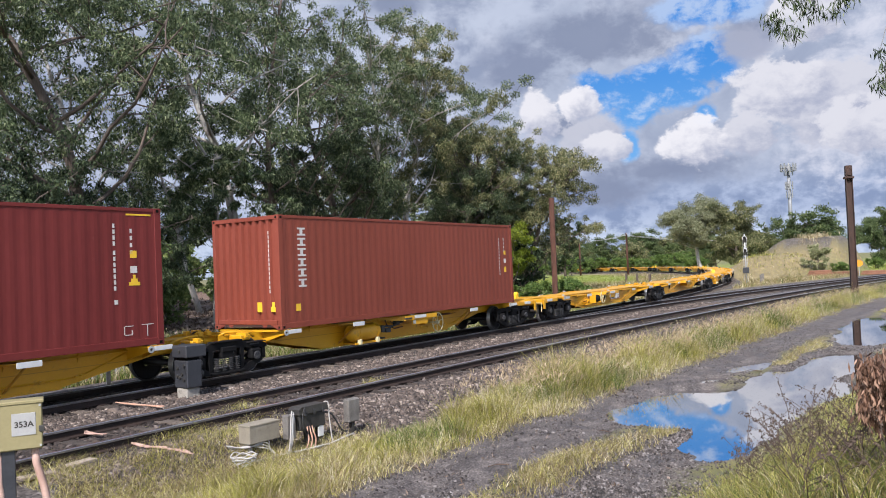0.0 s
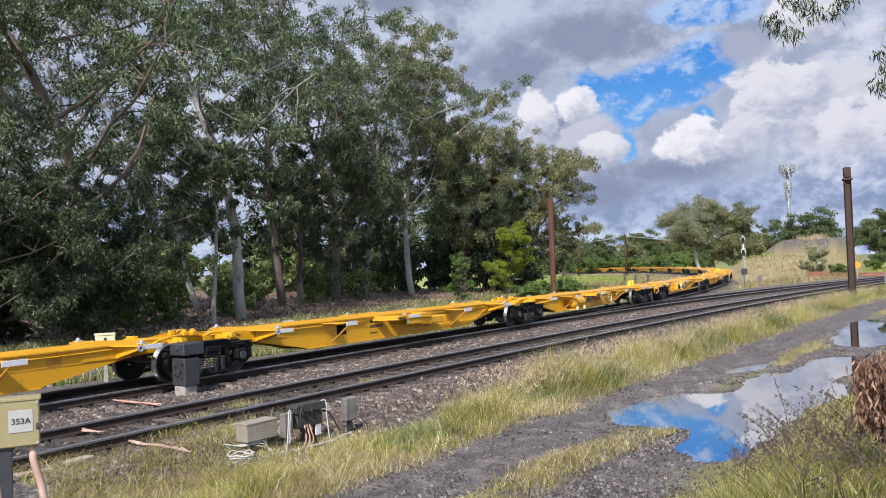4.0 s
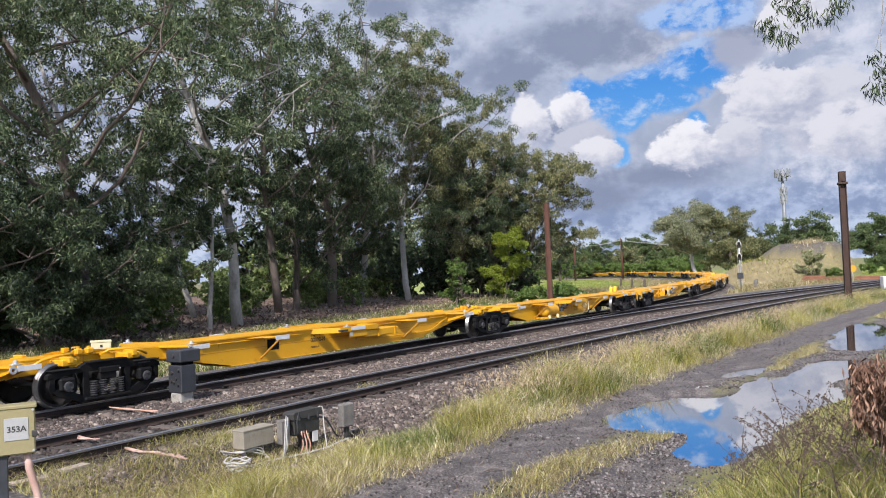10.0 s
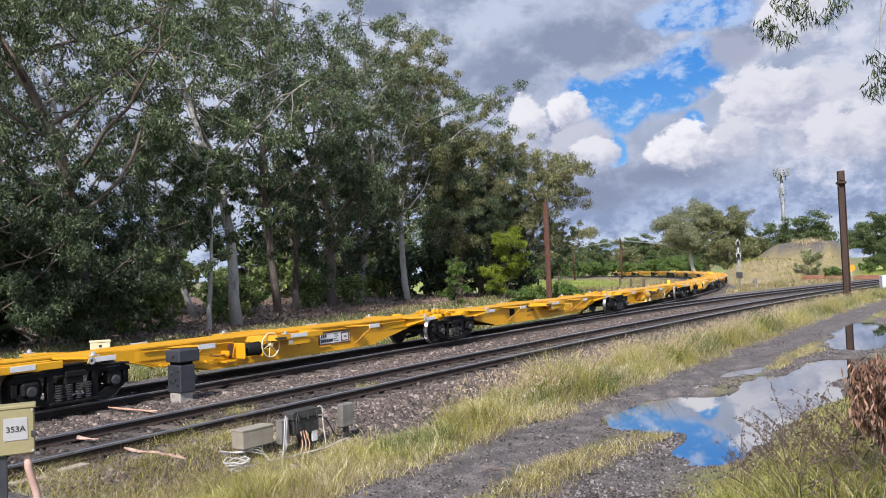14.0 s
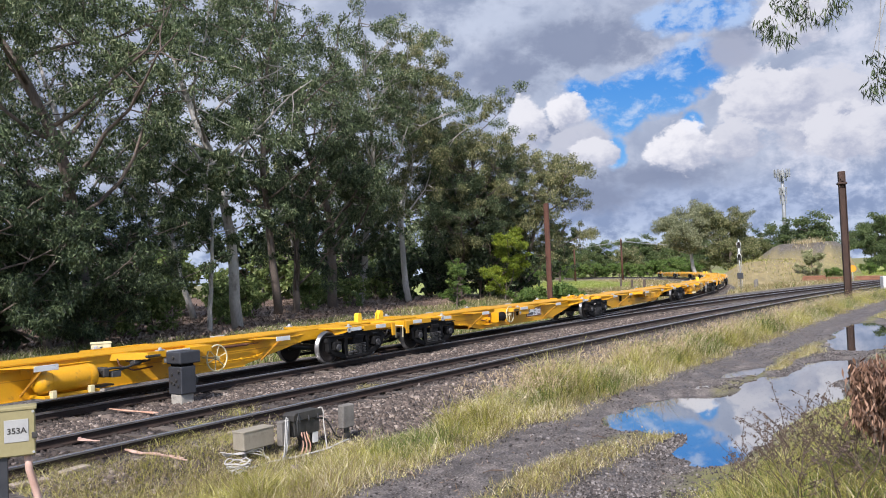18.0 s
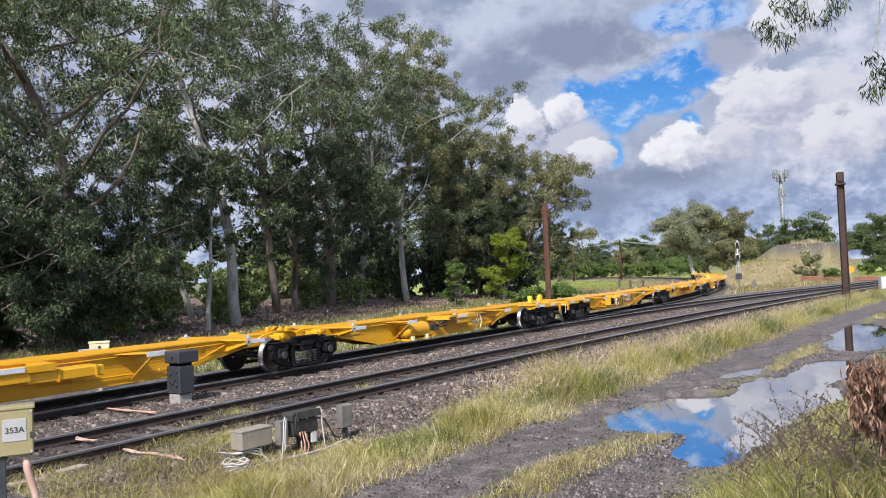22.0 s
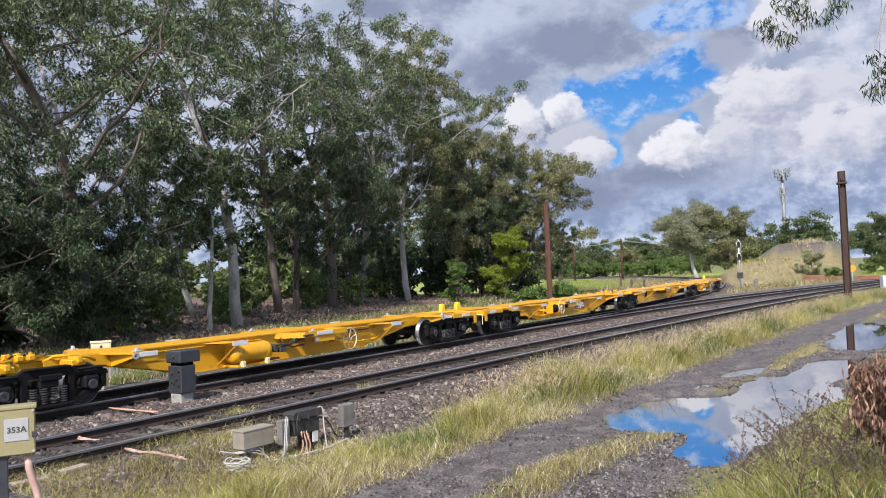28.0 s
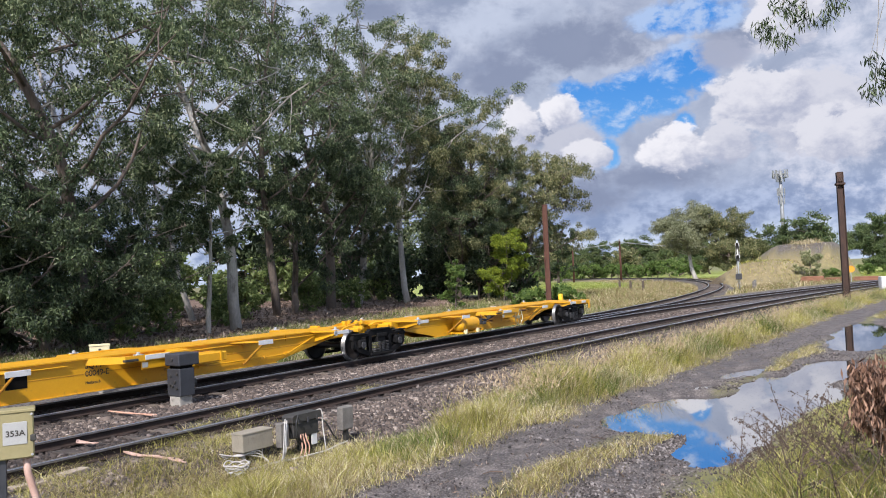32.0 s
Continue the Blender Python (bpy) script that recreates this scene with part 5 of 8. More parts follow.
def build_train():
    moving = []                                   # thing, what it is, places along the line at the start
    A, B, C = (make_platform(k) for k in "ABC")
    bog = make_bogie()
    first = {"A": A, "B": B, "C": C}
    used = set()
    label = {"A": "yellow skeletal platform with brake wheel, data panel and stop posts", "B": "yellow skeletal middle platform with a dark square painted as an opening",
             "C": "yellow skeletal platform with air reservoir and brake wheel"}

    def take(kind):
        if kind not in used:
            used.add(kind)
            ob = first[kind]
        else:
            ob = copy_thing(first[kind], Matrix())
        return tagged(ob, "empty " + label[kind])

    def next_bogie():
        if "bogie" not in used:
            used.add("bogie")
            return bog
        return copy_thing(bog, Matrix())

    # two loaded platforms lead
    b0 = TAIL_START - UNIT
    for kind, s_l, s_r in (("B", b0 + PIVOTS[1], b0 + PIVOTS[2]), ("C", b0 + PIVOTS[2], b0 + PIVOTS[3])):
        ob = take(kind)
        tagged(ob, "loaded " + label[kind])
        moving.append((ob, kind, s_l, s_r))
    for s in (b0 + p for p in PIVOTS[1:]):
        moving.append((next_bogie(), "bogie", s, s))
    id_marks = ("identity_marks", M_MARK, bars("side", 4.93, 2.55, 4, 0.05, 0.085, 0.035) + bars("side", 4.93, 2.0, 7, 0.05, 0.085, 0.035) + bars("side", 4.93, 1.0, 1, 0.08, 0.09, 0) + bars("side", 5.33, 2.45, 4, 0.05, 0.085, 0.06) + bars("side", 5.32, 1.68, 1, 0.16, 0.14, 0), "white bars of unreadable marks")
    lab = ("warning_label", M_SIGNY, [("side", 5.32, 5.48, 1.85, 2.0), ("side", 5.28, 5.54, 1.28, 1.35), ("side", 5.33, 5.49, 1.35, 1.42), ("side", 5.38, 5.44, 1.42, 1.50), ("side", 5.25, 5.85, 2.73, 2.765)], "yellow warning label")
    gt = ("chalk_scrawl", M_MARK, [("side", 5.15, 5.35, 0.44, 0.455), ("side", 5.13, 5.15, 0.28, 0.44), ("side", 5.15, 5.33, 0.26, 0.275), ("side", 5.31, 5.33, 0.275, 0.36), ("side", 5.55, 5.85, 0.45, 0.465), ("side", 5.68, 5.70, 0.22, 0.45)], "faint chalk scrawl")
    c1 = make_container("shipping_container", M_CONT2, "maroon corrugated steel shipping container with chalk scrawl", [id_marks, lab, gt])
    moving.append((c1, "load", b0 + PIVOTS[1], b0 + PIVOTS[2], "B"))
    yl = ("warning_label", M_SIGNY, [("side", -5.54, -5.37, 0.44, 0.62), ("end", -0.55, -0.38, 0.45, 0.70), ("end", -1.02, -0.86, 0.45, 0.58), ("end", -1.0, -0.9, 0.58, 0.70), ("side", 5.45, 5.6, 1.15, 1.35), ("side", 5.45, 5.6, 1.8, 1.95)], "yellow warning label")
    idm = ("identity_marks", M_MARK, bars("end", -0.86, 2.5, 14, 0.03, 0.08, 0.035) + bars("side", 5.1, 2.4, 12, 0.045, 0.075, 0.04) + bars("side", 5.45, 2.4, 4, 0.045, 0.09, 0.05) + bars("side", 5.45, 1.65, 1, 0.16, 0.16, 0), "white bars of unreadable marks")
    own = ("owner_mark", M_MARK, letters(2.58), "tall white painted blocks")
    c2 = make_container("shipping_container", M_CONT, "oxide-red corrugated steel shipping container with white blocks", [yl, idm, own])
    moving.append((c2, "load", b0 + PIVOTS[2], b0 + PIVOTS[3], "C"))
    for k in range(6):
        b = TAIL_START + UNIT * k
        for kind, s_l, s_r in (("A", b + PIVOTS[0], b + PIVOTS[1]), ("B", b + PIVOTS[1], b + PIVOTS[2]), ("C", b + PIVOTS[2], b + PIVOTS[3])):
            ob = take(kind)
            if k == 5 and kind == "B":
                txt(ob, [("SQTY", -1.28, 0.74, 0.165), ("00049-E", -1.28, 0.58, 0.165), ("Platform B", -1.28, 0.42, 0.08)])
            if kind == "B" and k not in (1, 5):
                for x1, z0, z1 in ((-1.0, 0.76, 0.85), (-0.76, 0.60, 0.69), (-1.04, 0.43, 0.47)):
                    part("lettering", Mesh().box(-1.40, x1, -GIRDER - 0.003, -GIRDER, z0, z1), M_DKTEXT, ob, "dark bar of unreadable stencilled lettering")
            if k == 1 and kind == "B":
                txt(ob, [("SQTY", -1.28, 0.74, 0.165), ("00098-M", -1.28, 0.58, 0.165), ("Platform B", -1.28, 0.42, 0.08)])
            if kind == "C" and k in (1, 4):
                txt(ob, [("SQTY", 1.62, 0.72, 0.15), (("00098-M", "00043-T")[k == 4], 1.62, 0.56, 0.15), ("Platform C", 1.62, 0.40, 0.075)])
            moving.append((ob, kind, s_l, s_r))
        for s in (b + p for p in PIVOTS):
            moving.append((next_bogie(), "bogie", s, s))
    return moving


TRAIN = build_train()


def bird_at(t):
    """The bird flies across behind the trees and out over the heap."""
    u = (t - 1.6) / 1.8
    return 99.6 + 8.36 * u, 46.65 - 25.56 * u, 15.3 + 0.93 * u


def motions():
    """Everything that moves: clouds, train, wheels."""
    walk(backdrop, [(0.0, pose(0, 0, 0)), (16.0, pose(0, 0, 0, 0, 0, 0.42)), (32.0, pose(0, 0, 0, 0, 0, 0.84))])
    fly = [(t, pose(*bird_at(t), 0, -2, -72.0)) for t in (0.0, 8.0, 16.0, 24.0, 32.0)]
    walk(BIRD, fly)
    for w, s in zip(WINGS, (-1, 1)):
        walk(w, [(q * 0.1, pose(0, 0, 0.02, s * (8 + 38 * math.sin(q * 2.1)), 0, 0)) for q in range(321)])
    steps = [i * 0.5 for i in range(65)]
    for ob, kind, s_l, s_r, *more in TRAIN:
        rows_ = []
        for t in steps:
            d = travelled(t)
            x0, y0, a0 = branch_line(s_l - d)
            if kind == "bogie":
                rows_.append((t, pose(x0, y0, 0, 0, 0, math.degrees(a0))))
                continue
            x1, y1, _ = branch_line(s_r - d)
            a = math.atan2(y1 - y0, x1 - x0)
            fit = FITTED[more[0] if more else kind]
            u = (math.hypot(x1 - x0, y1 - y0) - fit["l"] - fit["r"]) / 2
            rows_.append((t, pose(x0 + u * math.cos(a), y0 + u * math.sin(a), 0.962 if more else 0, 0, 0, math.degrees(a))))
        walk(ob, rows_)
        if kind == "bogie":
            for ws in [c for c in ob.children if c.name.startswith("wheelset")]:
                x = ws.location.x
                walk(ws, [(q / 15, pose(x, 0, WHEEL_R, 0, -math.degrees(travelled(q / 15) / WHEEL_R) % 360, 0)) for q in range(481)])


# ---- trees ----
def leaf_cloud(rng, centres, radii, count, length, width, droop=0.35, flat=0.62, slim=False):
    """Leaves scattered through clumps: four corners each, hanging more or less."""
    centres, radii = np.asarray(centres), np.asarray(radii)
    pick = rng.choice(len(centres), count, p=radii ** 2 / np.sum(radii ** 2))
    d = rng.normal(size=(count, 3))
    d /= np.linalg.norm(d, axis=1)[:, None]
    rad = radii[pick] * rng.random(count) ** 0.42 * (0.75 + 0.35 * rng.random(count) ** 2)
    p = centres[pick] + d * rad[:, None] * np.array([1, 1, flat])
    ax = rng.normal(size=(count, 3))
    ax[:, 2] -= droop * 2.0
    ax /= np.linalg.norm(ax, axis=1)[:, None]
    side = np.cross(ax, rng.normal(size=(count, 3)))
    side /= np.linalg.norm(side, axis=1)[:, None] + 1e-9
    ln = (length * (0.6 + 0.8 * rng.random(count)))[:, None]
    wd = (width * (0.6 + 0.8 * rng.random(count)))[:, None]
    if slim:
        v = np.stack([p - side * wd * 0.5, p + side * wd * 0.5, p + ax * ln], 1).reshape(-1, 3)
        return v, np.arange(count * 3).reshape(-1, 3)
    v = np.stack([p, p + ax * ln * 0.45 + side * wd * 0.5, p + ax * ln, p + ax * ln * 0.45 - side * wd * 0.5], 1).reshape(-1, 3)
    return v, np.arange(count * 4).reshape(-1, 4)


def grow(seed, height, spread, fork=0.4, limbs=9, lean=(0, 0), trunk_r=0.3, twigs=5, upward=0.7, low=0.0):
    """Trunk and limbs as tubes, and the places of the leaf clumps."""
    rnd = random.Random(seed)
    wood, clumps, radii = Mesh(), [], []

    def bent(p, d, length, r0, r1, n=6, wander=0.18, lift=0.0):
        pts, rs = [p.copy()], [r0]
        for i in range(n):
            d = (d + Vector((rnd.gauss(0, wander), rnd.gauss(0, wander), rnd.gauss(0, wander * 0.6) + lift))).normalized()
            p = p + d * (length / n)
            pts.append(p.copy())
            rs.append(r0 + (r1 - r0) * (i + 1) / n)
        return pts, rs, d

    up = Vector((lean[0], lean[1], 1)).normalized()
    tp, tr_, d = bent(Vector((0, 0, -0.3)), up, height * 0.86, trunk_r * 1.15, trunk_r * 0.2, 11, 0.10, 0.04)
    wood.tube(tp, tr_, 9)
    for i in range(limbs):
        f = fork + (0.97 - fork) * (i + rnd.random() * 0.6) / limbs
        k = min(int(f * 11), 10)
        base = tp[k].lerp(tp[k + 1], f * 11 - k)
        a = i * 2.4 + rnd.uniform(-0.6, 0.6)
        out = Vector((math.cos(a), math.sin(a), upward * rnd.uniform(0.5, 1.3))).normalized()
        ln = spread * rnd.uniform(0.65, 1.1) * (1.12 - 0.5 * abs(f - fork - 0.2))
        lp, lr, _ = bent(base, out, ln, trunk_r * (0.42 - 0.24 * f), 0.025, 6, 0.17, 0.05)
        wood.tube(lp, lr, 5)
        for j in range(twigs):
            q = rnd.uniform(0.3, 1.0)
            kk = min(int(q * 6), 5)
            b2 = lp[kk].lerp(lp[kk + 1], q * 6 - kk)
            o2 = Vector((rnd.gauss(0, 1), rnd.gauss(0, 1), rnd.gauss(0.25 - low, 0.6))).normalized()
            sp, sr, _ = bent(b2, o2, spread * rnd.uniform(0.2, 0.42), 0.045, 0.012, 4, 0.25, 0.02)
            wood.tube(sp, sr, 3, False)
            clumps += [sp[-1], sp[2]]
            radii += [spread * rnd.uniform(0.075, 0.165), spread * rnd.uniform(0.05, 0.12)]
        clumps.append(lp[-1])
        radii.append(spread * rnd.uniform(0.08, 0.13))
    clumps.append(tp[-1])
    radii.append(spread * 0.12)
    return wood, [tuple(c) for c in clumps], radii


def make_tree(label, seed, height, spread, leaves, bark, foliage, name="gum_tree", category="tree", leaf=None, extra=(), puff=1.0, group="trees along the line", **kw):
    rng = np.random.default_rng(seed)
    if leaf is None:
        kw["twigs"] = kw.get("twigs", 4) + 3
    wood, clumps, radii = grow(seed, height, spread, **kw)
    top = thing(name, label, category, group)
    part("trunk", wood, bark, top, "", True)
    clumps, radii = list(clumps) + [e[:3] for e in extra], list(radii) + [e[3] for e in extra]
    if leaf is None:                              # hanging gum leaves, many and narrow
        v, f = leaf_cloud(rng, clumps, [q * puff * 0.74 for q in radii], int(leaves * 1.35), 0.22, 0.075, 0.6, 0.8, True)
    else:
        v, f = leaf_cloud(rng, clumps, [q * puff for q in radii], leaves, *leaf)
    part("crown", arrays("crown", v, f, foliage), None, top)
    return top


def plant(ob, x, y, turn=0.0, sink=0.1, size=1.0):
    ob.matrix_basis = pose(x, y, gz(x, y) - sink, 0, 0, turn)
    ob.scale = (size, size, size)
    return ob


# the row of gums behind the line
plant(make_tree("tall pale-barked gum with a twin trunk and open crown", 11, 24.0, 8.6, 27000, M_BARK, M_LEAF, fork=0.33, limbs=15, trunk_r=0.28, twigs=4, upward=0.95), 29.0, 34.0, 20)
plant(make_tree("dark dense gum with drooping low foliage", 12, 21.0, 8.0, 27000, M_BARKDK, M_LEAF, fork=0.22, limbs=16, trunk_r=0.34, twigs=4, upward=0.7), 20.0, 33.6, 80)
plant(make_tree("dark broad shade tree with low dense foliage", 13, 9.6, 5.8, 36000, M_BARKDK, M_LEAFDK, name="shade_tree", puff=1.2, fork=0.05, limbs=18, trunk_r=0.24, twigs=4, upward=0.35), 17.2, 31.4, 10, 0.1, 0.76)
_d = bpy.data.objects["shade_tree"]
for _x, _y, _r, _q in ((14.2, 31.6, 130, 0.78), (20.3, 33.0, 240, 0.70)):
    plant(copy_thing(_d, Matrix()), _x, _y, _r, 0.1, _q)
plant(make_tree("tall gum with several rising grey limbs", 14, 23.0, 8.0, 21000, M_BARK, M_LEAF, fork=0.26, limbs=15, trunk_r=0.34, twigs=4, upward=1.2), 18.5, 41.0, 140)
plant(make_tree("slender gum with a bent bare trunk", 15, 10.0, 3.6, 11000, M_BARK, M_LEAF, fork=0.5, limbs=8, trunk_r=0.13, twigs=5, upward=0.6, lean=(-0.05, -0.05)), 26.6, 33.4, 40)
plant(make_tree("dark many-limbed wattle under the gums", 16, 13.5, 7.2, 30000, M_BARKDK, M_LEAFDK, name="wattle_tree", fork=0.12, limbs=14, trunk_r=0.24, twigs=4, upward=0.9), 41.0, 42.0, 200)
plant(make_tree("tall leafy gum in the middle of the row", 17, 25.5, 9.2, 23000, M_BARKDK, M_LEAF, fork=0.28, limbs=15, trunk_r=0.27, twigs=4, upward=0.9), 39.0, 41.5, 15)
plant(make_tree("broad dark gum in the middle of the row", 22, 23.0, 9.0, 25000, M_BARKDK, M_LEAF, fork=0.2, limbs=16, trunk_r=0.36, twigs=4, upward=0.8), 47.0, 44.0, 250)
plant(make_tree("white-trunked gum with an olive sunlit crown", 18, 24.0, 9.0, 44000, M_BARK, M_LEAFOL, fork=0.30, limbs=17, trunk_r=0.27, twigs=4, upward=1.0), 57.5, 44.5, 60)
plant(make_tree("dark gum beside the white-trunked one", 19, 22.5, 9.0, 34000, M_BARKDK, M_LEAF, fork=0.14, limbs=15, trunk_r=0.3, twigs=4, upward=0.7), 64.0, 43.5, 120)
plant(make_tree("gum leaning out at the end of the row", 20, 16.5, 6.2, 40000, M_BARKDK, M_LEAFOL, puff=1.25, fork=0.10, limbs=22, trunk_r=0.28, twigs=5, upward=0.5, lean=(0.06, -0.06)), 73.0, 42.0, -20)
plant(make_tree("dense olive gum near the end of the row", 26, 18.5, 6.6, 40000, M_BARKDK, M_LEAFOL, puff=1.15, fork=0.12, limbs=20, trunk_r=0.28, twigs=5, upward=0.7), 67.5, 43.2, 70)
plant(make_tree("dark leafy tree at the end of the row", 21, 16.5, 8.0, 32000, M_BARKDK, M_LEAFDK, name="shade_tree", fork=0.1, limbs=13, trunk_r=0.25, twigs=4, upward=0.5), 70.0, 44.5, 20)
plant(make_tree("tall dark gum between the pale trunks", 23, 25.5, 8.8, 33000, M_BARK, M_LEAF, puff=1.1, fork=0.2, limbs=17, trunk_r=0.3, twigs=4, upward=0.9), 53.0, 46.5, 300)
_w = [o for o in bpy.data.objects if o.name.startswith("wattle_tree") and o.parent is None][0]
for _x, _y, _r, _s in ((51.5, 46.0, 100, 0.6), (67.0, 42.0, 160, 0.62), (72.0, 44.0, 60, 0.7)):
    plant(copy_thing(_w, Matrix()), _x, _y, _r, 0.1, _s)
plant(make_tree("tall grey-limbed gum filling the gap behind the shade trees", 24, 22.0, 7.6, 12000, M_BARK, M_LEAF, fork=0.2, limbs=16, trunk_r=0.3, twigs=4, upward=0.95), 24.2, 39.0, 110)
plant(make_tree("leafy gum behind the pale trunks", 25, 14.0, 5.6, 21000, M_BARK, M_LEAF, puff=1.15, fork=0.36, limbs=14, trunk_r=0.18, twigs=4, upward=0.6), 33.0, 42.8, 30)
# trees deeper in the wood
_a = make_tree("gum deeper in the wood", 31, 19.0, 6.5, 8000, M_BARKDK, M_LEAF, leaf=(0.6, 0.22), fork=0.28, limbs=11, trunk_r=0.3, twigs=5, upward=0.8)
_b = make_tree("slim gum deeper in the wood", 32, 16.0, 5.0, 7000, M_BARK, M_LEAFOL, leaf=(0.6, 0.22), fork=0.34, limbs=10, trunk_r=0.22, twigs=5, upward=0.9)
_spots = ((70, 64, "a", 0.9), (14, 52, "a", 0.7), (62, 62, "b", 0.9), (80, 66, "b", 0.9), (76, 56, "a", 0.9))
for _i, (_x, _y, _k, _s) in enumerate(_spots):
    _t = {"a": _a, "b": _b}[_k]
    plant(_t if _i in (0, 2) else copy_thing(_t, Matrix()), _x, _y, _i * 73, 0.1, _s)


def make_bush(label, seed, height, spread, leaves, foliage, leaf=(0.16, 0.07), name="bush", group="bushes", puff=1.3):
    return make_tree(label, seed, height, spread, leaves, M_BARKDK, foliage, name, "bush", leaf, puff=puff, group=group, fork=0.05, limbs=9, trunk_r=0.07, twigs=4, upward=1.0)


plant(make_bush("yellow-green wattle bush catching the sun", 41, 6.0, 3.0, 22000, M_LEAFYG, puff=1.6), 62.5, 37.5)
plant(make_bush("small bluish green bush by the line", 42, 4.2, 1.5, 6000, M_LEAFGR), 50.5, 34.6)
# these bushes wear the green with sunlight painted in
_u1 = make_bush("undergrowth bush in a green painted as if sunlit", 43, 3.0, 2.0, 2400, M_LEAFLIT, (0.30, 0.15))
_u2 = make_bush("dark green undergrowth bush", 44, 3.6, 2.4, 2400, M_LEAFDK, (0.38, 0.18))
_spots = ((23.5, 37.5, 1, 1.0), (27, 44, 1, 1.2), (31.5, 46, 1, 1.0), (38, 52, 1, 1.2), (45, 55, 1, 1.0), (52, 50, 1, 1.0), (56, 52, 2, 1.0), (60, 47, 2, 1.1), (66, 42.5, 2, 1.1), (70, 41, 2, 1.2), (20, 45, 1, 1.3), (16, 40, 2, 1.2), (13.5, 33.5, 2, 1.3), (16, 33, 2, 1.0), (60, 58, 1, 1.5), (74, 52, 2, 1.6), (80, 55, 1, 1.5), (70, 56, 2, 1.6), (43, 66, 1, 1.6), (64, 66, 2, 1.7), (78, 47, 2, 1.2), (84, 50, 1, 1.2), (22, 52, 1, 1.5), (54, 58, 1, 1.5), (51, 70, 1, 1.8), (58, 66, 2, 1.8), (62, 52, 1, 1.2), (67, 49, 2, 1.3), (72, 58, 2, 1.7), (76, 62, 1, 1.7), (86, 60, 2, 1.8), (80, 70, 2, 2.0), (68, 74, 2, 2.0), (57, 80, 2, 2.0), (30.5, 37.5, 1, 0.8), (34.5, 40.5, 1, 0.9), (37.5, 43, 1, 0.8), (44, 43.5, 1, 0.9), (49.5, 44, 1, 0.8), (25.5, 36.5, 1, 0.9), (23, 35.2, 1, 0.6), (33, 46.5, 1, 0.7), (39, 47, 1, 0.7), (50, 47.5, 1, 0.8), (24.5, 40, 1, 0.7))
_first2 = [q[2] for q in _spots].index(2)
for _i, (_x, _y, _k, _s) in enumerate(_spots):
    _t = (_u1, _u2)[_k - 1]
    plant(_t if _i in (0, _first2) else copy_thing(_t, Matrix()), _x, _y, _i * 61, 0.1, _s)

# beyond the branch
plant(make_tree("spreading grey-green gum with a leaning pale trunk", 51, 15.0, 7.4, 56000, M_BARK, M_LEAFGUM, leaf=(0.30, 0.12), puff=1.5, fork=0.40, limbs=20, trunk_r=0.42, twigs=6, upward=0.45, lean=(0.02, 0.36)), 148.3, 47.6, 0, 0.1, 0.92)
plant(make_tree("dark tree beside the spreading gum", 52, 12.6, 6.4, 44000, M_BARKDK, M_LEAFOL, leaf=(0.30, 0.12), puff=1.5, fork=0.12, limbs=18, trunk_r=0.35, twigs=5, upward=0.55), 152.5, 42.6, 0)
_p = make_tree("dark conical pine in the distance", 53, 16.0, 4.6, 16000, M_BARKDK, M_LEAFDK, name="pine_tree", leaf=(0.4, 0.18), puff=1.3, fork=0.1, limbs=18, trunk_r=0.3, twigs=4, upward=0.1)
plant(_p, 168.0, 86.0, 0)
_f = make_tree("leafy tree in the far belt of trees", 54, 10.5, 6.0, 12000, M_BARKDK, M_LEAFFAR, leaf=(0.42, 0.19), puff=1.7, fork=0.08, limbs=12, trunk_r=0.3, twigs=5, upward=0.5, group="far belt of trees")
_g = make_tree("olive tree in the far belt of trees", 55, 10.0, 5.6, 11000, M_BARKDK, M_LEAFOL, leaf=(0.42, 0.19), puff=1.7, fork=0.08, limbs=12, trunk_r=0.3, twigs=5, upward=0.5, group="far belt of trees")
_rnd = random.Random(5)
for _i in range(38):
    _az = radians(55 + 22 * (_i + _rnd.random()) / 38)
    _d = _rnd.uniform(235, 310)
    _t = (_f, _g)[_i % 3 == 1]
    plant(_t if _i in (0, 1) else copy_thing(_t, Matrix()), _d * math.sin(_az), _d * math.cos(_az), _i * 50, 0.2, _rnd.uniform(0.85, 1.2))
for _i, (_x, _y, _s) in enumerate(((165, 36.5, 0.92), (166, 29.5, 1.08), (164, 41, 0.8), (172, 33, 0.9))):
    plant(copy_thing((_f, _g)[_i == 2], Matrix()), _x, _y, _i * 40, 0.2, _s)
plant(make_tree("round full green tree beyond the tracks", 56, 9.4, 5.0, 36000, M_BARKDK, M_LEAFFAR, name="round_tree", leaf=(0.30, 0.14), puff=1.7, fork=0.06, limbs=14, trunk_r=0.25, twigs=6, upward=0.55, group="bushes"), 149.0, 19.0, 0)
plant(make_bush("pale flowering shrub at the foot of the spoil heap", 57, 3.6, 1.7, 4200, M_LEAFPALE, (0.22, 0.12), puff=1.7), 104.0, 19.8)
_s = make_bush("low shrub in the field beyond the branch", 58, 2.2, 2.0, 4000, M_LEAFGR, (0.25, 0.12))
for _i in range(22):
    _az, _d = radians(58 + 14 * (_i + _rnd.random() * 0.7) / 22), _rnd.uniform(190, 225)
    plant(_s if _i == 0 else copy_thing(_s, Matrix()), _d * math.sin(_az), _d * math.cos(_az), _i * 70, 0.1, _rnd.uniform(0.9, 1.9))
for _x, _y, _q in ((46.5, 23.6, 0.8), (49.0, 27.5, 0.7), (106.5, 17.8, 0.6), (132, 17.5, 0.7), (136, 15.0, 0.6)):
    plant(copy_thing(_s, Matrix()), _x, _y, 30 * _q, 0.1, _q)


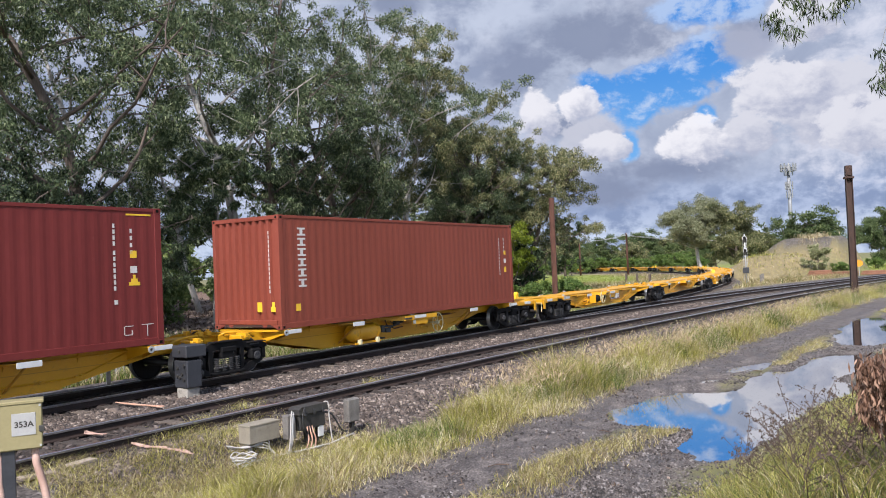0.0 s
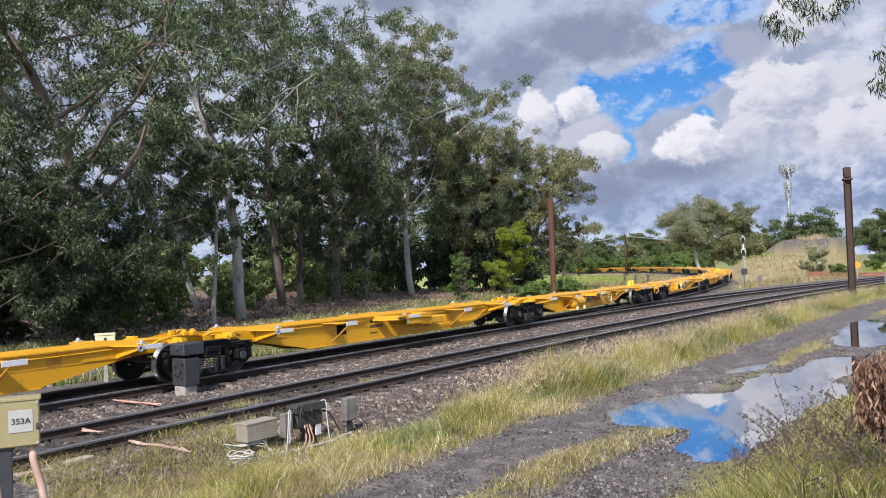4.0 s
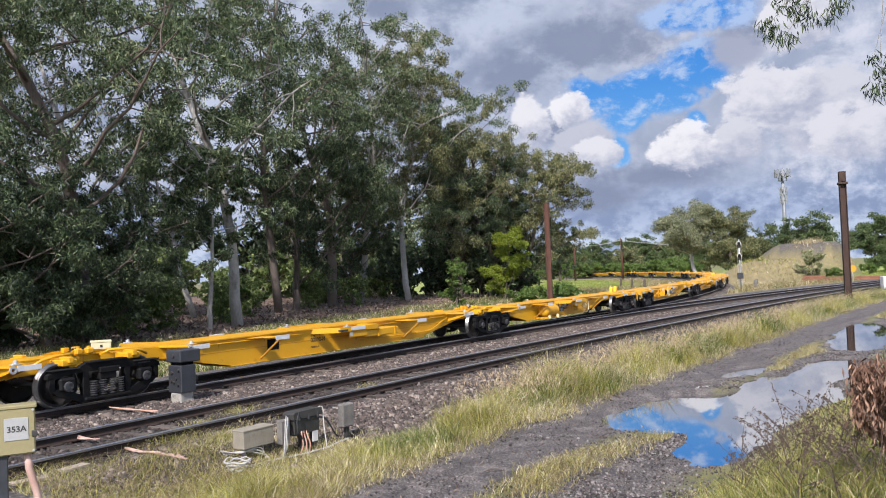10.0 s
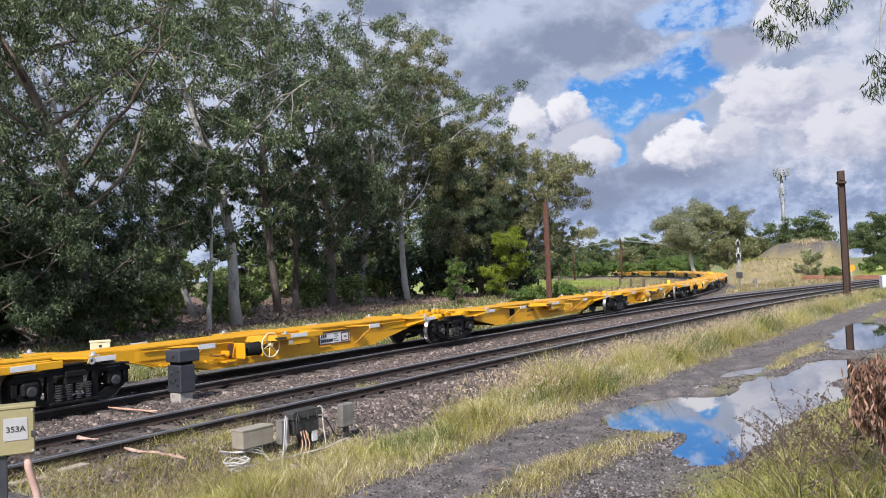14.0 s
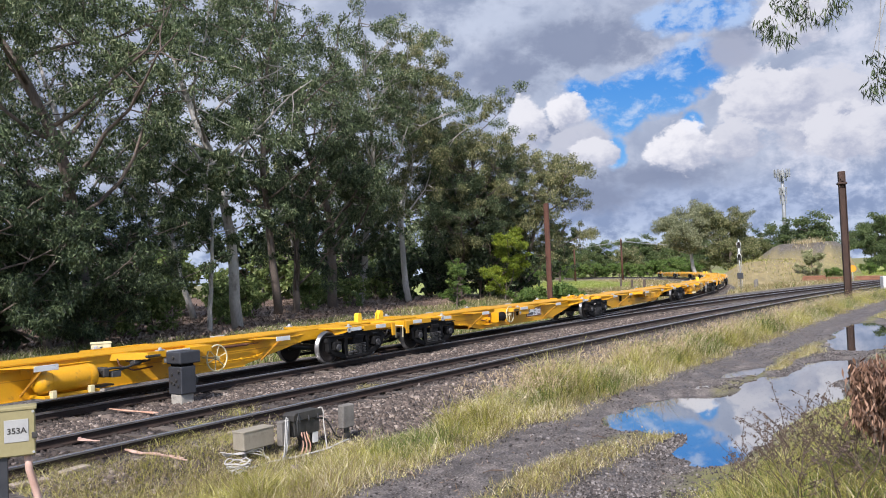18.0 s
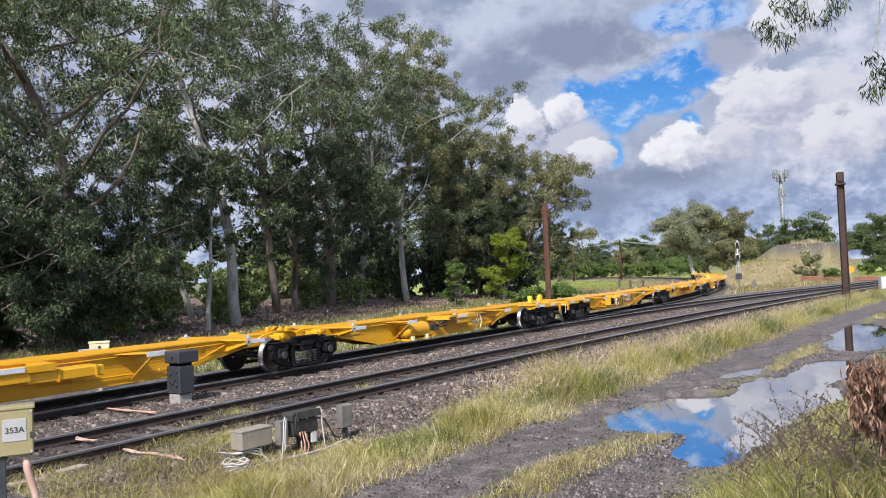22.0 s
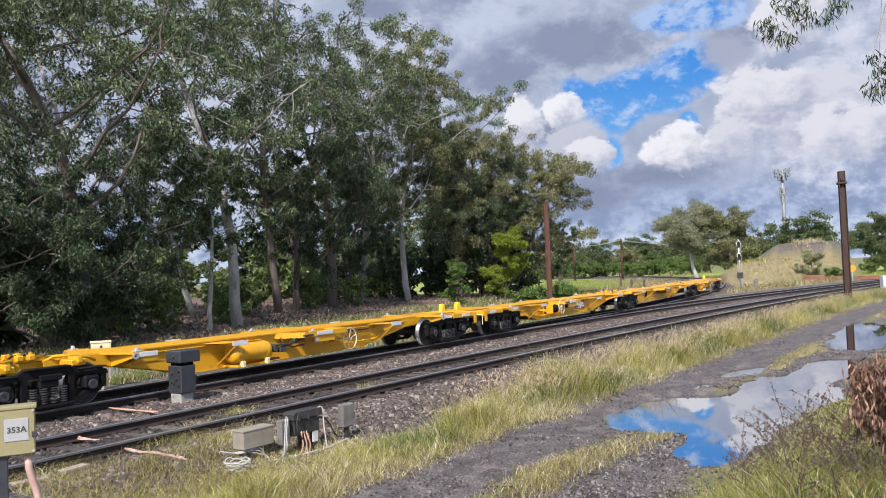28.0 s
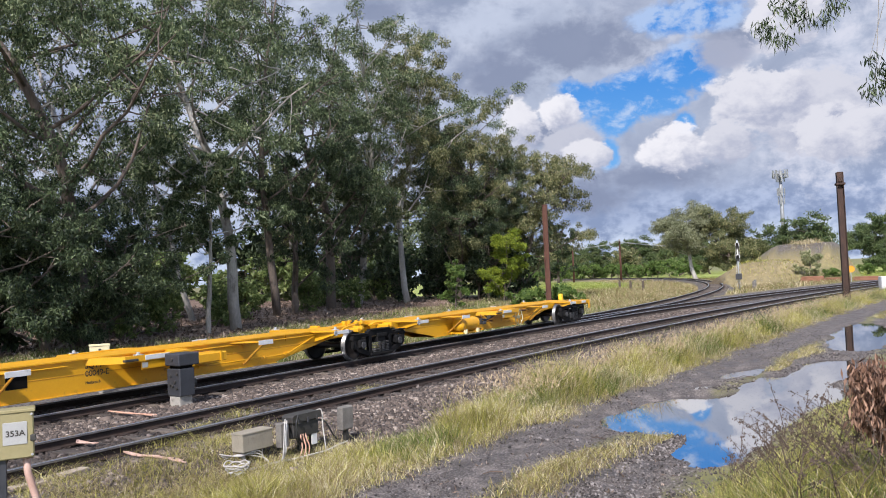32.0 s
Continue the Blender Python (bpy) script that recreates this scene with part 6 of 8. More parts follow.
# ---- grass ----
def blades(name, label, material, x, y, h, width, lean, seed, kind="stuff", lift=0.0, way=None):
    """Bent blades of grass, three triangles' worth each, standing on the ground."""
    rng = np.random.default_rng(seed)
    n = len(x)
    z = ground_height(x, y) - 0.02 + lift
    a, b = rng.random(n) * 2 * math.pi, rng.random(n) * 2 * math.pi
    if way is not None:
        b = way + rng.normal(scale=0.5, size=n)
    w = width * (0.6 + 0.8 * rng.random(n))
    side = np.stack([np.cos(a), np.sin(a), np.zeros(n)], 1) * (w / 2)[:, None]
    ln = h * lean * (0.3 + 1.2 * rng.random(n))
    tip = np.stack([np.cos(b) * ln, np.sin(b) * ln, h * (0.85 + 0.15 * rng.random(n))], 1)
    root = np.stack([x, y, z], 1)
    mid = root + tip * np.array([0.32, 0.32, 0.6])
    v = np.stack([root - side, root + side, mid + side * 0.7, mid - side * 0.7, root + tip + side * 0.12, root + tip - side * 0.12], 1).reshape(-1, 3)
    i = np.arange(n) * 6
    f = np.concatenate([np.stack([i, i + 1, i + 2, i + 3], 1), np.stack([i + 3, i + 2, i + 4, i + 5], 1)])
    ob = new(name, arrays(name, v, f, material))
    return tagged(ob, label, "grass", kind=kind)


def scatter(seed, n, x0, x1, y0, y1, near=1.0):
    """Places in a strip along the running tracks, denser towards the camera."""
    rng = np.random.default_rng(seed)
    t = rng.random(n)
    x = x0 * (x1 / x0) ** t if near else x0 + (x1 - x0) * t
    v = y0 + (y1 - y0) * rng.random(n)
    return x, v - bend(x), v


def tufts(rng, x, y, count, radius):
    """Spreads each place into a tussock: places, way of leaning and a size for each blade."""
    n = len(x)
    a, r = rng.random((n, count)) * 2 * math.pi, radius * np.sqrt(rng.random((n, count))) * (0.5 + rng.random((n, 1)))
    size = np.repeat(np.exp(rng.normal(scale=0.28, size=n)), count)
    return (x[:, None] + r * np.cos(a)).ravel(), (y[:, None] + r * np.sin(a)).ravel(), a.ravel(), size


def verge():
    x, y, v = scatter(61, 13500, 5.5, 75, 7.2, 9.9)
    rng = np.random.default_rng(62)
    tall = (0.06 * ease(6.5, 7.5, x) + 0.94 * ease(10.4, 14.0, x)) * np.exp(-((v - np.where(x < 10, 8.1, 8.35)) / np.where(x < 10, 0.6, 0.75)) ** 2)
    patch = np.clip(0.5 + 0.5 * bumps(x, y, 0.9, 21) + 0.35 * bumps(x, y, 0.28, 20), 0, 1)
    keep = rng.random(len(x)) < ((0.26 + 0.42 * ease(11.5, 9, x)) + 0.74 * np.clip(tall + 0.35 * patch * ease(9.6, 8.6, v), 0, 1)) * ease(7.15, 7.55, v + 0.25 * bumps(x, y, 0.6, 22)) * ease(9.9, 9.2, v + 0.5 * bumps(x, y, 1.3, 23) + 0.75 * ease(16.5, 13.0, x) * ease(9.0, 10.0, x))
    x, y, v, tall, patch = x[keep], y[keep], v[keep], tall[keep], patch[keep]
    h0 = (0.10 + 0.13 * patch) * (1 - 0.38 * ease(10.5, 8.5, x) * ease(7.9, 8.5, v)) + 0.60 * tall * (0.22 + 0.78 * patch ** 1.5)
    mix = 0.40 + 0.34 * ease(8.5, 9.3, v) + 0.22 * ease(7.75, 7.3, v) + 0.42 * bumps(x, y, 1.1, 34) + 0.06 * ease(12, 9, x)
    lush = bumps(x, y, 1.7, 24) + 0.5 * rng.random(len(x)) > 0.5 + 0.5 * ease(11, 9, x)
    k = 18
    bx, by, way, size = tufts(rng, x, y, k, 0.085)
    h = np.repeat(h0, k) * size * (0.55 + 0.6 * rng.random(len(bx)))
    dry = rng.random(len(bx)) < np.repeat(mix, k)
    green = ~dry & np.repeat(lush, k)
    rest = ~dry & ~green
    for m, mt, lab in ((rest, M_GRASS, "long yellow-green grass of the verge"), (dry, M_GRASSDRY, "dry straw-coloured grass of the verge"), (green, M_GRASSGR, "green tussocks in the verge")):
        blades("verge_grass", lab, mt, bx[m], by[m], h[m], 0.0076, 0.66, 63, way=way[m])
    # trodden dry fringe along the road
    n = 26000
    x = 5.5 * (50 / 5.5) ** rng.random(n)
    v = 7.30 + 0.22 * bumps(x, 0 * x, 0.9, 38) + 0.17 * rng.normal(size=n)
    y = v - bend(x)
    keep = rng.random(n) < 0.35 + 0.65 * (bumps(x, y, 0.45, 39) > -0.1)
    x, y = x[keep], y[keep]
    h = 0.035 + 0.10 * rng.random(len(x)) ** 1.5
    q = rng.random(len(x))
    blades("verge_grass", "short trodden tan grass at the edge of the road", M_GRASSDRY, x[q < 0.5], y[q < 0.5], h[q < 0.5], 0.008, 1.0, 64)
    blades("verge_grass", "short yellow-green grass at the edge of the road", M_GRASS, x[q > 0.74], y[q > 0.74], h[q > 0.74], 0.008, 0.9, 65)
    m = (q >= 0.5) & (q <= 0.74)
    blades("verge_grass", "withered brown grass at the edge of the road", M_GRASSHEAP, x[m], y[m], h[m], 0.008, 1.1, 66)


verge()


def seed_heads():
    """Feathery heads over the tall grass of the verge."""
    rng = np.random.default_rng(76)
    x, y, v = scatter(77, 7500, 8.0, 60, 7.5, 9.4)
    keep = rng.random(len(x)) < ease(12.0, 14.5, x) * (0.3 + 0.7 * (bumps(x, y, 1.2, 30) > 0)) * ease(9.3, 8.8, y + bend(x))
    x, y = x[keep], y[keep]
    z = ground_height(x, y) + 0.30 + 0.40 * rng.random(len(x))
    c = np.stack([x, y, z], 1)
    vv, f = leaf_cloud(rng, np.repeat(c, 1, 0), np.full(len(c), 0.05), len(c) * 3, 0.10, 0.011, -0.9, 1.6)
    tagged(new("seed_heads", arrays("seed_heads", vv, f, M_SEED)), "reddish feathery seed heads over the verge", "grass", kind="stuff")


seed_heads()


def far_strip():
    rng = np.random.default_rng(64)
    n = 105000
    x = 6 * (85 / 6) ** rng.random(n)
    tl = 19.6 + 11.5 * rng.random(n) ** 1.2
    y = tl + 0.25 * np.clip(x - 25, 0, 60) * ease(19.6, 24, tl)
    d = off_branch(x, y)
    keep = (d > 2.0) | (x < 40)
    x, y = x[keep], y[keep]
    h = (0.20 + 0.32 * (0.5 + 0.5 * bumps(x, y, 2.5, 25))) * (0.5 + 0.7 * rng.random(len(x)))
    dry = rng.random(len(x)) < 0.42
    blades("trackside_grass", "long green grass between line and trees", M_GRASSGR, x[~dry], y[~dry], h[~dry], 0.019, 0.6, 65)
    blades("trackside_grass", "pale dry grass between line and trees", M_GRASSDRY, x[dry], y[dry], h[dry], 0.017, 0.6, 66)


far_strip()


def field_beyond():
    rng = np.random.default_rng(67)
    n = 110000
    az, d = np.radians(58 + 26 * rng.random(n)), 58 * (190 / 58) ** rng.random(n)
    x, y = d * np.sin(az), d * np.cos(az)
    off = off_branch(x, y)
    v = y + bend(x)
    keep = (off > 2.0) & (v > 20.2)
    x, y, off, v, d = x[keep], y[keep], off[keep], v[keep], d[keep]
    z = ground_height(x, y)
    q = rng.random(len(x))
    slope, top = (z > 0.3) & (z < 2.9), z >= 2.9
    rough = slope | (off < 9 + 5 * bumps(x, y, 6, 35)) | ((d < 112) & (q < 0.9)) | ((v < 25) & (x < 96) & (q < 0.8))
    h = np.where(slope, 0.42, np.where(rough, 0.62, 0.2)) * (0.4 + 0.7 * rng.random(len(x))) * (0.75 + 0.5 * bumps(x, y, 1.6, 36))
    keep = ~top | (rng.random(len(x)) < 0.05)
    wild = 0.5 + 0.5 * bumps(x, y, 2.4, 37)
    green = (rng.random(len(x)) < np.where(slope, 0.75 * wild, 0.18 * wild))
    fresh = slope & keep & (rng.random(len(x)) < 0.45)
    rough = rough & ~fresh
    for m, mt, w, name, lab in ((fresh, M_GRASS, 0.04, "heap_grass", "yellow-green grass on the spoil heap"), (rough & keep & ~green & (q < 0.55), M_GRASSHEAP, 0.035, "heap_grass", "dry tan grass on the spoil heap and along the branch"),
                                (rough & keep & ~green & (q >= 0.55), M_GRASSDRY, 0.03, "heap_grass", "pale dry grass on the spoil heap and along the branch"),
                                (rough & keep & green, M_GRASSGR, 0.05, "heap_grass", "green weeds on the spoil heap and along the branch"),
                                (~rough & ~fresh & keep, M_MEADOW, 0.09, "field_grass", "short bright green grass of the field")):
        blades(name, lab, mt, x[m], y[m], h[m], w, 0.6, 68)
    n = 420
    blades("crest_grass", "tall pale dry grass on the crest of the spoil heap", M_GRASSDRY, 115.5 + 2.0 * rng.normal(size=n), 22.4 + 1.0 * rng.normal(size=n), 0.3 + 0.6 * rng.random(n), 0.05, 0.6, 69)


field_beyond()


def bank_and_road():
    rng = np.random.default_rng(70)
    n = 125000
    x = 6 * (30 / 6) ** rng.random(n)
    y = -1.5 + 6.4 * rng.random(n)
    edge = bank_foot(x, y) - 0.05
    keep = rng.random(n) < ease(edge + 0.1, edge - 0.5, y) * (0.5 + 0.5 * (bumps(x, y, 0.5, 26) > -0.45))
    h_edge = edge[keep]
    x, y = x[keep], y[keep]
    h = (0.10 + 0.20 * (0.5 + 0.5 * bumps(x, y, 0.8, 27))) * (0.5 + 0.8 * rng.random(len(x))) * (0.45 + 0.55 * ease(-0.1, -1.5, y - h_edge)) * (1 - 0.4 * ease(12, 20, x))
    q = rng.random(len(x))
    for m, mt, lab in ((q < 0.40, M_GRASS, "olive grass on the bank"), ((q >= 0.40) & (q < 0.68), M_GRASSGR, "green grass on the bank"), ((q >= 0.68) & (q < 0.86), M_GRASSHEAP, "brownish grass on the bank"), (q >= 0.86, M_GRASSDRY, "dry grass on the bank")):
        blades("bank_grass", lab, mt, x[m], y[m], h[m], 0.0058, 0.9, 71)
    # tufts along the crown of the road
    n = 34000
    x = 6.4 * (45 / 6.4) ** rng.random(n)
    v = np.where(x < 15, 5.17 - 0.40 * ease(11.0, 13.2, x), 5.15) + np.where(x < 15, 0.19, 0.17) * rng.normal(size=n)
    y = v - bend(x)
    keep = (pool(x, y) < -0.1) & (rng.random(n) < 0.30 + 0.55 * (bumps(x, y, 0.8, 28) > -0.05)) & ((x < 13.4) | (x > 18.6))
    x, y = x[keep], y[keep]
    h = (0.06 + 0.11 * (0.5 + 0.5 * bumps(x, y, 0.6, 29))) * (0.5 + 0.8 * rng.random(len(x)))
    dry = rng.random(len(x)) < 0.74
    blades("road_grass", "low yellowish grass between the wheel tracks", M_GRASS, x[~dry], y[~dry], h[~dry], 0.008, 0.8, 72)
    straw = dry & (rng.random(len(x)) < 0.5)
    dry = dry & ~straw
    blades("road_grass", "low straw-coloured grass between the wheel tracks", M_GRASSDRY, x[straw], y[straw], h[straw], 0.008, 0.9, 75)
    blades("road_grass", "low brown grass between the wheel tracks", M_GRASSHEAP, x[dry], y[dry], h[dry], 0.009, 0.9, 73)
    # thin grass between the boxes and the near track
    n = 46000
    x, y = 5.2 + 5.6 * rng.random(n) ** 1.2, 8.5 + 3.2 * rng.random(n)
    keep = rng.random(n) < (0.25 + 0.75 * (bumps(x, y, 0.5, 40) + 0.5 * bumps(x, y, 0.2, 41) > -0.1)) * ease(11.6, 9.6, y + 0.4 * bumps(x, y, 0.7, 42)) * ease(10.6, 8.8, x)
    x, y = x[keep], y[keep]
    h = 0.06 + 0.22 * rng.random(len(x)) ** 2
    q = rng.random(len(x))
    for m, mt, lab in ((q < 0.45, M_GRASS, "thin yellow-green grass in the ballast"), ((q >= 0.45) & (q < 0.8), M_GRASSDRY, "thin straw-coloured grass in the ballast"), (q >= 0.8, M_GRASSHEAP, "thin reddish-brown grass in the ballast")):
        blades("ballast_grass", lab, mt, x[m], y[m], h[m], 0.0055, 1.0, 78)
    # tufts in the near track
    spots = ((7.8, 10.15, 0.40), (8.6, 10.3, 0.35), (8.5, 10.2, 0.25), (7.3, 9.2, 0.35), (6.6, 9.0, 0.3), (9.1, 11.7, 0.22), (8.0, 11.0, 0.30), (10.3, 12.2, 0.25), (7.0, 9.9, 0.35), (13.8, 11.9, 0.2))
    pts = [(cx + r * rng.normal(), cy + 0.6 * r * rng.normal()) for cx, cy, r in spots for _ in range(300)]
    x, y = np.array(pts).T
    h = 0.22 * (0.3 + 0.9 * rng.random(len(x)))
    dry = rng.random(len(x)) < 0.35
    blades("ballast_tuft", "green grass tufts growing in the ballast", M_GRASS, x[~dry], y[~dry], h[~dry], 0.006, 0.7, 74)
    blades("ballast_tuft", "dry grass tufts growing in the ballast", M_GRASSDRY, x[dry], y[dry], h[dry], 0.006, 0.8, 79)


bank_and_road()


# ---- loose stones ----
def stones(name, label, x, y, size, seed, material, category="gravel", sink=0.25):
    rng = np.random.default_rng(seed)
    n = len(x)
    z = ground_height(x, y)
    cube = np.array([(a, b, c) for c in (-1, 1) for b in (-1, 1) for a in (-1, 1)]) * 0.5
    v = cube[None] * (0.7 + 0.6 * rng.random((n, 8, 1))) + rng.normal(scale=0.10, size=(n, 8, 3))
    v *= (size * np.exp(rng.normal(scale=0.3, size=n)))[:, None, None] * (0.65 + 0.6 * rng.random((n, 1, 3)))
    a, t = rng.random(n) * 6.283, rng.normal(scale=0.5, size=n)
    c, s, ct, st = np.cos(a)[:, None], np.sin(a)[:, None], np.cos(t)[:, None], np.sin(t)[:, None]
    vx, vy, vz = v[..., 0], v[..., 1], v[..., 2]
    vy, vz = vy * ct - vz * st, vy * st + vz * ct
    v = np.stack([vx * c - vy * s + x[:, None], vx * s + vy * c + y[:, None], vz + (z + size * sink)[:, None]], -1).reshape(-1, 3)
    q = np.array([(4, 5, 7, 6), (0, 1, 5, 4), (2, 6, 7, 3), (0, 4, 6, 2), (1, 3, 7, 5)])
    f = (np.arange(n)[:, None, None] * 8 + q[None]).reshape(-1, 4)
    return tagged(new(name, arrays(name, v, f, material)), label, category, kind="stuff")


def all_stones():
    x, y, v = scatter(81, 76000, 5.5, 46, 8.5, 17.6)
    rng = np.random.default_rng(82)
    keep = rng.random(len(x)) < ease(8.9, 9.9, v + 0.4 * bumps(x, y, 0.8, 31) + 0.5 * ease(16.5, 13.0, x))
    n_, m_, b_ = (y - across(line, x) for line in (near_line, main_line, branch_line))
    for q in (n_, m_, b_):
        keep &= np.abs(np.abs(q) - 0.7525) > 0.11
    dark = np.minimum(np.minimum(np.abs(n_), np.abs(m_)), np.abs(b_)) < 1.15 + 0.15 * bumps(x, y, 0.9, 38)
    stones("ballast", "grey crushed-stone ballast of the tracks", x[keep & ~dark], y[keep & ~dark], 0.043, 83, M_STONE, "ballast")
    stones("ballast", "dark oily ballast between the rails", x[keep & dark], y[keep & dark], 0.043, 86, M_STONEDK, "ballast")
    x, y, v = scatter(84, 60000, 6.2, 34, 3.0, 7.6)
    keep = (pool(x, y) < 0.12) & (rng.random(len(x)) < (0.25 + 0.75 * (bumps(x, y, 0.7, 33) > 0.1)) * (0.18 + 0.82 * ease(6.2, 5.4, v + 0.5 * bumps(x, y, 1.2, 39))))
    stones("road_gravel", "small grey stones on the muddy road", x[keep], y[keep], 0.019, 85, M_MUDSTONE, "gravel")


all_stones()


def road_debris():
    """Sticks and dead leaves along the edge of the road."""
    rng = np.random.default_rng(97)
    x, y, v = scatter(98, 1500, 7, 30, 3.0, 7.8)
    keep = rng.random(len(x)) < 0.2 + 0.8 * ease(6.6, 7.5, v)
    x, y = x[keep], y[keep]
    c = np.stack([x, y, ground_height(x, y) + 0.015], 1)
    vv, f = leaf_cloud(rng, c, np.full(len(c), 0.04), len(c) * 2, 0.07, 0.018, 0.0, 0.2)
    tagged(new("leaf_litter", arrays("leaf_litter", vv, f, M_LITTER)), "brown dead leaves and twigs on the road", "leaf litter", kind="stuff")
    rnd = random.Random(99)
    for px_, py_, ln in ((8.9, 6.9, 0.5), (11.5, 7.2, 0.4), (10.2, 4.4, 0.35), (13.5, 7.0, 0.45), (9.6, 5.9, 0.3), (16.0, 6.9, 0.5), (12.3, 5.6, 0.3), (20.5, 5.3, 0.5)):
        a = rnd.uniform(0, 3.1)
        e = (px_ + ln * math.cos(a), py_ + ln * math.sin(a))
        ob = new("stick", Mesh().tube([(px_, py_, gz(px_, py_) + 0.012), ((px_ + e[0]) / 2, (py_ + e[1]) / 2 + 0.03, gz((px_ + e[0]) / 2, (py_ + e[1]) / 2) + 0.03), (e[0], e[1], gz(*e) + 0.012)], [0.011, 0.009, 0.006], 6).data("stick", M_TWIG))
        tagged(ob, "dark fallen stick on the muddy road", "stick", "sticks on the road")


road_debris()


def leaf_litter():
    """Fallen leaves and sticks under the gums."""
    rng = np.random.default_rng(95)
    n = 16000
    x = 12 * (70 / 12) ** rng.random(n)
    y = 29 + 22 * rng.random(n) ** 1.3 + 0.25 * np.clip(x - 25, 0, 60)
    c = np.stack([x, y, ground_height(x, y) + 0.03], 1)
    v, f = leaf_cloud(rng, c, np.full(n, 0.15), n, 0.24, 0.10, 0.0, 0.25)
    tagged(new("leaf_litter", arrays("leaf_litter", v, f, M_LITTER)), "brown fallen leaves and bark under the gums", "leaf litter", kind="stuff")
    rnd = random.Random(96)
    for i in range(9):
        x, y = rnd.uniform(24, 52), rnd.uniform(34, 44)
        y += 0.25 * max(0, x - 25)
        a, ln = rnd.uniform(0, 3.1), rnd.uniform(1.5, 3.5)
        z0, z1 = gz(x, y), gz(x + ln * math.cos(a), y + ln * math.sin(a))
        r = rnd.uniform(0.06, 0.14)
        ob = new("fallen_log", Mesh().tube([(x, y, z0 + r * 0.6), (x + ln * 0.5 * math.cos(a), y + ln * 0.5 * math.sin(a), (z0 + z1) / 2 + r), (x + ln * math.cos(a), y + ln * math.sin(a), z1 + r * 0.6)], [r, r * 0.9, r * 0.6], 8).data("fallen_log", M_BARKDK, smooth=True))
        tagged(ob, "dark fallen log among leaf litter", "log", "fallen logs")


leaf_litter()


# ---- trackside things ----
def text_on(parent, body, m, size, material, label):
    cu = bpy.data.curves.new("lettering", "FONT")
    cu.offset = size * 0.02
    cu.body, cu.size, cu.extrude, cu.align_x, cu.align_y = body, size, 0.0012, "CENTER", "CENTER"
    tmp = bpy.data.objects.new("tmp", cu)
    me = bpy.data.meshes.new_from_object(tmp)
    bpy.data.objects.remove(tmp)
    me.materials.clear()
    me.materials.append(material)
    ob = part("lettering", me, None, parent, label)
    ob.matrix_basis = m
    return ob


def points_box():
    """Pale yellow box on a steel post."""
    x, y = 4.05, 8.02
    z = gz(x, y)
    top = thing("points_box", "pale yellow metal box on a grey post beside the track", "control box", at=pose(x, y, z, 0, 0, -28))
    h0, h1 = 0.735 - z, 1.205 - z
    body = part("housing", Mesh().box(-0.30, 0.165, -0.09, 0.11, h0, h1, 0.012), M_PANEL, top)
    part("lid_edge", Mesh().box(-0.315, 0.18, -0.10, 0.12, h1 - 0.03, h1 + 0.004, 0.006), M_PANEL, body)
    plate = part("number_plate", Mesh().box(-0.105, 0.105, -0.0965, -0.091, h0 + 0.14, h1 - 0.115, 0.002), M_PLATE, body, "white printed plate")
    text_on(plate, "353A", pose(0.002, -0.098, h0 + 0.245, 90, 0, 0), 0.078, M_DKTEXT, "black printed number")
    for zz in (h0 + 0.03, h1 - 0.05):
        part("bolt", Mesh().lathe([(0, 0.012), (-0.01, 0.012), (-0.01, 0.001)], (0.145, -0.09, zz), "y", 8), M_GALV, body)
    part("latch", Mesh().box(0.13, 0.18, -0.105, -0.05, h0 + 0.16, h0 + 0.22, 0.006), M_BLACKBOX, body, "dark latch")
    part("post", Mesh().box(-0.20, -0.08, -0.05, 0.05, -0.1, h0, 0.006), M_GREYBOX, top, "grey steel post")
    part("conduit", Mesh().tube([(0.09, 0.0, h0 + 0.02), (0.10, 0.0, h0 - 0.15), (0.16, -0.02, h0 - 0.38), (0.27, -0.05, 0.15), (0.42, -0.08, -0.03)], 0.035, 10), M_CONDUIT, top, "pinkish flexible conduit", True)
    part("conduit", Mesh().tube([(-0.23, -0.02, h0 + 0.02), (-0.22, -0.03, h0 - 0.3), (-0.16, -0.06, 0.25), (-0.10, -0.1, -0.03)], 0.032, 10), M_CONDUIT, top, "pinkish flexible conduit", True)


points_box()


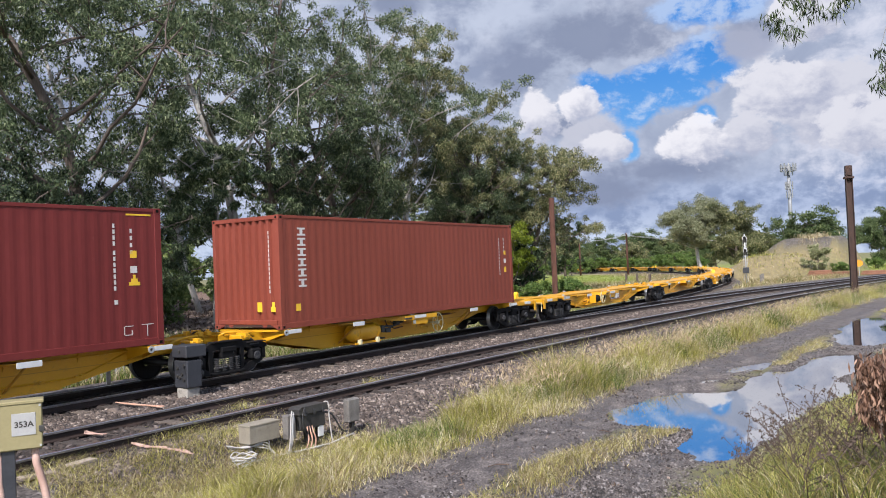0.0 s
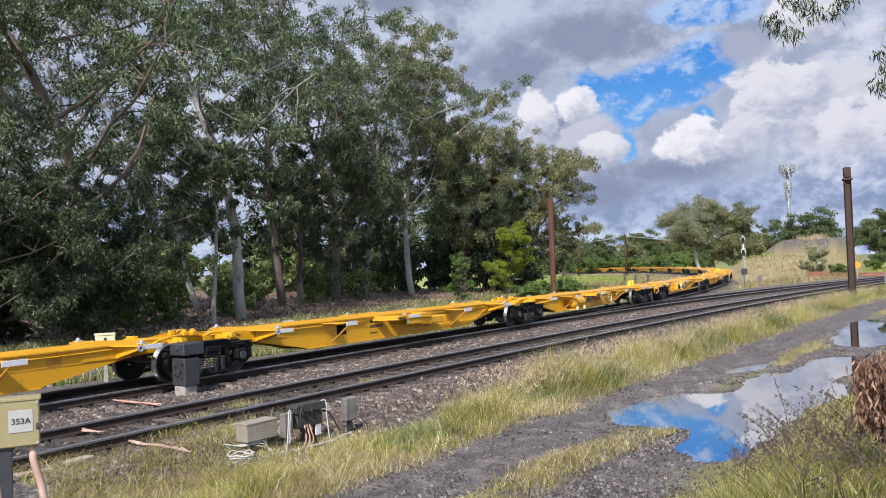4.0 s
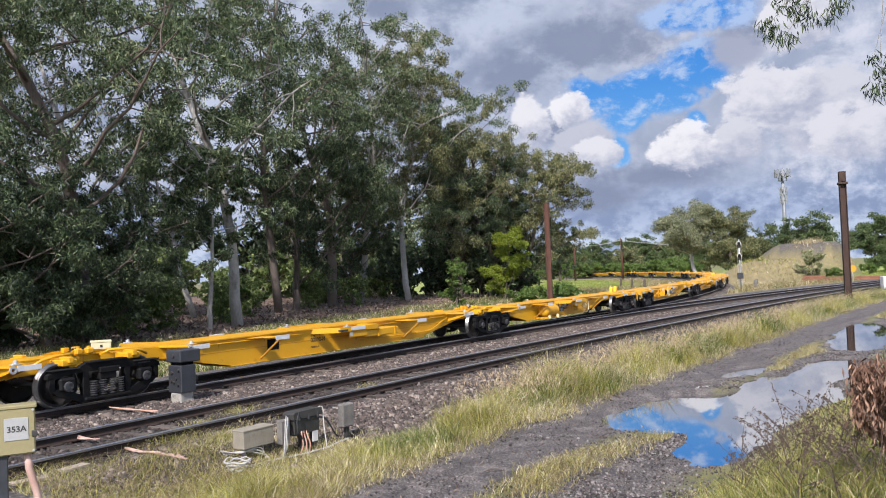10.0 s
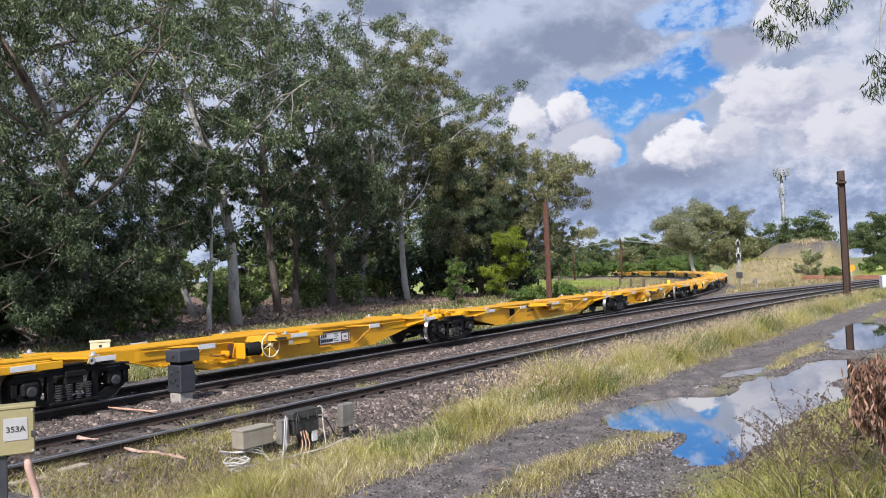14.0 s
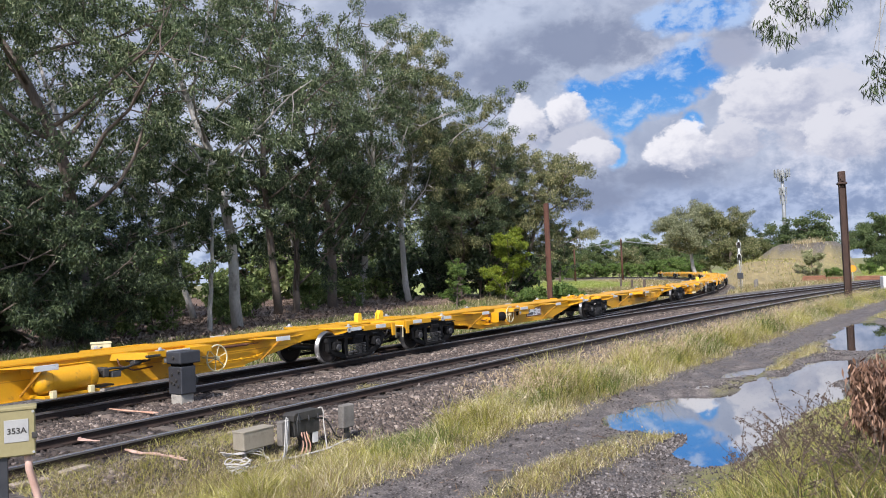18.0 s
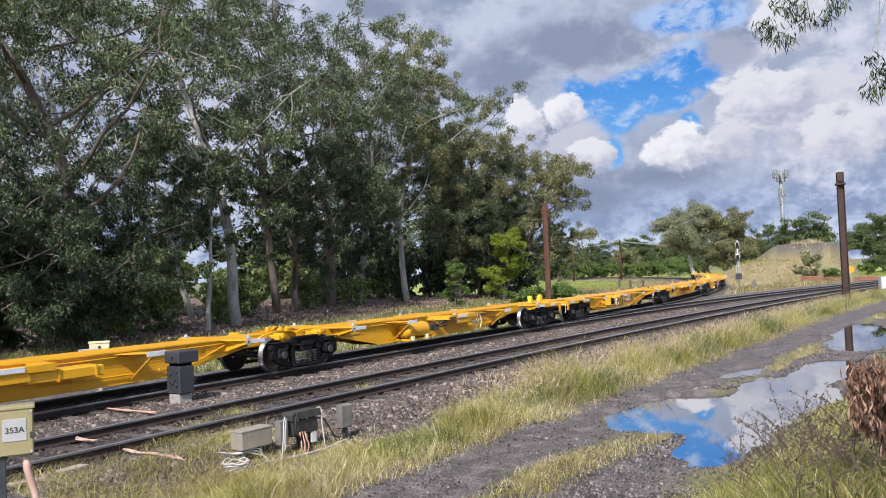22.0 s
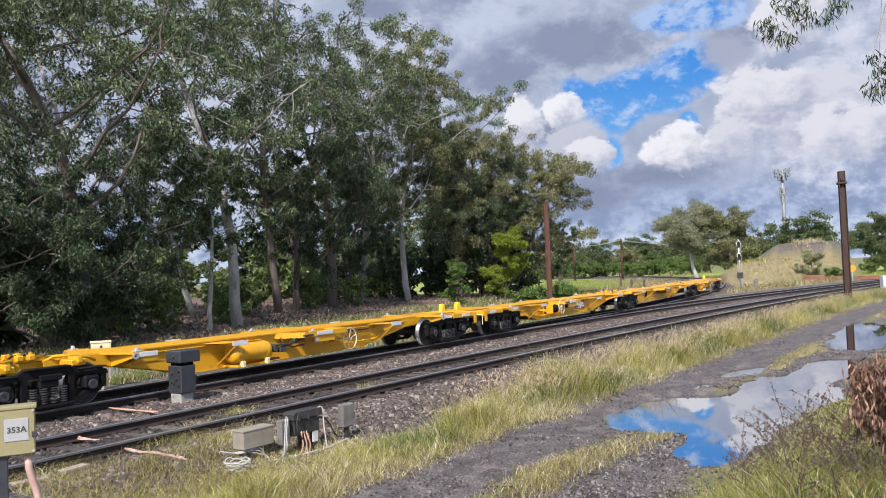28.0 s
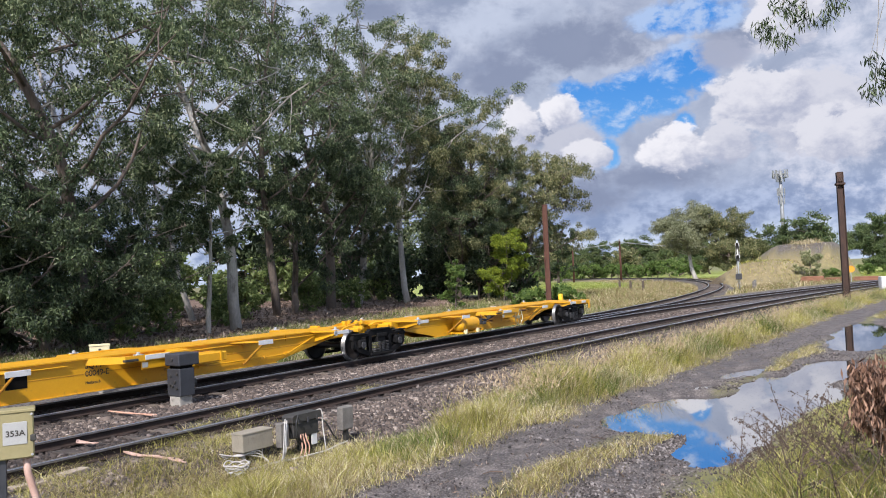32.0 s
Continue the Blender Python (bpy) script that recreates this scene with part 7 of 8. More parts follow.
def points_motor():
    x, y = 10.72, 14.42
    z = gz(x, y)
    top = thing("points_motor", "dark grey two-part points machine on a concrete foot", "points machine", at=pose(x, y, z))
    part("foot", Mesh().box(0.02, 0.36, 0.06, 0.40, -0.1, 0.22, 0.02), M_CONC, top, "pale concrete foot")
    lower = part("lower_housing", Mesh().box(0.0, 0.38, 0.0, 0.44, 0.22, 0.80, 0.018), M_GREYBOX, top)
    upper = part("upper_housing", Mesh().box(-0.03, 0.50, -0.02, 0.46, 0.86, 1.12, 0.02), M_GREYBOX, top)
    # dark block paints the shade of the slot between the housings
    part("neck", Mesh().box(0.05, 0.36, 0.05, 0.40, 0.79, 0.87), M_GAPSHADE, top)
    for yy, zz in ((0.08, 0.70), (0.30, 0.64), (0.16, 0.52), (0.32, 0.47), (0.10, 0.40), (0.24, 0.44)):
        part("bolt", Mesh().lathe([(0.0, 0.035), (-0.03, 0.03), (-0.03, 0.001)], (0.0, yy, zz), "x", 8), M_BLACKBOX, lower, "black bolt head")
    part("bolt", Mesh().lathe([(0.0, 0.04), (-0.03, 0.035), (-0.03, 0.001)], (-0.03, 0.2, 1.0), "x", 8), M_BLACKBOX, upper, "black bolt head")
    part("drive_rod", Mesh().tube([(0.38, 0.2, 0.42), (0.62, 0.5, 0.36), (0.72, 1.0, 0.25), (0.75, 1.5, 0.16)], 0.035, 8).lathe([(0, 0.001), (0, 0.09), (0.16, 0.09), (0.16, 0.001)], (0.38, 0.22, 0.46), "x", 12), M_BLACKBOX, top, "dark steel drive rod")


points_motor()


def junction_boxes():
    x, y = 8.06, 9.42
    z = gz(x, y)
    top = thing("cable_box", "long beige box on a short post among cables", "junction box", "trackside boxes", at=pose(x, y, z))
    part("housing", Mesh().box(0.0, 0.60, 0.0, 0.25, -0.17 - z, 0.10 - z, 0.012), M_BEIGE, top)
    part("lid", Mesh().box(-0.008, 0.608, -0.008, 0.258, 0.088 - z, 0.115 - z, 0.006), M_BEIGE, top)
    part("post", Mesh().box(0.05, 0.10, 0.06, 0.11, -0.1, -0.17 - z, 0.005), M_CONC, top, "pale grey post")
    part("rear_post", Mesh().box(0.42, 0.47, 0.14, 0.19, -0.1, -0.17 - z, 0.005), M_CONCDK, top, "dark grey post")
    x, y = 8.84, 9.20
    z = gz(x, y)
    top = thing("cable_box", "black junction box on a stand with cables", "junction box", "trackside boxes", at=pose(x, y, z))
    part("housing", Mesh().box(0.05, 0.62, 0.02, 0.20, -0.10 - z, 0.15 - z, 0.018), M_BLACKBOX, top)
    lid = part("lid", Mesh().prism([(0.02, 0.15 - z), (0.65, 0.15 - z), (0.65, 0.21 - z), (0.60, 0.265 - z), (0.07, 0.265 - z), (0.02, 0.23 - z)], -0.01, 0.23), M_BLACKBOX, top, "worn black lid")
    for xx in (0.14, 0.34, 0.54):
        part("lid_clip", Mesh().box(xx - 0.02, xx + 0.02, -0.026, -0.008, 0.12 - z, 0.20 - z, 0.004), M_GREYSTEEL, lid)
    part("side_box", Mesh().box(-0.17, 0.01, 0.06, 0.18, -0.20 - z, 0.17 - z, 0.012), M_CONCDK, top, "weathered grey side box")
    part("cable_throat", Mesh().lathe([(-0.30 - z, 0.05), (-0.18 - z, 0.07), (-0.10 - z, 0.10), (-0.10 - z, 0.001)], (0.30, 0.11, 0), "z", 12), M_BLACKBOX, top, "black cable throat")
    for xx in (0.27, 0.52):
        part("leg", Mesh().box(xx, xx + 0.05, 0.12, 0.17, -0.1, -0.06 - z, 0.004), M_BLACKBOX, top)
    part("drop_plate", Mesh().box(0.46, 0.58, 0.03, 0.05, -0.26 - z, -0.05 - z, 0.004), M_WHITE, top, "white plate")
    x, y = 9.98, 9.20
    z = gz(x, y)
    top = thing("marker_post", "weathered grey concrete marker block on a stub", "marker post", "trackside boxes", at=pose(x, y, z))
    part("block", Mesh().box(0.0, 0.29, 0.0, 0.13, -0.17 - z, 0.22 - z, 0.022), M_CONCDK, top)
    part("stub", Mesh().box(0.11, 0.18, 0.03, 0.10, -0.1, -0.17 - z), M_BLACKBOX, top)
    rnd = random.Random(3)

    def cable(name, pts, r, m, label):
        pts = [Vector(p) for p in pts]
        fine = []
        for i in range(len(pts) - 1):
            a, b, c, d = pts[max(i - 1, 0)], pts[i], pts[i + 1], pts[min(i + 2, len(pts) - 1)]
            for q in range(6):
                t = q / 6
                fine.append(0.5 * ((2 * b) + (c - a) * t + (2 * a - 5 * b + 4 * c - d) * t * t + (3 * b - a - 3 * c + d) * t ** 3))
        fine.append(pts[-1])
        ob = new(name, Mesh().tube(fine, r, 6).data(name, m, smooth=True))
        tagged(ob, label, "cable", "cables by the track")

    def low(x, y, up=0.03):
        return (x, y, gz(x, y) + up)

    for i in range(4):
        k = rnd.uniform(-0.05, 0.05)
        cable("cable", [(8.80, 9.30 + 0.02 * i, 0.16), (8.74 + k, 9.20, 0.24 - 0.03 * i), (8.66 + k, 9.14, 0.14 - 0.05 * i), (8.60 + k, 9.10, -0.10 - 0.04 * i), low(8.54 + 2 * k, 9.08 + 0.04 * i), low(8.40 + k, 9.18 + 0.03 * i, 0.04)], 0.009, M_CABLEW, "loose white cable looped from the black box")
    for i in range(3):
        cable("cable", [(9.06 + 0.05 * i, 9.24, -0.04), (9.0 + 0.06 * i, 9.16, -0.14), (8.97 + 0.08 * i, 9.12, -0.26), low(8.9 + 0.1 * i, 9.14)], 0.012, M_CABLEO, "orange cable hanging from the black box")
    for i in range(2):
        cable("cable", [(9.0, 9.26, 0.22 - 0.03 * i), (8.92, 9.14, 0.26 - 0.02 * i), (8.84, 9.10, 0.14), (8.86 + 0.04 * i, 9.10, -0.06), (8.98 + 0.03 * i, 9.16, -0.16)], 0.010, M_RUBBER, "black cable curling out of the black box")
    for i in range(6):
        a0 = i * 1.3
        ring = [low(7.76 + (0.12 + 0.014 * i) * math.cos(a0 + q * 0.7), 9.20 + (0.12 + 0.014 * i) * math.sin(a0 + q * 0.7), 0.05 + 0.025 * i + 0.05 * abs(math.sin(1.3 * q + i))) for q in range(10)]
        cable("cable", ring, 0.009, M_CABLEW, "coil of white cable lying in the grass")
    for i in range(4):
        cable("cable", [low(7.86 - 0.03 * i, 9.60, 0.14 + 0.03 * i), low(8.05, 9.52 - 0.02 * i, 0.20), low(8.3 + 0.04 * i, 9.44, 0.16 + 0.03 * i), low(8.46, 9.36 + 0.03 * i, 0.10), low(8.34, 9.24 - 0.02 * i, 0.06), low(8.05 - 0.05 * i, 9.24, 0.07)], 0.009, M_CABLEW, "loop of white cable under the beige box")
    cable("conduit", [low(8.0, 9.26, 0.04), low(8.41, 9.24, 0.06), low(8.7, 9.14, 0.07), low(9.0, 9.06, 0.09), low(9.4, 9.04, 0.10), low(9.76, 9.06, 0.12), low(10.0, 9.12, 0.10)], 0.016, M_CABLEW, "pale conduit lying across the grass")
    cable("cable", [(9.46, 9.30, 0.10), (9.6, 9.22, 0.05), low(9.8, 9.2, 0.20), low(10.0, 9.26, 0.12)], 0.014, M_RUBBER, "black cable between the boxes")
    cable("cable", [(9.42, 9.3, 0.22), (9.50, 9.24, 0.27), (9.54, 9.22, 0.20), (9.52, 9.2, 0.02), low(9.5, 9.12, 0.05)], 0.010, M_CABLEW, "white cable behind the black box")
    for i in range(3):
        cable("cable", [low(7.19, 11.06 - 0.05 * i, 0.10), low(7.20 + 0.03 * i, 10.8, 0.06), low(7.24, 10.6 + 0.04 * i, 0.06), low(7.26 + 0.03 * i, 10.4, 0.06), low(7.30, 10.2 + 0.08 * i, 0.05), low(7.42, 9.9 + 0.08 * i, 0.05)], 0.016, M_CONDUIT, "faded pinkish cable crossing the ballast")
        cable("cable", [low(9.42, 15.0, 0.12), low(9.46 + 0.03 * i, 14.5, 0.10), low(9.50, 14.0 + 0.08 * i, 0.10), low(9.56 - 0.05 * i, 13.6, 0.09)], 0.014, M_CABLEO, "faded orange cable on the ballast")
        cable("cable", [low(7.33, 13.0, 0.12), low(7.36 + 0.04 * i, 12.7, 0.12), low(7.34 - 0.05 * i, 12.4, 0.12), low(7.36 + 0.03 * i, 12.1, 0.10)], 0.012, M_CONDUIT, "faded pinkish cable crossing the ballast")


junction_boxes()

M_BOARD = mat("pale_board", (0.24, 0.19, 0.15), (0.36, 0.30, 0.25), 0.9, scale=3, fine=40, stretch=(1, 6, 1), objrand=0.3)
for _x, _y, _l, _w, _r in ((6.2, 10.75, 0.42, 0.17, 12), (5.5, 10.6, 0.45, 0.17, -8), (13.1, 16.4, 0.55, 0.2, 4), (13.9, 16.5, 0.5, 0.2, -6), (14.3, 16.1, 0.55, 0.18, 5), (12.5, 16.6, 0.5, 0.2, 10)):
    _o = new("board", Mesh().box(-_l / 2, _l / 2, -_w / 2, _w / 2, 0, 0.045, 0.006).data("board", M_BOARD))
    _o.matrix_basis = pose(_x, _y, max(gz(_x, _y) + 0.03, -0.19), 0, 0, _r)
    tagged(_o, "pale weathered board lying in the ballast", "board", "boards in the ballast")


def small_post(x, y, h, label, hose=False):
    top = thing("cable_marker", label, "post", "posts beyond the track", at=pose(x, y, gz(x, y)))
    part("post", Mesh().box(-0.06, 0.06, -0.06, 0.06, -0.1, h, 0.012), M_CONC, top)
    if hose:
        for d in (-0.25, 0.22):
            part("hose", Mesh().tube([(d, 0, 0), (d * 0.9, -0.02, h * 0.7), (d * 0.4, 0, h * 1.05), (0, 0, h * 0.8)], 0.03, 8), M_CABLEO if d < 0 else M_GALV, top, "", True)


_t = thing("relay_box", "cream metal box on a grey post beyond the track", "relay box", at=pose(11.58, 18.72, gz(11.58, 18.72), 0, 0, -30))
_z = 0.98 - gz(11.58, 18.72)
part("housing", Mesh().box(-0.23, 0.23, -0.14, 0.14, _z - 0.22, _z, 0.012), M_CREAM, _t)
part("lid", Mesh().box(-0.245, 0.245, -0.155, 0.155, _z - 0.03, _z + 0.015, 0.008), M_CREAM, _t)
part("post", Mesh().box(-0.05, 0.05, -0.05, 0.05, -0.1, _z - 0.22, 0.008), M_CONC, _t, "grey post")
part("latch", Mesh().box(-0.03, 0.03, -0.15, -0.14, _z - 0.15, _z - 0.09), M_GREYBOX, _t)
small_post(13.4, 21.2, 0.75, "grey post with cables beyond the track", True)
small_post(11.9, 19.9, 0.42, "short grey post beyond the track", True)
small_post(10.6, 19.6, 0.35, "short grey post beyond the track")


# ---- masts ----
def mast(name, x, y, height, width, material, label, cap):
    z = gz(x, y)
    top = thing(name, label, "mast", "old masts along the line", at=pose(x, y, z, 0, 0, 20))
    w = width / 2
    col = Mesh()
    col.box(-w, w, -w, -w + 0.035, -0.3, height).box(-w, w, w - 0.035, w, -0.3, height).box(-0.02, 0.02, -w + 0.035, w - 0.035, -0.3, height)
    part("column", col, material, top)
    for q in range(5):
        part("batten", Mesh().box(-w - 0.006, w + 0.006, -w - 0.008, -w, height * (0.12 + 0.17 * q), height * (0.12 + 0.17 * q) + 0.16), material, top)
    if cap:
        part("collar", Mesh().box(-w - 0.07, w + 0.07, -w - 0.07, w + 0.07, height - 0.75, height - 0.62, 0.02), material, top)
        part("head", Mesh().box(-w * 0.85, w * 0.85, -w * 0.85, w * 0.85, height - 0.62, height + 0.02, 0.02), material, top)
        part("bracket", Mesh().box(-w - 0.05, -w, -0.1, 0.1, height - 0.55, height - 0.40), material, top)
    return top


mast("mast", 52.0, 8.05, 7.75, 0.36, M_POLEDK, "dark rusty steel mast with a collared head", True)
mast("mast", 41.5, 21.9, 6.65, 0.28, M_POLE, "rust-red steel mast beyond the track", False)


def power_pole(x, y, h, arm, label):
    z = gz(x, y)
    top = thing("power_pole", label, "power pole", "far power poles", at=pose(x, y, z, 0, 0, -65))
    part("pole", Mesh().tube([(0, 0, -0.3), (0, 0, h)], [0.24, 0.17], 10), M_POLE, top, "", True)
    if arm:
        part("crossarm", Mesh().box(-0.1, 0.1, -2.4, 2.4, h - 0.55, h - 0.35), M_POLE, top)
        part("brace", Mesh().tube([(0, 0, h - 1.6), (0, 1.6, h - 0.55)], 0.05, 5).tube([(0, 0, h - 1.6), (0, -1.6, h - 0.55)], 0.05, 5), M_POLE, top)
        for yy in (-2.2, -0.8, 0.8, 2.2):
            part("insulator", Mesh().lathe([(h - 0.35, 0.05), (h - 0.2, 0.09), (h - 0.1, 0.05), (h - 0.08, 0.001)], (0, yy, 0), "z", 8), M_WHITE, top)
    return top


power_pole(161.3, 67.8, 8.9, True, "brown timber power pole with a crossarm")
power_pole(170.0, 83.0, 8.6, False, "brown timber power pole far down the line")
_w = Mesh()
for _k in range(3):
    _p = [Vector((170.0, 83.0 + 0.5 * _k, 7.6)), Vector((161.3, 67.8 + 0.5 * _k, 7.9)), Vector((166.5, 44 + 0.5 * _k, 5.6))]
    for _a, _b in zip(_p, _p[1:]):
        _w.tube([_a.lerp(_b, q / 8) - Vector((0, 0, 0.5 * math.sin(math.pi * q / 8))) for q in range(9)], 0.03, 4, False)
tagged(new("power_lines", _w.data("power_lines", M_GALV)), "thin overhead power lines between the far poles", "power line")


def signal():
    x, y = 84.9, 23.0
    z = gz(x, y)
    top = thing("signal", "slim grey signal post with two white-hooded heads", "railway signal", at=pose(x, y, z, 0, 0, 195))
    part("post", Mesh().tube([(0, 0, -0.2), (0, 0, 5.1)], 0.07, 8), M_GALV, top, "", True)
    for zz in (4.55, 3.30):
        hd = part("signal_head", Mesh().box(-0.14, 0.16, -0.17, 0.17, zz - 0.32, zz + 0.33, 0.03), M_BLACKBOX, top, "black signal head")
        hood = Mesh()
        rim = [(0.17 * math.cos(math.pi * q / 10), 0.17 * math.sin(math.pi * q / 10)) for q in range(11)]
        hood.v = [(xx, a, zz + 0.15 + b) for xx in (0.16, 0.50) for a, b in [(0.17, -0.16)] + rim + [(-0.17, -0.16)]]
        hood.f = [(i, i + 1, i + 14, i + 13) for i in range(12)]
        part("hood", hood, M_WHITE, hd, "white visor")
        part("hood_rim", Mesh().tube([(0.51, a, zz + 0.15 + b) for a, b in [(0.175, -0.17)] + rim + [(-0.175, -0.17)]], 0.034, 6), M_WHITE, hd, "white visor rim")
    part("ladder", Mesh().tube([(-0.15, 0.18, 0), (-0.12, 0.18, 4.6)], 0.02, 4).tube([(-0.15, -0.18, 0), (-0.12, -0.18, 4.6)], 0.02, 4), M_GALV, top)
    for q in range(14):
        part("rung", Mesh().tube([(-0.14, -0.18, 0.4 + 0.3 * q), (-0.14, 0.18, 0.4 + 0.3 * q)], 0.014, 4), M_GALV, top)
    part("equipment_box", Mesh().box(-0.25, 0.25, -0.3, 0.3, 1.1, 1.7, 0.03), M_GREYBOX, top, "grey equipment box")


signal()

for _i, (_x, _y) in enumerate(((79.0, 20.1), (80.3, 20.3), (81.6, 20.6), (82.9, 20.9))):
    _t = thing("guard_post", "weathered grey post of a low guard rail", "post", "guard rail posts", at=pose(_x, _y, gz(_x, _y), 0, 0, 12))
    part("post", Mesh().box(-0.1, 0.1, -0.1, 0.1, -0.2, 1.0 + 0.1 * (_i % 2), 0.02), M_CONCDK, _t)
    if _i < 3:
        part("rail", Mesh().tube([(0, 0, 0.85), (1.34, 0.02, 0.85)], 0.035, 6), M_CONCDK, _t)
for _x, _y in ((98, 40), (92, 36), (104, 44)):
    _t = thing("fence_post", "short dark timber fence post in dry grass", "fence post", "field fence posts", at=pose(_x, _y, gz(_x, _y)))
    part("post", Mesh().box(-0.12, 0.12, -0.12, 0.12, -0.2, 1.2, 0.02), M_BARKDK, _t)
_t = thing("gate_post", "pair of weathered grey timber posts by the branch", "post", at=pose(50.5, 26.2, gz(50.5, 26.2)))
part("post", Mesh().box(-0.14, 0.14, -0.14, 0.14, -0.2, 1.55, 0.02), M_CONC, _t)
part("post", Mesh().box(0.42, 0.66, -0.12, 0.12, -0.2, 1.5, 0.02), M_CONC, _t)
part("board", Mesh().box(-0.75, 0.4, -0.04, 0.0, 0.9, 1.3, 0.01), M_CONC, _t)


def cell_tower():
    top = thing("cell_tower", "tall white mobile phone mast with antenna panels", "phone mast", at=pose(342, 74.4, -0.3))
    part("pole", Mesh().tube([(0, 0, 0), (0, 0, 38.5)], [0.9, 0.6], 12), M_ANTENNA, top, "", True)
    for zz, n, r in ((37.2, 11, 2.9), (35.6, 7, 1.6), (30.0, 7, 1.4), (26.5, 4, 1.1)):
        part("ring", Mesh().tube([(r * 0.8 * math.cos(q * 0.5236), r * 0.8 * math.sin(q * 0.5236), zz) for q in range(13)], 0.12, 5, False), M_ANTENNA, top)
        for q in range(n):
            a = 6.283 * q / n
            p = part("antenna_panel", Mesh().box(-0.15, 0.15, -0.32, 0.32, -1.4, 1.7, 0.04), M_ANTENNA, top)
            p.matrix_basis = pose(r * math.cos(a), r * math.sin(a), zz, 0, 0, math.degrees(a))
            part("arm", Mesh().tube([(0.3 * math.cos(a), 0.3 * math.sin(a), zz), (r * math.cos(a), r * math.sin(a), zz)], 0.07, 4), M_ANTENNA, top)


cell_tower()

_t = thing("warning_sign", "orange-yellow eight-sided sign on a thin post", "sign", at=pose(95.2, 14.2, gz(95.2, 14.2), 0, 0, -80))
part("post", Mesh().tube([(0, 0.03, -0.1), (0, 0.03, 1.5)], 0.04, 6), M_GALV, _t)
part("panel", Mesh().prism([(0.40 * math.cos(math.radians(22.5 + 45 * q)), 1.35 + 0.38 * math.sin(math.radians(22.5 + 45 * q))) for q in range(8)], -0.02, 0.0), M_SIGNO, _t, "orange-yellow panel")
M_OLDWOOD = mat("reddish_old_sleepers", (0.16, 0.07, 0.04), (0.27, 0.13, 0.08), 0.9, scale=2, objrand=0.4)
_rnd = random.Random(9)
for _i, (_x, _y, _n) in enumerate(((98.2, 18.6, 3), (98.7, 16.1, 2), (99.0, 13.2, 2))):
    _t = thing("sleeper_stack", "stack of reddish old sleepers on the grass", "timber stack", "timber stacks", at=pose(_x, _y, gz(_x, _y), 0, 0, 85))
    for _k in range(_n):
        for _j in range(3):
            part("sleeper", Mesh().box(-1.2 + _rnd.uniform(-0.2, 0.2), 1.2 + _rnd.uniform(-0.2, 0.2), -0.5 + 0.34 * _j, -0.24 + 0.34 * _j, 0.02 + 0.22 * _k, 0.23 + 0.22 * _k, 0.02), M_OLDWOOD, _t)
_t = thing("trackside_cabinet", "white metal cabinet at the end of the bend", "cabinet", at=pose(71.5, 8.1, gz(71.5, 8.1), 0, 0, -60))
part("body", Mesh().box(-0.6, 0.6, -0.3, 0.3, 0.0, 1.0, 0.03), M_WHITE, _t)
part("door", Mesh().box(-0.56, -0.02, -0.325, -0.30, 0.08, 0.92, 0.01), M_WHITE, _t)
part("door", Mesh().box(0.02, 0.56, -0.325, -0.30, 0.08, 0.92, 0.01), M_WHITE, _t)


# ---- foreground plants ----
def dry_weeds():
    rnd = random.Random(12)
    spots = ((7.9, 1.75), (8.2, 1.5), (8.5, 1.85), (7.7, 1.35), (8.8, 1.6), (7.5, 1.15), (9.0, 2.2), (7.2, 1.15), (9.7, 2.3), (8.3, 1.2), (7.4, 1.5), (7.0, 1.5), (8.1, 2.3), (8.7, 2.5), (7.6, 1.9), (6.2, 1.35), (6.5, 1.05), (6.0, 1.0), (6.7, 1.5), (6.35, 0.8))
    for i, (x, y) in enumerate(spots):
        z = gz(x, y)
        top = thing("dry_weed", "leafless dry weed with dark seed heads", "weed", "dry weeds on the bank", at=pose(x, y, z - 0.03))
        wood, heads = Mesh(), []
        tall = rnd.uniform(0.30, 0.58)
        for s in range(rnd.randint(2, 3)):
            a = rnd.uniform(0, 6.283)
            p, d = Vector((0, 0, 0)), Vector((math.cos(a) * 0.4, math.sin(a) * 0.4, 1)).normalized()
            pts = [p.copy()]
            for q in range(7):
                d = (d + Vector((rnd.gauss(0, 0.14), rnd.gauss(0, 0.14), -0.03))).normalized()
                p = p + d * tall / 6
                pts.append(p.copy())
                if q > 1 and rnd.random() < 0.85:
                    o, r = p.copy(), (d + Vector((rnd.gauss(0, 0.8), rnd.gauss(0, 0.8), 0.1))).normalized()
                    br = [o]
                    for _ in range(4):
                        r = (r + Vector((rnd.gauss(0, 0.2), rnd.gauss(0, 0.2), -0.02))).normalized()
                        br.append(br[-1] + r * rnd.uniform(0.04, 0.10))
                    wood.tube(br, [0.0030, 0.0026, 0.0023, 0.0020, 0.0017], 4, False)
                    heads += br[2:]
            wood.tube(pts, [0.0048 - 0.0004 * q for q in range(8)], 5, False)
            heads.append(pts[-1])
        tagged(part("stem", wood, M_TWIG, top), kind="stuff")
        rng = np.random.default_rng(i)
        v, f = leaf_cloud(rng, [tuple(h) for h in heads], [0.022] * len(heads), 6 * len(heads), 0.022, 0.012, 0.3, 1.0)
        tagged(part("seed_head", arrays("seed_head", v, f, M_TWIG), None, top, "dark dry seed heads"), kind="stuff")


dry_weeds()


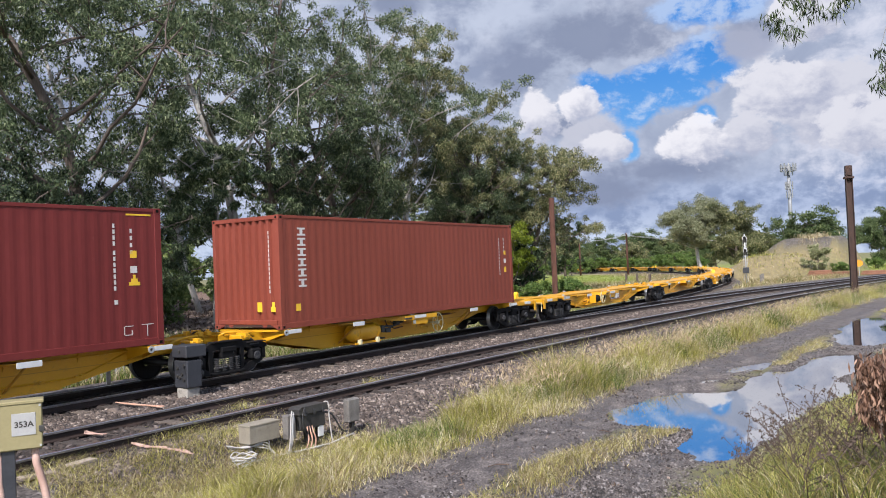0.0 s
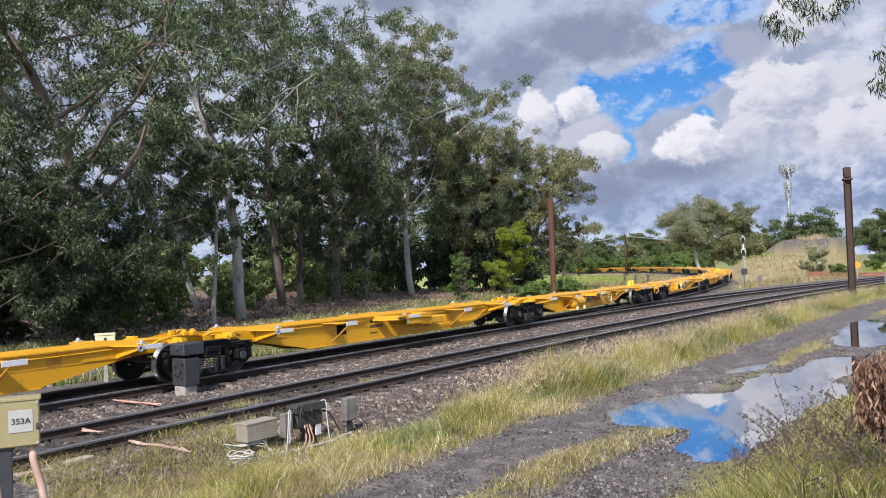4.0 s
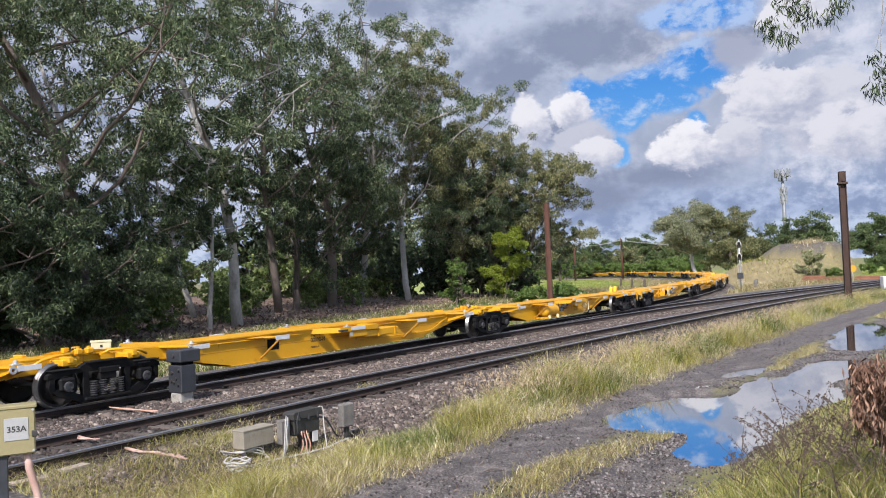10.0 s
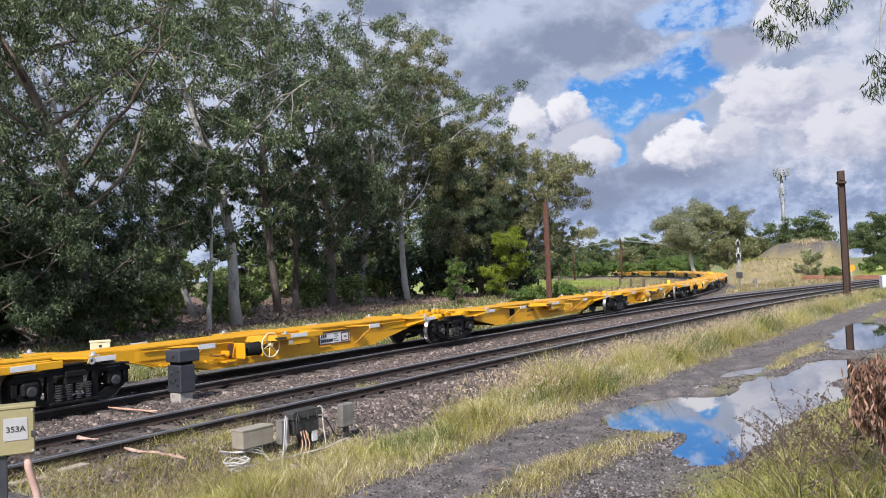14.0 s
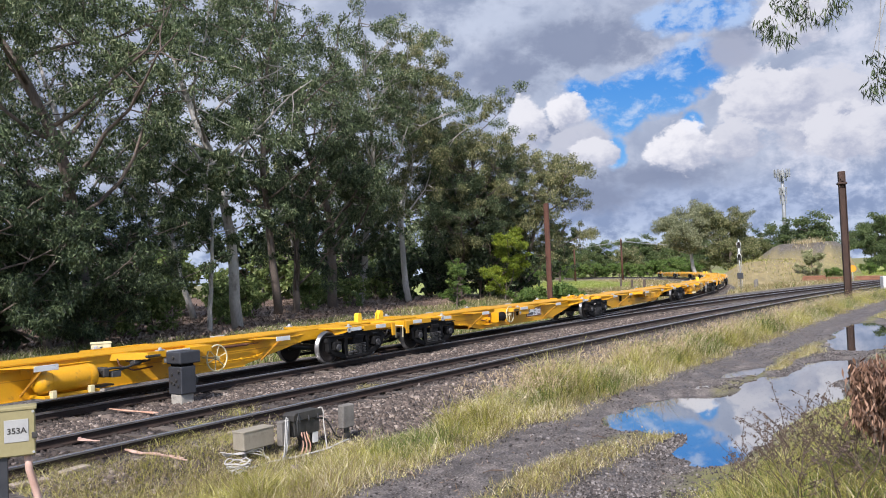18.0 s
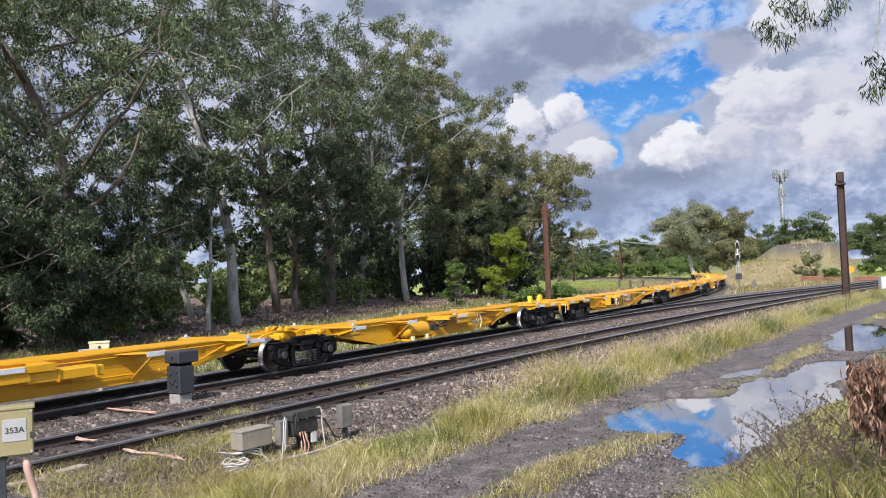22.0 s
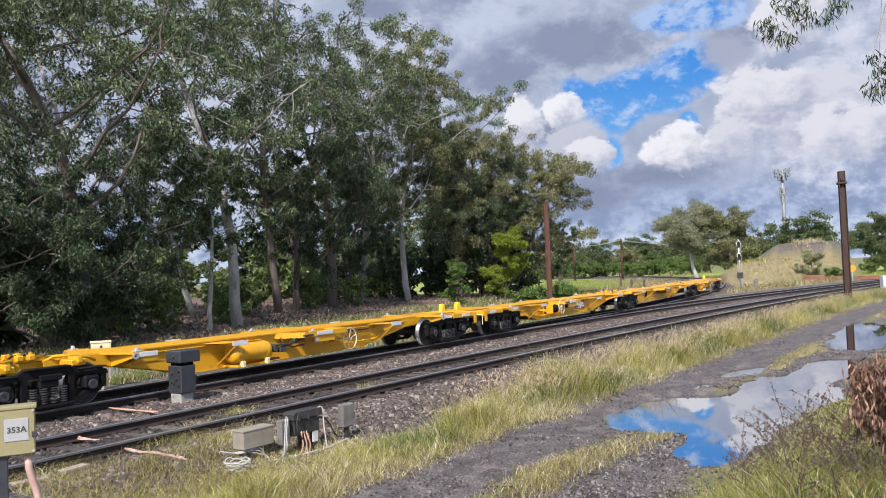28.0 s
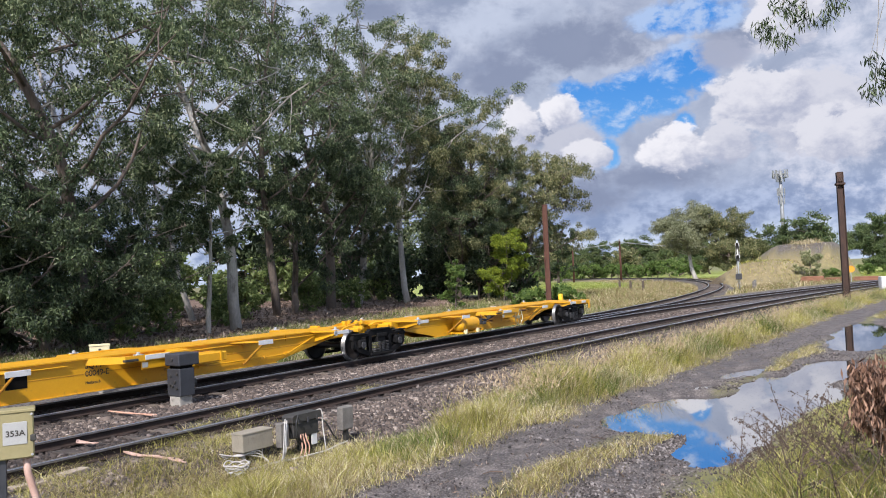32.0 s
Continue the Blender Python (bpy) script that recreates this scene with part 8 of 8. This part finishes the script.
def dead_bush():
    x, y = 6.62, 0.48
    top = thing("dead_bush", "fallen branch of large dead brown leaves", "bush", at=pose(x, y, gz(x, y) - 0.02))
    rng = np.random.default_rng(90)
    cs, rs = [], []
    rnd = random.Random(4)
    wood = Mesh()
    for i in range(16):
        a, h = rnd.uniform(0, 6.283), rnd.uniform(0.10, 0.86)
        e = Vector((0.48 * math.cos(a) * rnd.random(), 0.48 * math.sin(a) * rnd.random(), h))
        wood.tube([(0, 0, 0), (e.x * 0.6, e.y * 0.6, h * 0.6), e], [0.015, 0.01, 0.004], 5, False)
        cs.append(tuple(e))
        rs.append(rnd.uniform(0.13, 0.22))
    part("twig", wood, M_TWIG, top)
    v, f = leaf_cloud(rng, cs, rs, 11000, 0.072, 0.0165, 1.3, 1.0)
    tagged(part("foliage", arrays("foliage", v, f, M_DEADLEAF), None, top, "curled dead brown leaves"), kind="stuff")


dead_bush()


def overhanging_gum():
    """A gum behind the camera's right shoulder, one limb of which hangs into view."""
    x, y = 4.0, -5.0
    z = gz(x, y)
    top = thing("gum_tree", "gum with a limb of long leaves hanging into view", "tree", "trees along the line", at=pose(x, y, z))
    wood = Mesh().tube([(0, 0, -0.2), (0.05, 0.1, 2.0), (0.1, 0.3, 4.2), (0.3, 0.2, 6.5), (0.2, 0.5, 8.5)], [0.22, 0.19, 0.15, 0.10, 0.05], 9)
    limb = [Vector((0.1, 0.3, 4.0)), Vector((0.8, 1.9, 4.4)), Vector((1.4, 3.6, 4.45)), Vector((1.75, 5.2, 4.25)), Vector((1.9, 6.0, 4.05))]
    wood.tube(limb, [0.09, 0.06, 0.04, 0.02, 0.008], 6)
    rnd = random.Random(8)
    cs, rs = [], []
    base = Vector((x, y, z))
    for px_ in ((5.86, 1.32, 3.93), (5.87, 1.22, 3.84), (5.88, 1.14, 3.98), (5.9, 1.06, 3.95), (5.92, 0.96, 3.93), (5.9, 1.1, 4.05), (5.93, 0.88, 4.02), (5.96, 0.70, 3.62), (5.97, 0.66, 3.52), (5.97, 0.68, 3.42), (5.97, 0.6, 3.55), (5.9, 1.2, 4.1), (5.98, 0.55, 3.45)):
        e = Vector(px_) - base
        k = limb[3].lerp(limb[4], rnd.random())
        wood.tube([k, k.lerp(e, 0.5) + Vector((0, 0, 0.06)), e], [0.006, 0.004, 0.002], 4, False)
        cs.append(tuple(e))
        rs.append(rnd.uniform(0.07, 0.12))
    part("trunk", wood, M_BARK, top, "", True)
    rng = np.random.default_rng(91)
    v, f = leaf_cloud(rng, cs, rs, 800, 0.060, 0.010, 1.1, 0.8)
    part("hanging_leaves", arrays("hanging_leaves", v, f, M_LEAFDK), None, top, "long hanging leaves")
    up = [(rnd.gauss(0.2, 1.6), rnd.gauss(-0.4, 1.2), rnd.uniform(5.5, 9.5)) for _ in range(40)]
    v, f = leaf_cloud(rng, up, [0.6] * 40, 7000, 0.16, 0.04, 1.0, 0.8)
    part("crown", arrays("crown", v, f, M_LEAF), None, top)


overhanging_gum()


# ---- a bird ----
def make_bird():
    top = thing("bird", "dark bird in level flight", "bird")
    part("body", Mesh().lathe([(-0.28, 0.001), (-0.2, 0.035), (-0.05, 0.075), (0.1, 0.07), (0.2, 0.04), (0.26, 0.035), (0.32, 0.001)], (0, 0, 0), "x", 10), M_BLACKBOX, top, "", True)
    part("tail", Mesh().slab([(-0.22, -0.03), (-0.42, -0.08), (-0.42, 0.08), (-0.22, 0.03)], -0.005, 0.005), M_BLACKBOX, top)
    wings = []
    for s in (-1, 1):
        pts = [(0.12, 0), (0.10, s * 0.25), (0.02, s * 0.52), (-0.08, s * 0.5), (-0.08, s * 0.2), (-0.1, 0)]
        wings.append(part("wing", Mesh().slab(pts if s > 0 else pts[::-1], -0.006, 0.006), M_BLACKBOX, top))
    return top, wings


BIRD, WINGS = make_bird()

motions()
